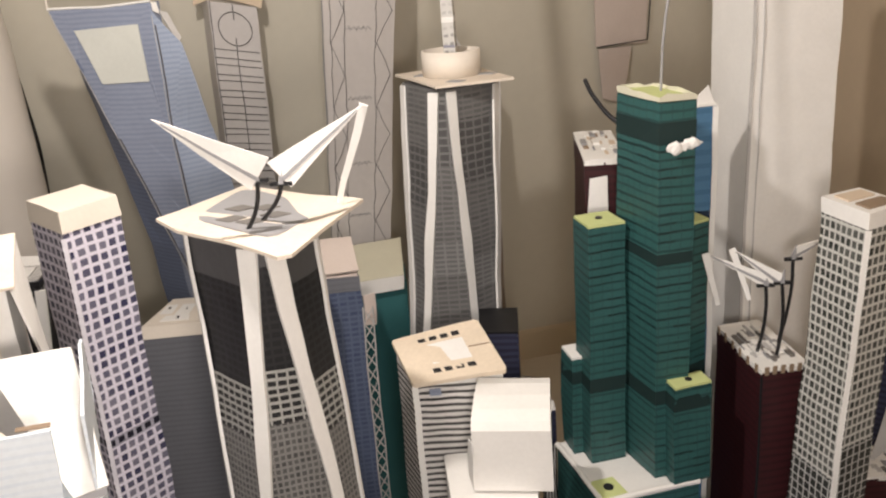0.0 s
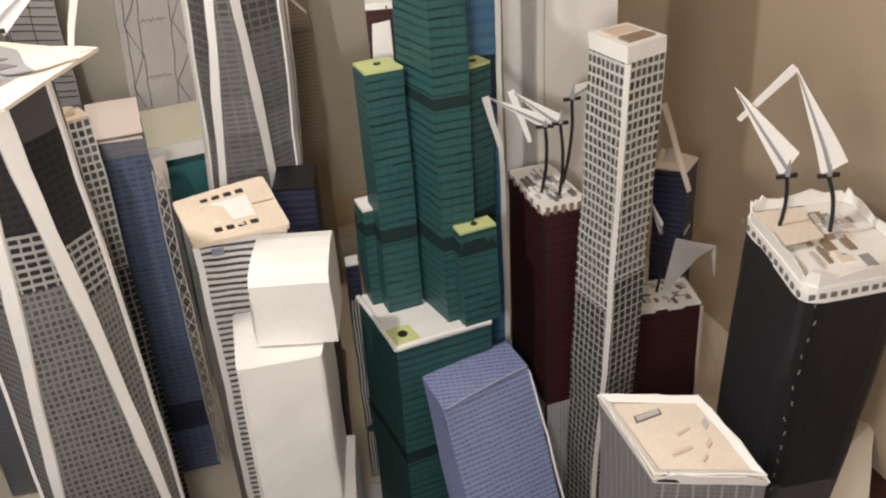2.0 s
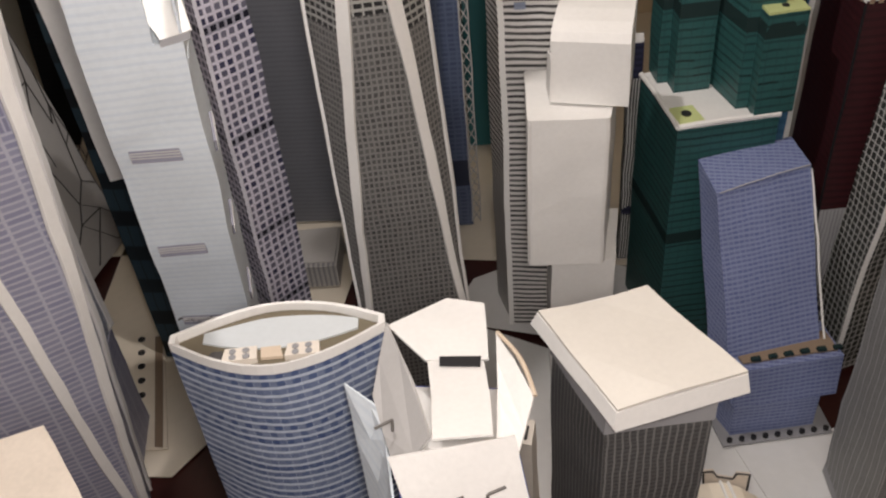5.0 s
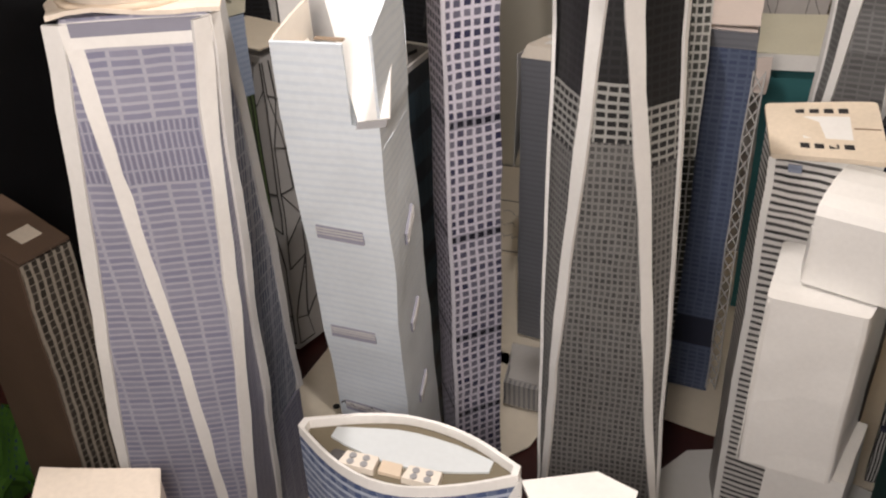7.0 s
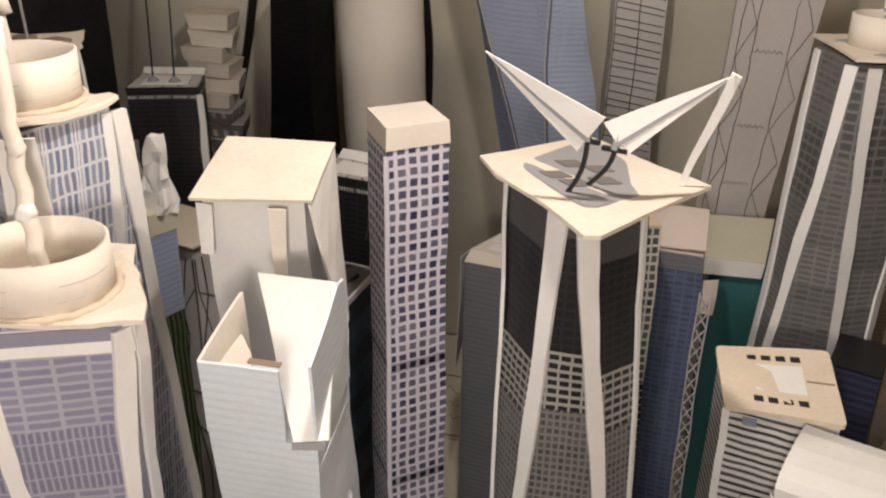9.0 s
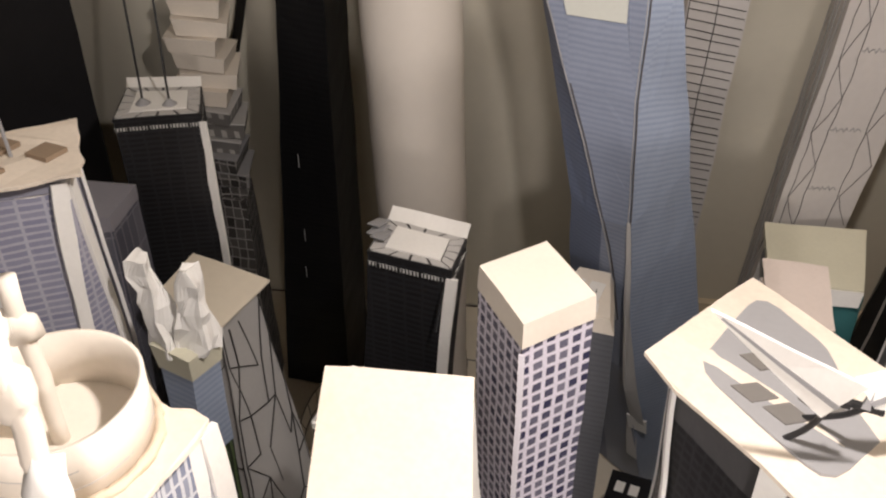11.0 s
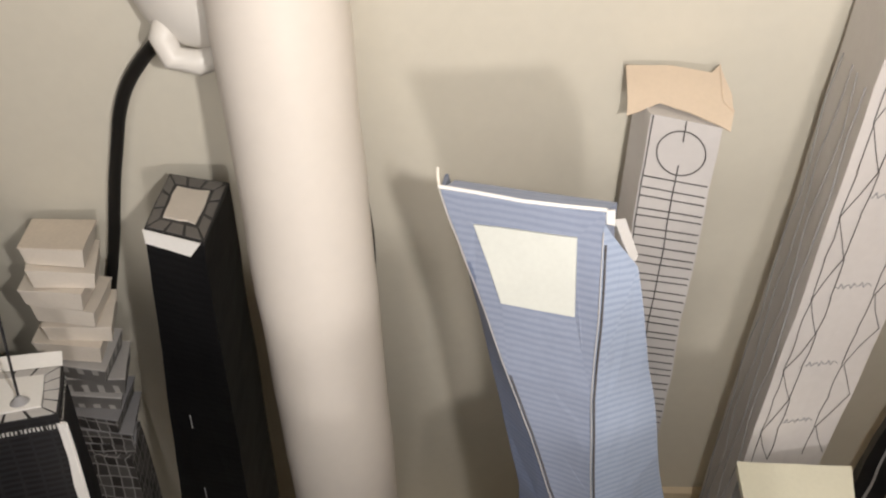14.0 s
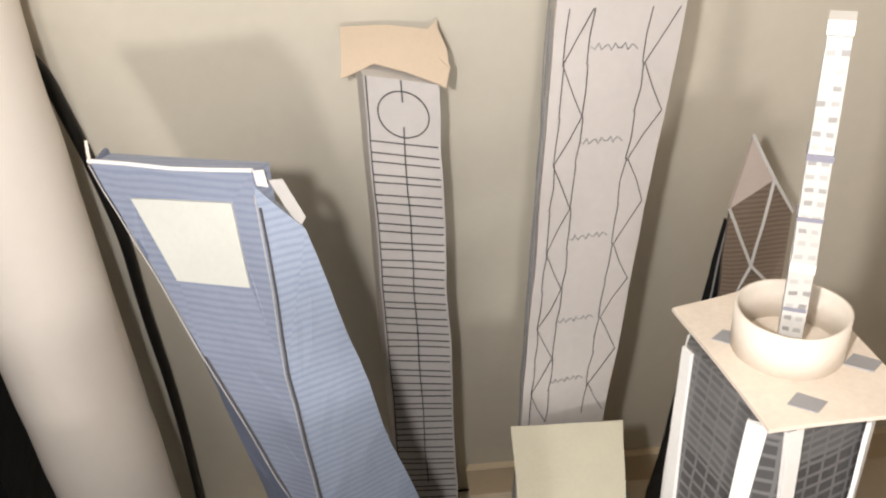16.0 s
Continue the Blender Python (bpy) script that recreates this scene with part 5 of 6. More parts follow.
part("seam", rod([(-0.3805, 0.879, 0.80), (-0.3785, 0.884, 0.60), (-0.3770, 0.889, 0.45), (-0.376, 0.899, 0.28), (-0.381, 0.925, 0.004)], 0.0011, 6), BROWNCARD, t, "dark overlap seam")

# tall black tower
t = thing("model_tower", "tall plain black tower with a framed grey roof", "model tower", (-0.55, 0.87, 0.005))
LOW = [(-0.585, 0.872, 0.005), (-0.511, 0.886, 0.005), (-0.518, 0.945, 0.005), (-0.592, 0.931, 0.005)]
UP = [(-0.505, 0.820, 0.497), (-0.457, 0.814, 0.497), (-0.4885, 0.898, 0.497), (-0.538, 0.898, 0.497)]
part("body", lofted([LOW, UP]), F_BLACK2, t)
frame_ring = [(x, y) for x, y, z in UP]
part("roof", prism(frame_ring, 0.4973, 0.500), BLACKINK, t, "black framed roof")
for i in range(4):
    a, b = grown(frame_ring, 0.95)[i], grown(frame_ring, 0.95)[(i + 1) % 4]
    a2, b2 = lerp2(a, centre(frame_ring), 0.30), lerp2(b, centre(frame_ring), 0.30)
    for k in range(3):
        part("roof_tile", prism([lerp2(a, b, k / 3 + 0.03), lerp2(a, b, (k + 1) / 3 - 0.03), lerp2(a2, b2, (k + 1) / 3 - 0.03), lerp2(a2, b2, k / 3 + 0.03)], 0.500, 0.5006), ROOFGREY, t, "dark grey roof tile")
part("roof_panel", prism(ragged(grown(frame_ring, 0.55), 0.0012, 4), 0.500, 0.5014), CARDCREAM, t, "pale cut-out roof panel")
part("front_flap", sheet([(-0.505, 0.8185, 0.500), (-0.4585, 0.8125, 0.500), (-0.467, 0.8125, 0.489), (-0.503, 0.8165, 0.491)], 0.0008), WHITE, t, "white front flap")
part("side_edge", rod([(-0.5385, 0.897, 0.496), (-0.5925, 0.930, 0.006)], 0.0009, 6), LIGHTGREY, t, "bare paper edge")
for x, y, z in ((-0.511, 0.842, 0.33), (-0.523, 0.856, 0.24), (-0.53, 0.862, 0.19)):
    part("scratch", bar((x, y - 0.008, z), (x - 0.001, y - 0.0065, z - 0.014), 0.0008), GREYP, t)


# black windowed towers with framed roofs
def black_tower(low, up, z1, label, masts, strip=None):
    t = thing("model_tower", label, "model tower", (*centre(low), 0.005), "black windowed towers")
    part("body", lofted([at_z(low, 0.005), at_z(up, z1)]), F_BLACK, t)
    part("slot_band", prism(grown(up, 1.012), z1 - 0.0075, z1 - 0.0045), F_DASH, t, "row of small white slots")
    part("roof", prism(grown(up, 1.015), z1 + 0.0003, z1 + 0.003), BLACKINK, t, "black framed roof")
    inner = grown(up, 0.97)
    for i in range(4):
        a, b = inner[i], inner[(i + 1) % 4]
        a2, b2 = lerp2(a, centre(up), 0.30), lerp2(b, centre(up), 0.30)
        for k in range(4):
            f0, f1 = k / 4 + 0.02, (k + 1) / 4 - 0.02
            part("roof_tile", prism([lerp2(a, b, f0), lerp2(a, b, f1), lerp2(a2, b2, f1), lerp2(a2, b2, f0)], z1 + 0.003, z1 + 0.0036), LIGHTGREY, t)
    part("roof_panel", prism(grown(up, 0.66), z1 + 0.003, z1 + 0.0044), WHITE, t, "white roof panel")
    a, b = up[2], up[3]
    out = Vector((a[0] + b[0] - up[0][0] - up[1][0], a[1] + b[1] - up[0][1] - up[1][1])).normalized() * 0.012
    part("back_flap", sheet([(*a, z1 + 0.002), (*b, z1 + 0.002), (b[0] + out.x, b[1] + out.y, z1 + 0.007), (a[0] + out.x, a[1] + out.y, z1 + 0.007)], 0.001), WHITE, t, "white folded roof flap")
    if strip:
        i = strip
        part("edge_strip", lofted([[(up[i][0] + dx, up[i][1] + dy, z1 - 0.004) for dx, dy in ((-0.0035, -0.0018), (0.0035, 0), (0.0035, 0.002), (-0.0035, 0.0005))], [(low[i][0] + dx, low[i][1] + dy, 0.006) for dx, dy in ((-0.0035, -0.0018), (0.0035, 0), (0.0035, 0.002), (-0.0035, 0.0005))]]), WHITE, t, "white glued edge strip")
    for a, b in masts:
        part("mast", rod([a, b], 0.0009, 6), BLACKINK, t, "thin roof mast")
        if b[2] > a[2]:
            part("mast_foot", prism([(a[0] + 0.006 * math.cos(k * math.tau / 14), a[1] + 0.006 * math.sin(k * math.tau / 14)) for k in range(14)], z1 + 0.0045, z1 + 0.009, [(a[0] + 0.0015 * math.cos(k * math.tau / 14), a[1] + 0.0015 * math.sin(k * math.tau / 14)) for k in range(14)]), GREYP, t, "round grey mast foot")
    return t


up = [(-0.333, 0.651), (-0.275, 0.654), (-0.281, 0.690), (-0.340, 0.690)]
t = black_tower([(x - 0.033, y) for x, y in up], up, 0.384, "black windowed tower with a framed grey and white roof", [((-0.279, 0.655, 0.386), (-0.281, 0.642, 0.345))], 1)
k = thing("paper_scraps", "torn grey paper scraps on the black roof edge", "paper scrap", (-0.337, 0.675, 0.388))
for i, (dx, dy, dz) in enumerate(((0, 0, 0), (0.006, -0.006, 0.002), (-0.003, 0.006, 0.003))):
    part("scrap", sheet([(-0.343 + dx, 0.668 + dy, 0.388 + dz), (-0.332 + dx, 0.665 + dy, 0.390 + dz), (-0.330 + dx, 0.676 + dy, 0.393), (-0.342 + dx, 0.680 + dy, 0.389)], 0.0007), GREYP, k)
up = [(-0.574, 0.692), (-0.522, 0.728), (-0.553, 0.770), (-0.607, 0.742)]
t = black_tower(grown(up, 1.12), up, 0.411, "black windowed tower with two thin roof masts", [((-0.552, 0.729, 0.415), (-0.575, 0.760, 0.56)), ((-0.572, 0.722, 0.415), (-0.598, 0.752, 0.56))], 1)

# slate tower with a faceted white roof
P = [(-0.246, 0.737), (-0.188, 0.743), (-0.207, 0.810), (-0.236, 0.807)]
t = tower(P, 0.298, F_SLATE, "slate grey tower with a faceted white roof")
T1 = [(-0.242, 0.741), (-0.193, 0.7465), (-0.2095, 0.804), (-0.233, 0.802)]
part("roof_skirt", prism(P, 0.2983, 0.3085, T1), CARDCREAM, t, "faceted white roof")
part("roof_top", prism(grown(T1, 0.97), 0.3087, 0.3093), CARDCREAM, t, "cloudy tape over the roof")
for c, w, d in (((-0.2285, 0.776), 0.0055, 0.011), ((-0.2135, 0.773), 0.0065, 0.014), ((-0.2165, 0.755), 0.0125, 0.0055)):
    part("label_patch", prism([(c[0] - w, c[1] - d), (c[0] + w, c[1] - d + 0.001), (c[0] + w * 0.9, c[1] + d), (c[0] - w * 0.8, c[1] + d)], 0.3094, 0.3098 + 0.0003 * (w > 0.01)), WHITE, t, "white paper patch with a numeral")
for text, x, y in (("1", -0.212, 0.774), ("2", -0.2285, 0.777), ("3", -0.2145, 0.755)):
    fc = bpy.data.curves.new("numeral", "FONT")
    fc.body, fc.size, fc.extrude, fc.align_x, fc.align_y = text, 0.009, 0.0002, "CENTER", "CENTER"
    fc.size = 0.0065
    fo = bpy.data.objects.new("numeral", fc)
    me = bpy.data.meshes.new_from_object(fo)
    me.materials.append(BLACKINK)
    ob = new("numeral", me)
    ob.parent = t
    ob.location = Vector((x, y, 0.3104)) - ORIGIN[t.name]
    ob.rotation_euler = (0, 0, 0.1)
    ORIGIN[ob.name] = ORIGIN[t.name]
part("side_flap", sheet([(-0.2535, 0.745, 0.297), (-0.2535, 0.770, 0.297), (-0.261, 0.765, 0.20), (-0.255, 0.742, 0.19)], 0.0008), LIGHTGREY, t, "loose pale side flap")

# grey tower with a drawn web of lines
TOPW = [(-0.494, 0.625), (-0.446, 0.628), (-0.448, 0.673), (-0.500, 0.674)]
LOWW = [(-0.520, 0.600), (-0.425, 0.603), (-0.420, 0.705), (-0.522, 0.706)]
t = tower(LOWW, 0.302, LIGHTGREY, "flaring grey paper tower with a hand-drawn web of lines", top=TOPW)
part("cap", sheet([(-0.502, 0.617, 0.313), (-0.438, 0.620, 0.311), (-0.439, 0.681, 0.312), (-0.511, 0.682, 0.315)], 0.0015), SHEET, t, "loose square cream card cap")
part("cap_post", prism(grown(TOPW, 0.6), 0.302, 0.311), GREYP, t)
rng = random.Random(4)
for (u0, l0), (u1, l1) in (((TOPW[1], LOWW[1]), (TOPW[2], LOWW[2])), ((TOPW[0], LOWW[0]), (TOPW[1], LOWW[1]))):
    def on_face(f, g):
        top_p, low_p = lerp2(u0, u1, f), lerp2(l0, l1, f)
        x, y = lerp2(low_p, top_p, g)
        d = Vector((x + 0.472, y - 0.653)).normalized() * 0.0012
        return (x + d.x, y + d.y, 0.005 + 0.297 * g)
    nodes_w = [[(min(0.97, max(0.03, i / 4 + rng.uniform(-0.09, 0.09))), min(0.98, max(0.02, j / 7 + rng.uniform(-0.05, 0.05)))) for i in range(5)] for j in range(8)]
    for j in range(7):
        for i in range(5):
            part("ink_line", bar(on_face(*nodes_w[j][i]), on_face(*nodes_w[j + 1][min(4, max(0, i + rng.choice((-1, 0, 0, 1))))]), 0.0011, 0.0006, (0, 0, 1)), PENCIL, t)
            if i < 4 and rng.random() < 0.6:
                part("ink_line", bar(on_face(*nodes_w[j][i]), on_face(*nodes_w[j][i + 1]), 0.0011, 0.0006, (0, 0, 1)), PENCIL, t)

# lavender lined tower, dark teal tower, stacked tower
P = [(-0.565, 0.600), (-0.530, 0.628), (-0.545, 0.672), (-0.592, 0.660)]
t = tower(grown(P, 1.05), 0.362, F_LAVLINE, "dark slate tower with pale vertical lines and a grey roof", top=P)
part("roof", prism(grown(P, 1.01), 0.3623, 0.374), SLATETOP, t, "blank grey-lavender roof")
P = [(-0.304, 0.533), (-0.225, 0.5375), (-0.235, 0.587), (-0.308, 0.583)]
t = tower(P, 0.348, F_DTEAL, "dark teal banded tower with a framed black roof")
part("roof", prism(P, 0.3483, 0.352), SLOTDARK, t, "dark roof")
for i in range(4):
    part("roof_edge", bar((*P[i], 0.3515), (*P[(i + 1) % 4], 0.3515), 0.0018, 0.004), WHITE if i in (0, 2) else LIGHTGREY, t, "pale roof edge")
for x, y, w in ((-0.288, 0.560, 0.008), (-0.262, 0.562, 0.005), (-0.244, 0.564, 0.004)):
    part("roof_hatch", prism([(x - w, y - 0.009), (x + w, y - 0.009), (x + w, y + 0.009), (x - w, y + 0.009)], 0.352, 0.3545), GREYP if w > 0.006 else BLACKINK, t, "small roof hatch")
TC = (-0.621, 0.858)
t = thing("model_tower", "tower of flaring stacked white tiers on a gridded black base", "model tower", (*TC, 0.005))
P = [(-0.634, 0.831), (-0.583, 0.840), (-0.607, 0.885), (-0.658, 0.873)]
z = 0.458
for i in range(12):
    w = 1.0 + 0.011 * i
    m = CARDCREAM if i < 6 else F_TIER if i < 9 else F_WIRE
    jit = (0.004 * math.sin(i * 2.1), 0.003 * math.cos(i * 1.7))
    a = 0.10 * math.sin(i * 1.9)
    cx, cy = centre(P)
    Q = [(cx + (x - cx) * math.cos(a) - (y - cy) * math.sin(a) + jit[0], cy + (x - cx) * math.sin(a) + (y - cy) * math.cos(a) + jit[1]) for x, y in grown(P, w)]
    lift = [0.0016 * math.sin(i * 2.7 + q * 1.6) for q in range(4)]
    tier = part("tier", lofted([at_z(grown(Q, 0.90), z - 0.0162), [(x, y, z - 0.002 + d) for (x, y), d in zip(Q, lift)]]), m, t, "flaring creamy tier" if i < 6 else "gridded grey tier")
    top = grown(Q, 1.02)
    part("tier_lid", lofted([[(x, y, z - 0.002 + d) for (x, y), d in zip(top, lift)], [(x, y, z - 0.0008 + d) for (x, y), d in zip(top, lift)]]), CREAM if i == 0 else (CARDCREAM if i < 6 else LIGHTGREY if i < 9 else GREYP), tier, "uneven card lid")
    z -= 0.0165
part("base", prism(grown(P, 1.22), 0.005, z, grown(P, 0.98)), F_WIRE, t, "gridded black base")

# blue tower with a lattice edge, teal tower
P = [(-0.104, 0.790), (-0.091, 0.738), (-0.051, 0.744), (-0.064, 0.796)]
t = tower(P, 0.330, F_NAVY, "blue-grey lined tower with a pinkish roof and a drawn lattice edge")
part("collar", prism(grown(P, 1.004), 0.3303, 0.343), F_SLATE, t, "slate collar")
part("roof", sheet([(*p, z) for p, z in zip(grown(P, 1.02), (0.360, 0.347, 0.349, 0.361))], 0.001), PINK, t, "sloping pinkish roof sheet")
part("roof_block", prism(grown(P, 0.95), 0.3433, 0.3455), PINK, t)
part("pink_flap", sheet([(-0.050, 0.744, 0.325), (-0.041, 0.751, 0.325), (-0.042, 0.751, 0.295), (-0.0505, 0.744, 0.298)], 0.0009), PINK, t, "pinkish side flap")
ca = Vector((-0.0515, 0.7425))
lat = bmesh.new()
for s in (0, 0.008):
    bar((ca.x + s, ca.y + s * 0.2, 0.01), (ca.x + s, ca.y + s * 0.2, 0.315), 0.0011, 0.0011, (0, -1, 0), lat)
for k in range(22):
    z0 = 0.012 + k * 0.0137
    bar((ca.x, ca.y, z0), (ca.x + 0.008, ca.y + 0.0016, z0 + 0.0137), 0.0009, 0.0009, (0, -1, 0), lat)
    bar((ca.x + 0.008, ca.y + 0.0016, z0), (ca.x, ca.y, z0 + 0.0137), 0.0009, 0.0009, (0, -1, 0), lat)
part("lattice_edge", lat, LIGHTGREY, t, "pale lattice truss strip")
P = [(-0.074, 0.893), (-0.027, 0.903), (-0.032, 0.957), (-0.084, 0.946)]
t = tower(P, 0.274, TEAL, "plain teal tower under an ivory folded cap")
R = [(-0.100, 0.882, 0.282), (-0.029, 0.897, 0.284), (-0.034, 0.963, 0.302), (-0.114, 0.945, 0.299)]
part("cap", lofted([[(x, y, z - 0.006) for x, y, z in R], [(x, y, z + 0.001) for x, y, z in R]]), IVORY, t, "ivory folded paper cap")
part("cap_edge", sheet([(-0.1005, 0.881, 0.282), (-0.0285, 0.896, 0.284), (-0.0295, 0.894, 0.270), (-0.099, 0.879, 0.268)], 0.001), WHITE, t, "white turned-down edge")
# small windowed tower behind the crowned one
P = [(-0.108, 0.691), (-0.098, 0.672), (-0.071, 0.688), (-0.084, 0.710)]
t = tower(P, 0.382, F_GRID, "small cream window tower behind the crowned one", roof=TAPE)
k = thing("tape_lump", "crumpled clear tape on the small roof", "tape", (-0.092, 0.692, 0.384))
part("lump", prism(turned((-0.092, 0.692), 0.010, 10), 0.3845, 0.389, turned((-0.089, 0.694), 0.006, 40)), TAPE, k)

# slim green-striped tower with a crumpled paper top
P = [(-0.3905, 0.517), (-0.3675, 0.5145), (-0.3655, 0.5355), (-0.3885, 0.538)]
t = tower(P, 0.312, F_GREENLINE, "slim green-lined tower with a blue panel and crumpled white top")
part("blue_panel", prism(grown(P, 1.03), 0.3123, 0.374), F_SWFC2, t, "pale blue upper panel")
part("yellow_band", prism(grown(P, 1.10), 0.3743, 0.391, grown(P, 1.28)), IVORY, t, "yellowish paper band")
for i, (dx, dy, tx, ty, tz) in enumerate(((-0.008, -0.003, -0.012, -0.006, 0.446), (0.008, 0.001, 0.004, 0.003, 0.441), (0.001, 0.008, -0.008, 0.010, 0.424))):
    c = Vector(centre(P)) + Vector((dx, dy))
    bm = prism(turned(c, 0.0125, 20 + 30 * i), 0.387, tz, turned((c.x + tx * 0.5, c.y + ty * 0.5), 0.0055, 60 + 20 * i))
    bmesh.ops.subdivide_edges(bm, edges=bm.edges, cuts=5, use_grid_fill=True)
    for v in bm.verts:
        v.co += Vector((noise.noise(v.co * 130), noise.noise(v.co * 130 + Vector((5, 0, 0))), 0.6 * noise.noise(v.co * 130 + Vector((0, 7, 0))))) * 0.0055
    part("crumpled_paper", bm, WHITE, t, "crumpled white paper twist")


# block with a brown roof, patterned cloth and dark cabinet at the west side
P = [(-0.360, 0.318), (-0.362, 0.356), (-0.455, 0.372), (-0.452, 0.328)]
t = tower(P, 0.276, F_BROWNSTRIPE, "brown-roofed block with cream and black vertical stripes")
part("dark_side", prism([(-0.453, 0.3265), (-0.3605, 0.3165), (-0.3605, 0.3185), (-0.453, 0.3285)], 0.0052, 0.277), DARKBROWN, t, "dark brown side")
part("roof", prism(P, 0.2773, 0.279), DARKBROWN, t, "dark brown card roof")
part("roof_label", prism([lerp2(lerp2(P[0], P[1], 0.35), lerp2(P[3], P[2], 0.35), 0.2), lerp2(lerp2(P[0], P[1], 0.75), lerp2(P[3], P[2], 0.75), 0.2), lerp2(lerp2(P[0], P[1], 0.75), lerp2(P[3], P[2], 0.75), 0.4), lerp2(lerp2(P[0], P[1], 0.35), lerp2(P[3], P[2], 0.35), 0.4)], 0.2791, 0.2796), CREAM, t, "cream roof label")
bm = bmesh.new()
bmesh.ops.create_grid(bm, x_segments=30, y_segments=20, size=0.5)
for v in bm.verts:
    v.co = Vector((-0.56 + v.co.x * 0.26, 0.265 + v.co.y * 0.18, 0.07 + 0.07 * noise.noise(v.co * 5) + 0.025 * noise.noise(v.co * 13)))
ext = bmesh.ops.extrude_face_region(bm, geom=list(bm.faces))
bmesh.ops.translate(bm, verts=[v for v in ext["geom"] if isinstance(v, bmesh.types.BMVert)], vec=(0, 0, 0.006))
low = min(v.co.z for v in bm.verts)
bmesh.ops.translate(bm, verts=bm.verts, vec=(0, 0, 0.003 - low))
solo("rug", bm, CLOTH, "rumpled green and blue patterned cloth on the floor", "cloth", at=(-0.56, 0.265, 0.003))
t = thing("cabinet", "tall black cabinet against the wall in deep shade", "cabinet", (-0.92, 0.60, 0.003))
part("body", prism([(-1.10, 0.40), (-0.78, 0.46), (-0.70, 0.79), (-1.05, 0.66)], 0.003, 0.72), BLACKP, t)
for k in range(9):
    part("knob", ring_wall((-0.769 + 0.0012 * k, 0.4385 + 0.028 * (k % 4)), 0.004, 0.30 + 0.04 * k, 0.306 + 0.04 * k, 0.0039, 8), LIGHTGREY, t)
# cream-topped box in front
P = [(-0.232, 0.232), (-0.183, 0.260), (-0.142, 0.221), (-0.190, 0.190)]
t = tower(P, 0.248, PINK, "low cream-topped paper box before the lavender tower", roof=CREAM, over=1.04)

# papers on the wall
t = thing("wall_drawing", "tall narrow paper tower drawing with ruled lines taped to the wall", "drawing", on_wall(-0.2, 0.3))
A, B, Cc, Dd = (-0.204, 0.952, 0.563), (-0.159, 0.966, 0.553), (-0.190, 1.062, 0.01), (-0.243, 1.048, 0.01)
def on_flat(f, g, off=0.0):
    a, b = Vector(A).lerp(Vector(Dd), g), Vector(B).lerp(Vector(Cc), g)
    p = a.lerp(b, f)
    return (p.x + off * 0.25, p.y - off, p.z - off * 0.1)
part("paper", lofted([[A, B, Cc, Dd], [on_flat(-0.14, 0, -0.030), on_flat(0.70, 0, -0.030), on_flat(0.70, 1, -0.030), on_flat(-0.14, 1, -0.030)]]), DRAWPAPER, t)
for k in range(60):
    g = 0.085 + k * 0.0150 + 0.002 * math.sin(k * 2.7)
    part("ruled_line", bar(on_flat(0.03, g, 0.0006), on_flat(0.97, g + 0.001 * math.sin(k), 0.0006), 0.0008, 0.0004, (0, -1, 0.2)), PENCIL, t)
part("ruled_line", bar(on_flat(0.5, 0.0, 0.0006), on_flat(0.5, 0.028, 0.0006), 0.0008, 0.0004, (0, -1, 0)), PENCIL, t)
part("ruled_line", bar(on_flat(0.5, 0.062, 0.0006), on_flat(0.5, 0.75, 0.0006), 0.0008, 0.0004, (0, -1, 0)), PENCIL, t)
part("ruled_line", bar(on_flat(0.03, 0, 0.0006), on_flat(0.03, 1, 0.0006), 0.0008, 0.0004, (0, -1, 0)), PENCIL, t)
part("drawn_circle", rod([on_flat(0.5 + 0.34 * math.cos(k * math.tau / 32), 0.045 + 0.031 * math.sin(k * math.tau / 32), 0.0007) for k in range(33)], 0.00045, 5), PENCIL, t)
k = thing("tape_patch", "torn strip of masking tape on the wall", "tape", (-0.19, 0.99, 0.57))
bm = bmesh.new()
tp = [(-0.225, 0.984, 0.584), (-0.197, 0.993, 0.584), (-0.171, 1.002, 0.58), (-0.166, 1.003, 0.584), (-0.16, 1.006, 0.567), (-0.153, 0.998, 0.562), (-0.154, 0.975, 0.552), (-0.161, 0.966, 0.555), (-0.180, 0.960, 0.561), (-0.200, 0.952, 0.566), (-0.212, 0.965, 0.562), (-0.219, 0.980, 0.560), (-0.220, 0.985, 0.566)]
part("strip", sheet([(x, 0.980 + (x + 0.225) * 0.32 + (z - 0.584) * 1.25, z) for x, y, z in tp], 0.001), TAPE, k)
part("curled_end", sheet([(x, 0.9775 + (x + 0.225) * 0.32 + (z - 0.584) * 1.25, z) for x, z in ((-0.1665, 0.5838), (-0.1605, 0.5668), (-0.1535, 0.5620), (-0.1560, 0.5700))], 0.0008), TAPE, k, "torn curled end of the tape")
t = thing("wall_drawing", "long white paper tower with pencil trusses standing at the wall", "drawing", (-0.07, 0.96, 0.01))
TR = [(-0.077, 0.913, 0.665), (-0.0085, 0.955, 0.655), (-0.049, 0.995, 0.290), (-0.108, 0.957, 0.294)]
def on_truss(f, g, off=0.0):
    a, b = Vector(TR[0]).lerp(Vector(TR[3]), g), Vector(TR[1]).lerp(Vector(TR[2]), g)
    p = a.lerp(b, f)
    return (p.x + off * 0.2, p.y - off, p.z)
low_l, low_r = on_truss(0, 1.8), on_truss(1, 1.8)
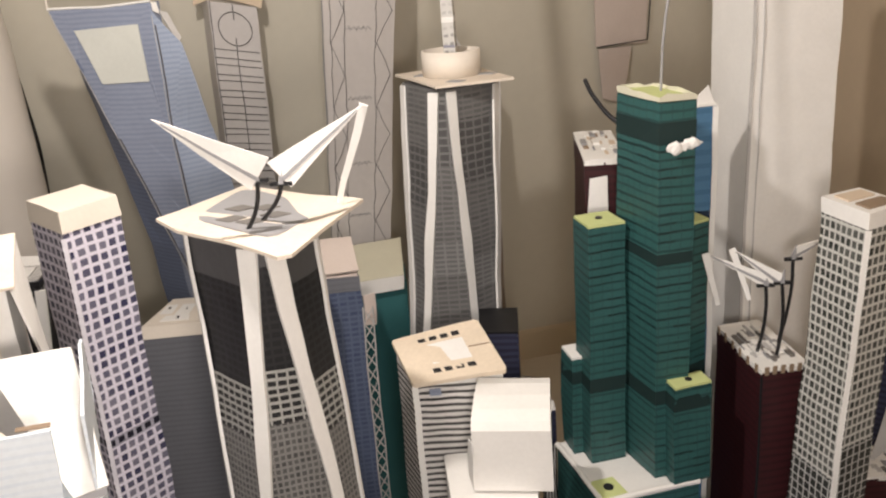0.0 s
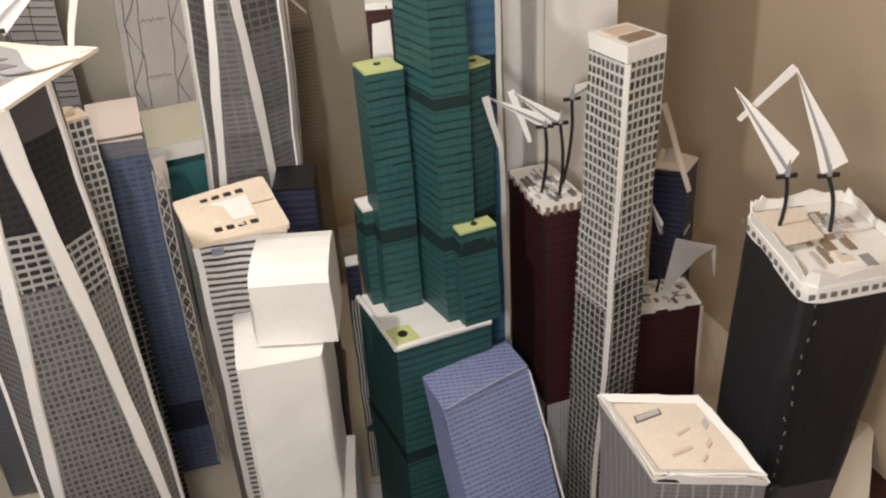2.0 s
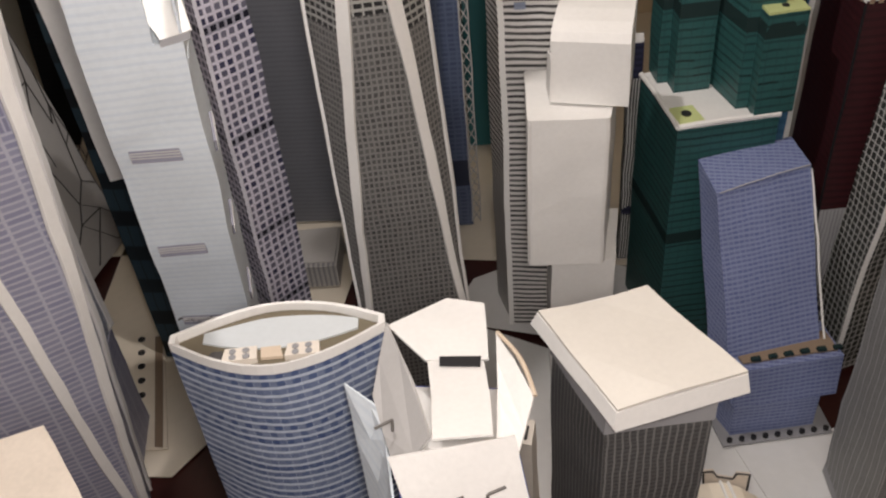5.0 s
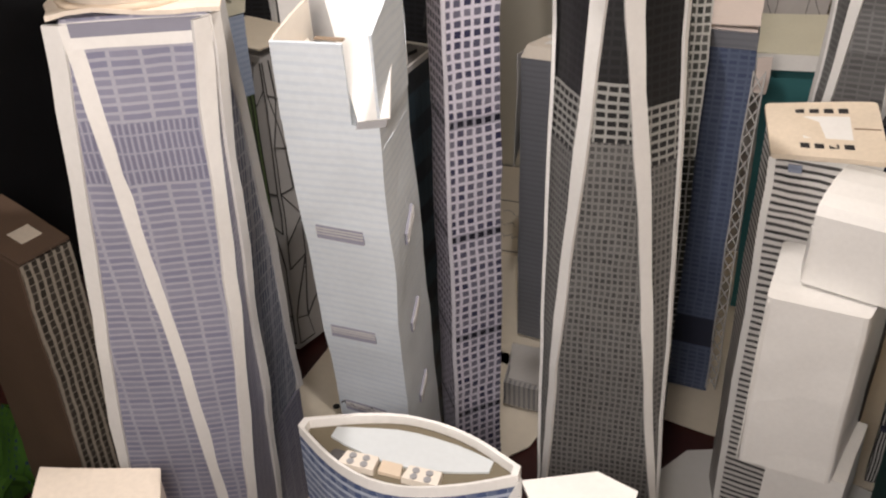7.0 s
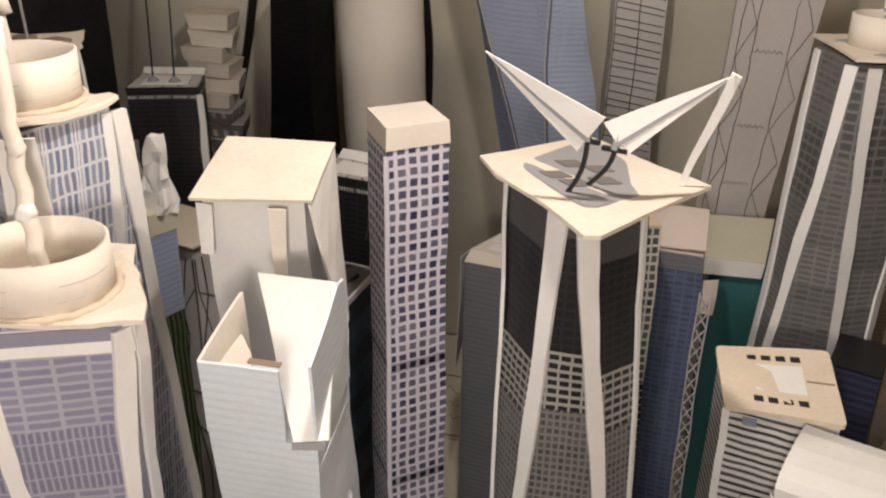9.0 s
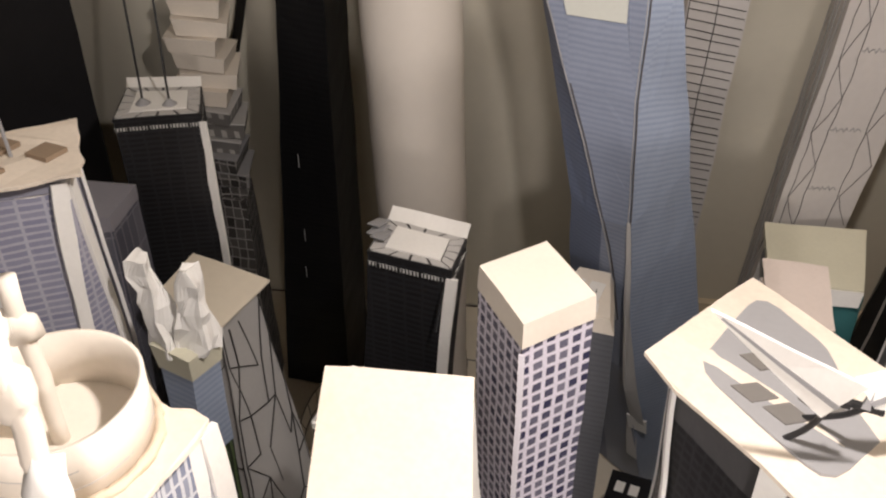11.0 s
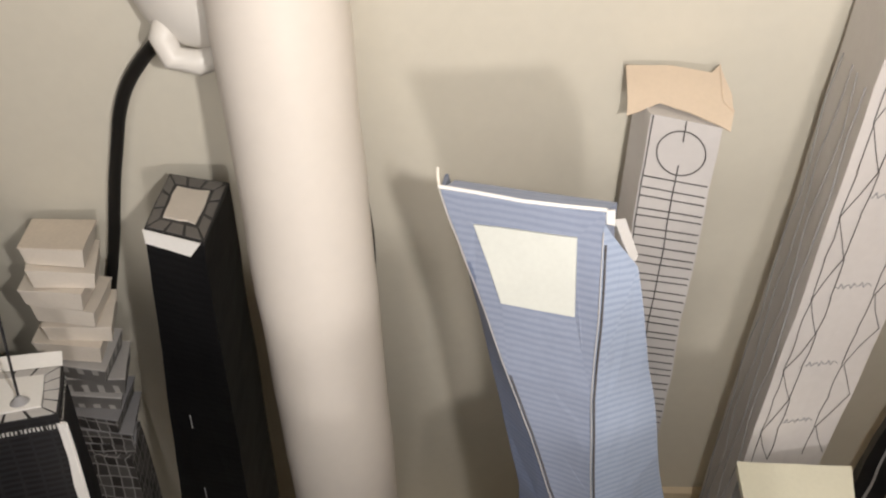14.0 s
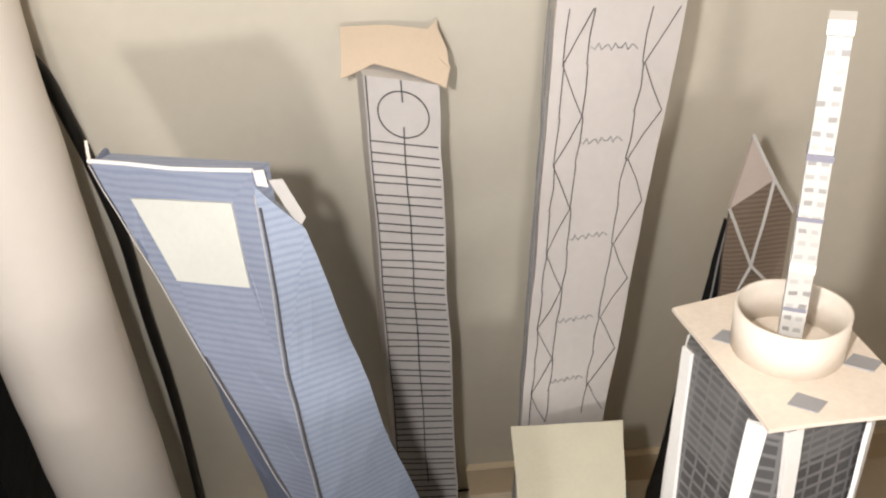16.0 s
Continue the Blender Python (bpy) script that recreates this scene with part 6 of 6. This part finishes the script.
part("paper", lofted([[on_truss(0, 0), on_truss(1, 0), on_truss(1, 0, -0.05), (-0.090, 1.000, 0.665)], [on_truss(0, 1.8), on_truss(1, 1.8), on_truss(1, 1.8, -0.05), (low_l[0] - 0.012, low_l[1] + 0.110, low_l[2])]]), DRAWPAPER, t)
def wobbly(f0, g0, f1, g1, r=0.00029):
    p0, p1 = Vector(on_truss(f0, g0, 0.0008)), Vector(on_truss(f1, g1, 0.0008))
    mid = p0.lerp(p1, 0.5) + Vector((random.uniform(-0.0012, 0.0012), 0, 0))
    part("pencil_line", rod([p0, mid, p1], r, 5), PENCIL, t)
for k in range(10):
    g0, g1 = 0.14 + k * 0.087, 0.14 + (k + 1) * 0.087
    wobbly(0.10, g0, 0.09, g1)
    wobbly(0.29, g0, 0.28, g1)
    wobbly(0.73, g0, 0.72, g1)
    s = k % 2
    wobbly(0.09 if s else 0.28, g0, 0.28 if s else 0.09, g1)
    wobbly(0.74 if s else 0.96, g0, 0.96 if s else 0.74, g1)
for g in (0.20, 0.36, 0.55, 0.74, 0.90):
    pts = [on_truss(0.30 + 0.36 * j / 14, g + 0.006 * math.sin(j * 2.4), 0.0008) for j in range(15)]
    part("scribble", rod(pts, 0.0004, 5), GREYP, t)
low_b = Vector((low_l[0] - 0.012, low_l[1] + 0.110, low_l[2]))
for k, (f0, f1) in enumerate(((0.12, 0.18), (0.34, 0.42), (0.60, 0.66), (0.86, 0.90))):
    pts = []
    for j in range(17):
        g = 0.10 + 0.85 * j / 16
        a, b = Vector(on_truss(0, 1.8 * g)), Vector((-0.090, 1.000, 0.665)).lerp(low_b, g)
        pts.append(a.lerp(b, f0 + (f1 - f0) * j / 16 + 0.06 * math.sin(j * 1.9 + 2 * k)) + Vector((-0.0012, 0, 0)))
    part("pencil_line", rod(pts, 0.0004, 5), GREYP, t)
part("blank_top", sheet([on_truss(-0.02, -0.02, 0.002), on_truss(1.02, -0.03, 0.002), on_truss(1.02, 0.115, 0.002), on_truss(-0.01, 0.125, 0.002)], 0.0006), DRAWPAPER, t, "blank overlapping sheet")

# triangle-faced brown tower behind the grey one
t = thing("model_tower", "brown tower of triangular facets with a white peak", "model tower", (0.045, 1.07, 0.005))
part("front_face", sheet([(0.027, 1.03, 0.445), (0.054, 1.035, 0.468), (0.040, 1.07, 0.30), (0.075, 1.075, 0.30), (0.078, 1.06, 0.35), (0.070, 1.045, 0.435)][:2] + [(0.050, 1.05, 0.39), (0.038, 1.06, 0.33), (0.030, 1.06, 0.33)], 0.003), F_BOC, t)
part("right_face", sheet([(0.054, 1.036, 0.468), (0.072, 1.05, 0.437), (0.078, 1.075, 0.33), (0.040, 1.065, 0.33), (0.050, 1.052, 0.39)], 0.003), F_BOC, t)
part("peak", sheet([(0.027, 1.03, 0.446), (0.0365, 1.022, 0.505), (0.055, 1.035, 0.468)], 0.003), PINK, t, "blank white peak")
part("shaft", prism([(0.028, 1.055), (0.078, 1.07), (0.078, 1.085), (0.030, 1.075)], 0.005, 0.335), F_BOC, t)
for a, b in (((0.0365, 1.020, 0.505), (0.055, 1.033, 0.468)), ((0.055, 1.033, 0.468), (0.050, 1.048, 0.39)), ((0.027, 1.028, 0.446), (0.050, 1.048, 0.39)), ((0.050, 1.048, 0.39), (0.076, 1.06, 0.36)), ((0.050, 1.048, 0.39), (0.032, 1.056, 0.335)), ((0.055, 1.033, 0.468), (0.073, 1.047, 0.437))):
    part("white_rib", bar(a, b, 0.0022, 0.001, (0, -1, 0)), WHITE, t, "white paper rib")
t = thing("model_tower", "narrow dark tower with white edge lines leaning at the wall", "model tower", (0.01, 1.10, 0.005))
part("body", lofted([[(-0.012, 1.15, 0.005), (0.030, 1.15, 0.005), (0.035, 1.18, 0.005), (-0.010, 1.18, 0.005)], [(0.026, 1.045, 0.43), (0.032, 1.045, 0.425), (0.034, 1.06, 0.42), (0.028, 1.06, 0.42)]]), BLACKP, t)
part("edge_line", bar((0.006, 1.147, 0.006), (0.0285, 1.043, 0.425), 0.003, 0.001, (0, -1, 0), w2=0.001), LIGHTGREY, t)

# cord and white wall lamp base
solo("power_cord", rod(eased([on_wall(x, z, o) for x, z, o in ((-0.470, 0.624, 0.035), (-0.491, 0.617, 0.022), (-0.502, 0.614, 0.016), (-0.513, 0.608, 0.012), (-0.533, 0.591, 0.008), (-0.55, 0.572, 0.008), (-0.564, 0.548, 0.008), (-0.574, 0.524, 0.008), (-0.592, 0.483, 0.008), (-0.619, 0.411, 0.008), (-0.664, 0.313, 0.008), (-0.700, 0.20, 0.010), (-0.725, 0.08, 0.013), (-0.730, 0.008, 0.018))]), 0.0047, 12), CORD, "thick black power cord hanging down the wall", "cord", at=on_wall(-0.730, 0.005), smooth=True)
solo("power_cord", rod(eased([on_wall(x, z, o) for x, z, o in ((-0.455, 0.606, 0.030), (-0.429, 0.597, 0.014), (-0.416, 0.583, 0.008), (-0.411, 0.566, 0.008), (-0.411, 0.539, 0.008), (-0.411, 0.502, 0.008), (-0.413, 0.46, 0.008), (-0.415, 0.422, 0.008), (-0.43, 0.333, 0.008), (-0.443, 0.224, 0.009), (-0.474, 0.042, 0.012), (-0.478, 0.008, 0.018))]), 0.0045, 12), CORD, "thick black power cord hanging behind the tube", "cord", at=on_wall(-0.478, 0.005), smooth=True)
t = thing("wall_lamp", "rounded white plastic lamp base on the wall", "lamp", on_wall(-0.48, 0.64))
bm = bmesh.new()
bmesh.ops.create_uvsphere(bm, u_segments=24, v_segments=16, radius=0.045)
for v in bm.verts:
    v.co.y *= 0.6
bmesh.ops.translate(bm, verts=bm.verts, vec=on_wall(-0.476, 0.652, 0.018))
part("base", bm, PLASTIC, t, smooth=True)
part("cord_hook", rod([on_wall(-0.489, 0.630, 0.032), on_wall(-0.4925, 0.616, 0.040), on_wall(-0.489, 0.604, 0.043), on_wall(-0.477, 0.599, 0.040), on_wall(-0.464, 0.603, 0.036)], 0.0085, 12), PLASTIC, t, "curved white hook", True)

# ---- low things on the floor ----
t = thing("model_hall", "low vaulted paper hall with drawn edges", "model building", (0.175, 0.37, 0.005))
bm = bmesh.new()
rows = []
for k in range(9):
    f = k / 8
    a, b = Vector((0.139, 0.407)).lerp(Vector((0.152, 0.322)), f), Vector((0.190, 0.405)).lerp(Vector((0.218, 0.322)), f)
    rows.append([(*a.lerp(b, g), 0.043 + 0.014 * math.sin(math.pi * g)) for g in (0, 0.15, 0.3, 0.5, 0.7, 0.85, 1)])
vs = [[bm.verts.new(p) for p in r] for r in rows]
for a, b in zip(vs, vs[1:]):
    for i in range(6):
        bm.faces.new((a[i], a[i + 1], b[i + 1], b[i]))
ext = bmesh.ops.extrude_face_region(bm, geom=list(bm.faces))
bmesh.ops.translate(bm, verts=[v for v in ext["geom"] if isinstance(v, bmesh.types.BMVert)], vec=(0, 0, -0.0012))
part("roof", bm, SHEET, t, "bowed cream roof sheet")
part("side_wall", prism([(0.139, 0.405), (0.153, 0.324), (0.216, 0.324), (0.189, 0.403)], 0.005, 0.042), LIGHTGREY, t, "pale side walls")
for s in (0.45, 0.55):
    part("ridge_strip", rod([(*Vector((0.139, 0.407)).lerp(Vector((0.190, 0.405)), s), 0.0578), (*Vector((0.152, 0.322)).lerp(Vector((0.218, 0.322)), s), 0.0578)], 0.0012, 6), WHITE, t, "white ridge strip")
for a, b in (((0.139, 0.407, 0.0435), (0.152, 0.322, 0.0435)), ((0.190, 0.405, 0.0435), (0.218, 0.322, 0.0435))):
    part("drawn_edge", rod([Vector(a).lerp(Vector(b), k / 12) + Vector((0.0008 * math.sin(k * 2.1), 0, 0)) for k in range(13)], 0.0006, 6), PENCIL, t)
    for k in range(14):
        p = Vector(a).lerp(Vector(b), (k + 0.5) / 14)
        part("edge_tick", bar(p + Vector((-0.0022, 0, 0.0006)), p + Vector((0.0022, 0.001 * math.sin(k * 1.7), 0.0008)), 0.0026, 0.0012), OLIVE, t)
GAB = [(0.152, 0.407, 0.043), (0.151, 0.407, 0.064), (0.157, 0.407, 0.066), (0.160, 0.407, 0.061), (0.170, 0.407, 0.060), (0.172, 0.407, 0.066), (0.180, 0.407, 0.066), (0.180, 0.407, 0.043)]
part("drawn_outline", rod(GAB, 0.0007, 6), PENCIL, t, "pencilled gable outline")
part("back_gable", sheet([(0.152, 0.4085, 0.043), (0.180, 0.4075, 0.043), (0.180, 0.4085, 0.066), (0.172, 0.4085, 0.066), (0.170, 0.4085, 0.060), (0.160, 0.4087, 0.061), (0.157, 0.4087, 0.066), (0.151, 0.4088, 0.064)], 0.001), CREAM, t, "cut-out cream gable")

# low curled paper building with a dotted edge beside the charcoal tower
t = thing("model_ramp", "curled grey paper hall with white edges and a dotted base strip", "model building", (0.42, 0.42, 0.005))


def on_hall(f, g, off=0.0):
    """A place on the leaning front sheet: f along its foot, g up it."""
    lean = 0.5 - 0.5 * math.cos(math.pi * g)
    return (0.401 + 0.046 * f + 0.016 * lean - off, 0.434 - 0.085 * f + 0.023 * lean - 0.5 * off, 0.006 + (0.085 + 0.01 * f) * g)


bm = bmesh.new()
vs = [[bm.verts.new(on_hall(k / 8, g)) for g in (0, 0.15, 0.3, 0.5, 0.7, 0.85, 1)] for k in range(9)]
for a, b in zip(vs, vs[1:]):
    for i in range(6):
        bm.faces.new((a[i], a[i + 1], b[i + 1], b[i]))
ext = bmesh.ops.extrude_face_region(bm, geom=list(bm.faces))
bmesh.ops.translate(bm, verts=[v for v in ext["geom"] if isinstance(v, bmesh.types.BMVert)], vec=(0.0012, 0.0006, 0))
part("curled_sheet", bm, LIGHTGREY, t, "grey leaning front sheet")
part("roof_sheet", sheet([on_hall(0, 1.0), on_hall(1, 1.0), (0.520, 0.400, 0.086), (0.485, 0.480, 0.080)], 0.001), LIGHTGREY, t, "grey sloping top sheet")
for f, w in ((0.012, 0.0034), (0.075, 0.0012)):
    part("white_edge", rod([on_hall(f, k / 10, 0.0012) for k in range(11)], w * 0.6, 6), CARDCREAM if w > 0.002 else WHITE, t, "bare white paper edge")
part("base_strip", prism([(0.394, 0.436), (0.401, 0.437), (0.448, 0.350), (0.440, 0.346)], 0.0046, 0.0062), CARDCREAM, t, "pale base strip")
for k in range(9):
    p = lerp2((0.400, 0.4325), (0.442, 0.355), k / 8)
    part("shrub", ring_wall((p[0] - 0.001 - 0.001 * (k % 2), p[1]), 0.0024 + 0.0005 * (k % 3), 0.0063, 0.0100, 0.0023, 8), BLACKINK, t)
for x, y in ((0.407, 0.459), (0.404, 0.452), (0.4035, 0.445)):
    part("shrub", ring_wall((x, y), 0.0026, 0.0046, 0.0090, 0.0025, 8), BLACKINK, t)
part("dark_patch", sheet([(0.395, 0.481, 0.0066), (0.420, 0.468, 0.0066), (0.408, 0.462, 0.0062), (0.399, 0.464, 0.0062)], 0.0012), BLACKINK, t, "black torn patch")
part("folded_block", prism([(0.398, 0.484), (0.418, 0.471), (0.434, 0.487), (0.412, 0.498)], 0.0068, 0.016, [(0.400, 0.485), (0.417, 0.475), (0.430, 0.488), (0.412, 0.497)]), CARDCREAM, t, "folded white paper block")
part("lattice_wall", sheet([(0.408, 0.490, 0.006), (0.462, 0.548, 0.006), (0.452, 0.538, 0.040), (0.402, 0.484, 0.032)], 0.001), F_WIRE, t, "dark gridded low wall")
for k in range(4):
    a = Vector((0.414 + 0.011 * k, 0.476 + 0.010 * k, 0.014))
    part("paper_brace", bar(a, a + Vector((0.012, 0.016, 0.030 + 0.004 * (k % 2))), 0.0045, 0.001, (1, -1, 0)), WHITE if k % 2 else LIGHTGREY, t, "bent paper brace")
k = thing("crumpled_sheet", "crumpled cream paper leaning at the side wall", "paper sheet", (0.50, 0.62, 0.004))
part("sheet", sheet([(0.452, 0.545, 0.0045), (0.505, 0.560, 0.0045), (0.560, 0.650, 0.040), (0.476, 0.595, 0.030)], 0.001), SHEET, k)
part("folded_half", sheet([(0.4765, 0.596, 0.0305), (0.560, 0.651, 0.0405), (0.555, 0.720, 0.004), (0.462, 0.668, 0.004)], 0.001), SHEET, k, "cream paper half folded down behind")
k = thing("crumpled_sheet", "torn cream paper scrap by the small maroon tower", "paper sheet", (0.45, 0.80, 0.004))
part("sheet", sheet([(0.425, 0.74, 0.004), (0.462, 0.77, 0.004), (0.47, 0.84, 0.05), (0.435, 0.80, 0.06)], 0.001), CREAM, k)

t = thing("ribbed_hall", "low ribbed silver-grey paper hall", "model building", (-0.195, 0.665, 0.005))
for k in range(16):
    f = k / 16
    a, b = lerp2((-0.226, 0.692), (-0.178, 0.702), f), lerp2((-0.205, 0.634), (-0.168, 0.640), f)
    part("rib", prism([a, (a[0] + 0.0022, a[1]), (b[0] + 0.0018, b[1]), b], 0.005, 0.030), LIGHTGREY if k % 2 else GREYP, t)
part("roof", prism([(-0.225, 0.688), (-0.180, 0.698), (-0.172, 0.645), (-0.203, 0.640)], 0.0302, 0.0318), LIGHTGREY, t)

t = thing("drawn_strip", "cream paper strip printed with a row of black dots", "paper strip", (-0.30, 0.48, 0.004))
part("strip", prism([(-0.345, 0.560), (-0.292, 0.430), (-0.262, 0.434), (-0.318, 0.560)], 0.0035, 0.005), SHEET, t)
part("green_strip", prism([(-0.325, 0.556), (-0.273, 0.434), (-0.266, 0.434), (-0.318, 0.557)], 0.0051, 0.0062), BROWNCARD, t, "olive inked band")
for k in range(8):
    p = lerp2((-0.337, 0.552), (-0.286, 0.437), k / 7)
    part("ink_dot", ring_wall(p, 0.0034, 0.0050, 0.0058, 0.0033, 10), BLACKINK, t)
k = thing("pen", "slim dark pen lying behind the white blocks", "pen", (0.073, 0.84, 0.006))
part("barrel", rod([(0.072, 0.905, 0.010), (0.0728, 0.800, 0.010)], 0.004, 12), OLIVE, k)
part("tip", bar((0.0728, 0.800, 0.010), (0.073, 0.785, 0.008), 0.006, w2=0.001), BLACKINK, k)
P = [(0.0945, 0.712), (0.0955, 0.698), (0.106, 0.700), (0.105, 0.714)]
t = tower(P, 0.232, F_NAVYLINE, "narrow navy tower with a dashed lower wall", roof=WHITE)
part("dash_column", prism(grown(P, 1.03), 0.006, 0.200), F_DASH, t, "grey dashed lower wall")
k = thing("card_roll", "crumpled silvery card roll lying by the wall", "paper scrap", (0.085, 1.10, 0.02))
part("roll", rod(bend((0.055, 1.09, 0.030), (0.105, 1.10, 0.030), (0.0, 0.004, 0.004)), 0.022, 14), LIGHTGREY, k, smooth=True)
part("wrapped_end", rod([(0.062, 1.089, 0.030), (0.074, 1.091, 0.031)], 0.0235, 14), BROWNCARD, k, "brown wrapped end", True)
t = thing("drawn_card", "flat cream card with pencilled outlines on the floor", "paper card", (-0.36, 0.87, 0.004))
CARD = [(-0.413, 0.995), (-0.358, 1.007), (-0.318, 0.879), (-0.362, 0.868)]
part("card", prism(CARD, 0.0015, 0.0032), SHEET, t)
for i in range(4):
    a, b = grown(CARD, 0.93)[i], grown(CARD, 0.93)[(i + 1) % 4]
    part("pencil_line", rod([(*lerp2(a, b, k / 8), 0.0034 + 0.0002 * (k % 2)) for k in range(9)], 0.0006, 5), PENCIL, t)
for k in range(3):
    a = lerp2(lerp2(CARD[0], CARD[1], 0.2), lerp2(CARD[3], CARD[2], 0.2), 0.25 + 0.22 * k)
    b = lerp2(lerp2(CARD[0], CARD[1], 0.8), lerp2(CARD[3], CARD[2], 0.8), 0.30 + 0.20 * k)
    part("pencil_scribble", rod([(lerp2(a, b, q / 10)[0], lerp2(a, b, q / 10)[1] + 0.005 * math.sin(q * (0.7 + 0.5 * k) + 2 * k), 0.0035) for q in range(11)], 0.0003, 5), GREYP, t)
t = thing("drawn_dome", "rounded cream card drawn with stone blocks", "paper card", (-0.488, 0.786, 0.004))
DX, DY = -0.488, 0.786
P = [(DX + 0.032 * math.cos(a), DY, 0.006 + 0.072 * math.sin(a)) for a in [math.pi * k / 16 for k in range(17)]]
part("card", sheet([(x, y + z * 0.5, z) for x, y, z in P], 0.0015), SHEET, t)
for s0 in (0.97, 0.70):
    part("pencil_line", rod([(DX + (x - DX) * s0, y - 0.0015 + z * 0.5 * s0, z * s0 + 0.002) for x, y, z in P], 0.0006, 5), PENCIL, t)
for a in range(1, 10):
    c, s = math.cos(math.pi * a / 10), math.sin(math.pi * a / 10)
    part("pencil_line", rod([(DX + 0.0225 * c, DY - 0.0015 + (0.006 + 0.0505 * s) * 0.5, 0.006 + 0.0505 * s), (DX + 0.031 * c, DY - 0.0015 + (0.006 + 0.0695 * s) * 0.5, 0.006 + 0.0695 * s)], 0.0004, 5), PENCIL, t)
k = thing("white_box", "small white paper box at the foot of the blue tower", "paper box", (-0.12, 0.83, 0.004))
part("box", prism([(-0.135, 0.87), (-0.120, 0.84), (-0.105, 0.85), (-0.118, 0.88)], 0.004, 0.128), LIGHTGREY, k)
k = thing("small_sign", "small black card with pale printed bars", "paper card", (-0.17, 0.79, 0.004))
part("card", prism([(-0.185, 0.775), (-0.15, 0.777), (-0.152, 0.81), (-0.187, 0.808)], 0.004, 0.098), BLACKP, k)
for d in (0.0, 0.012):
    part("printed_bar", prism([(-0.180 + d, 0.785), (-0.172 + d, 0.785), (-0.172 + d, 0.797), (-0.180 + d, 0.797)], 0.098, 0.0987), WHITE, k)
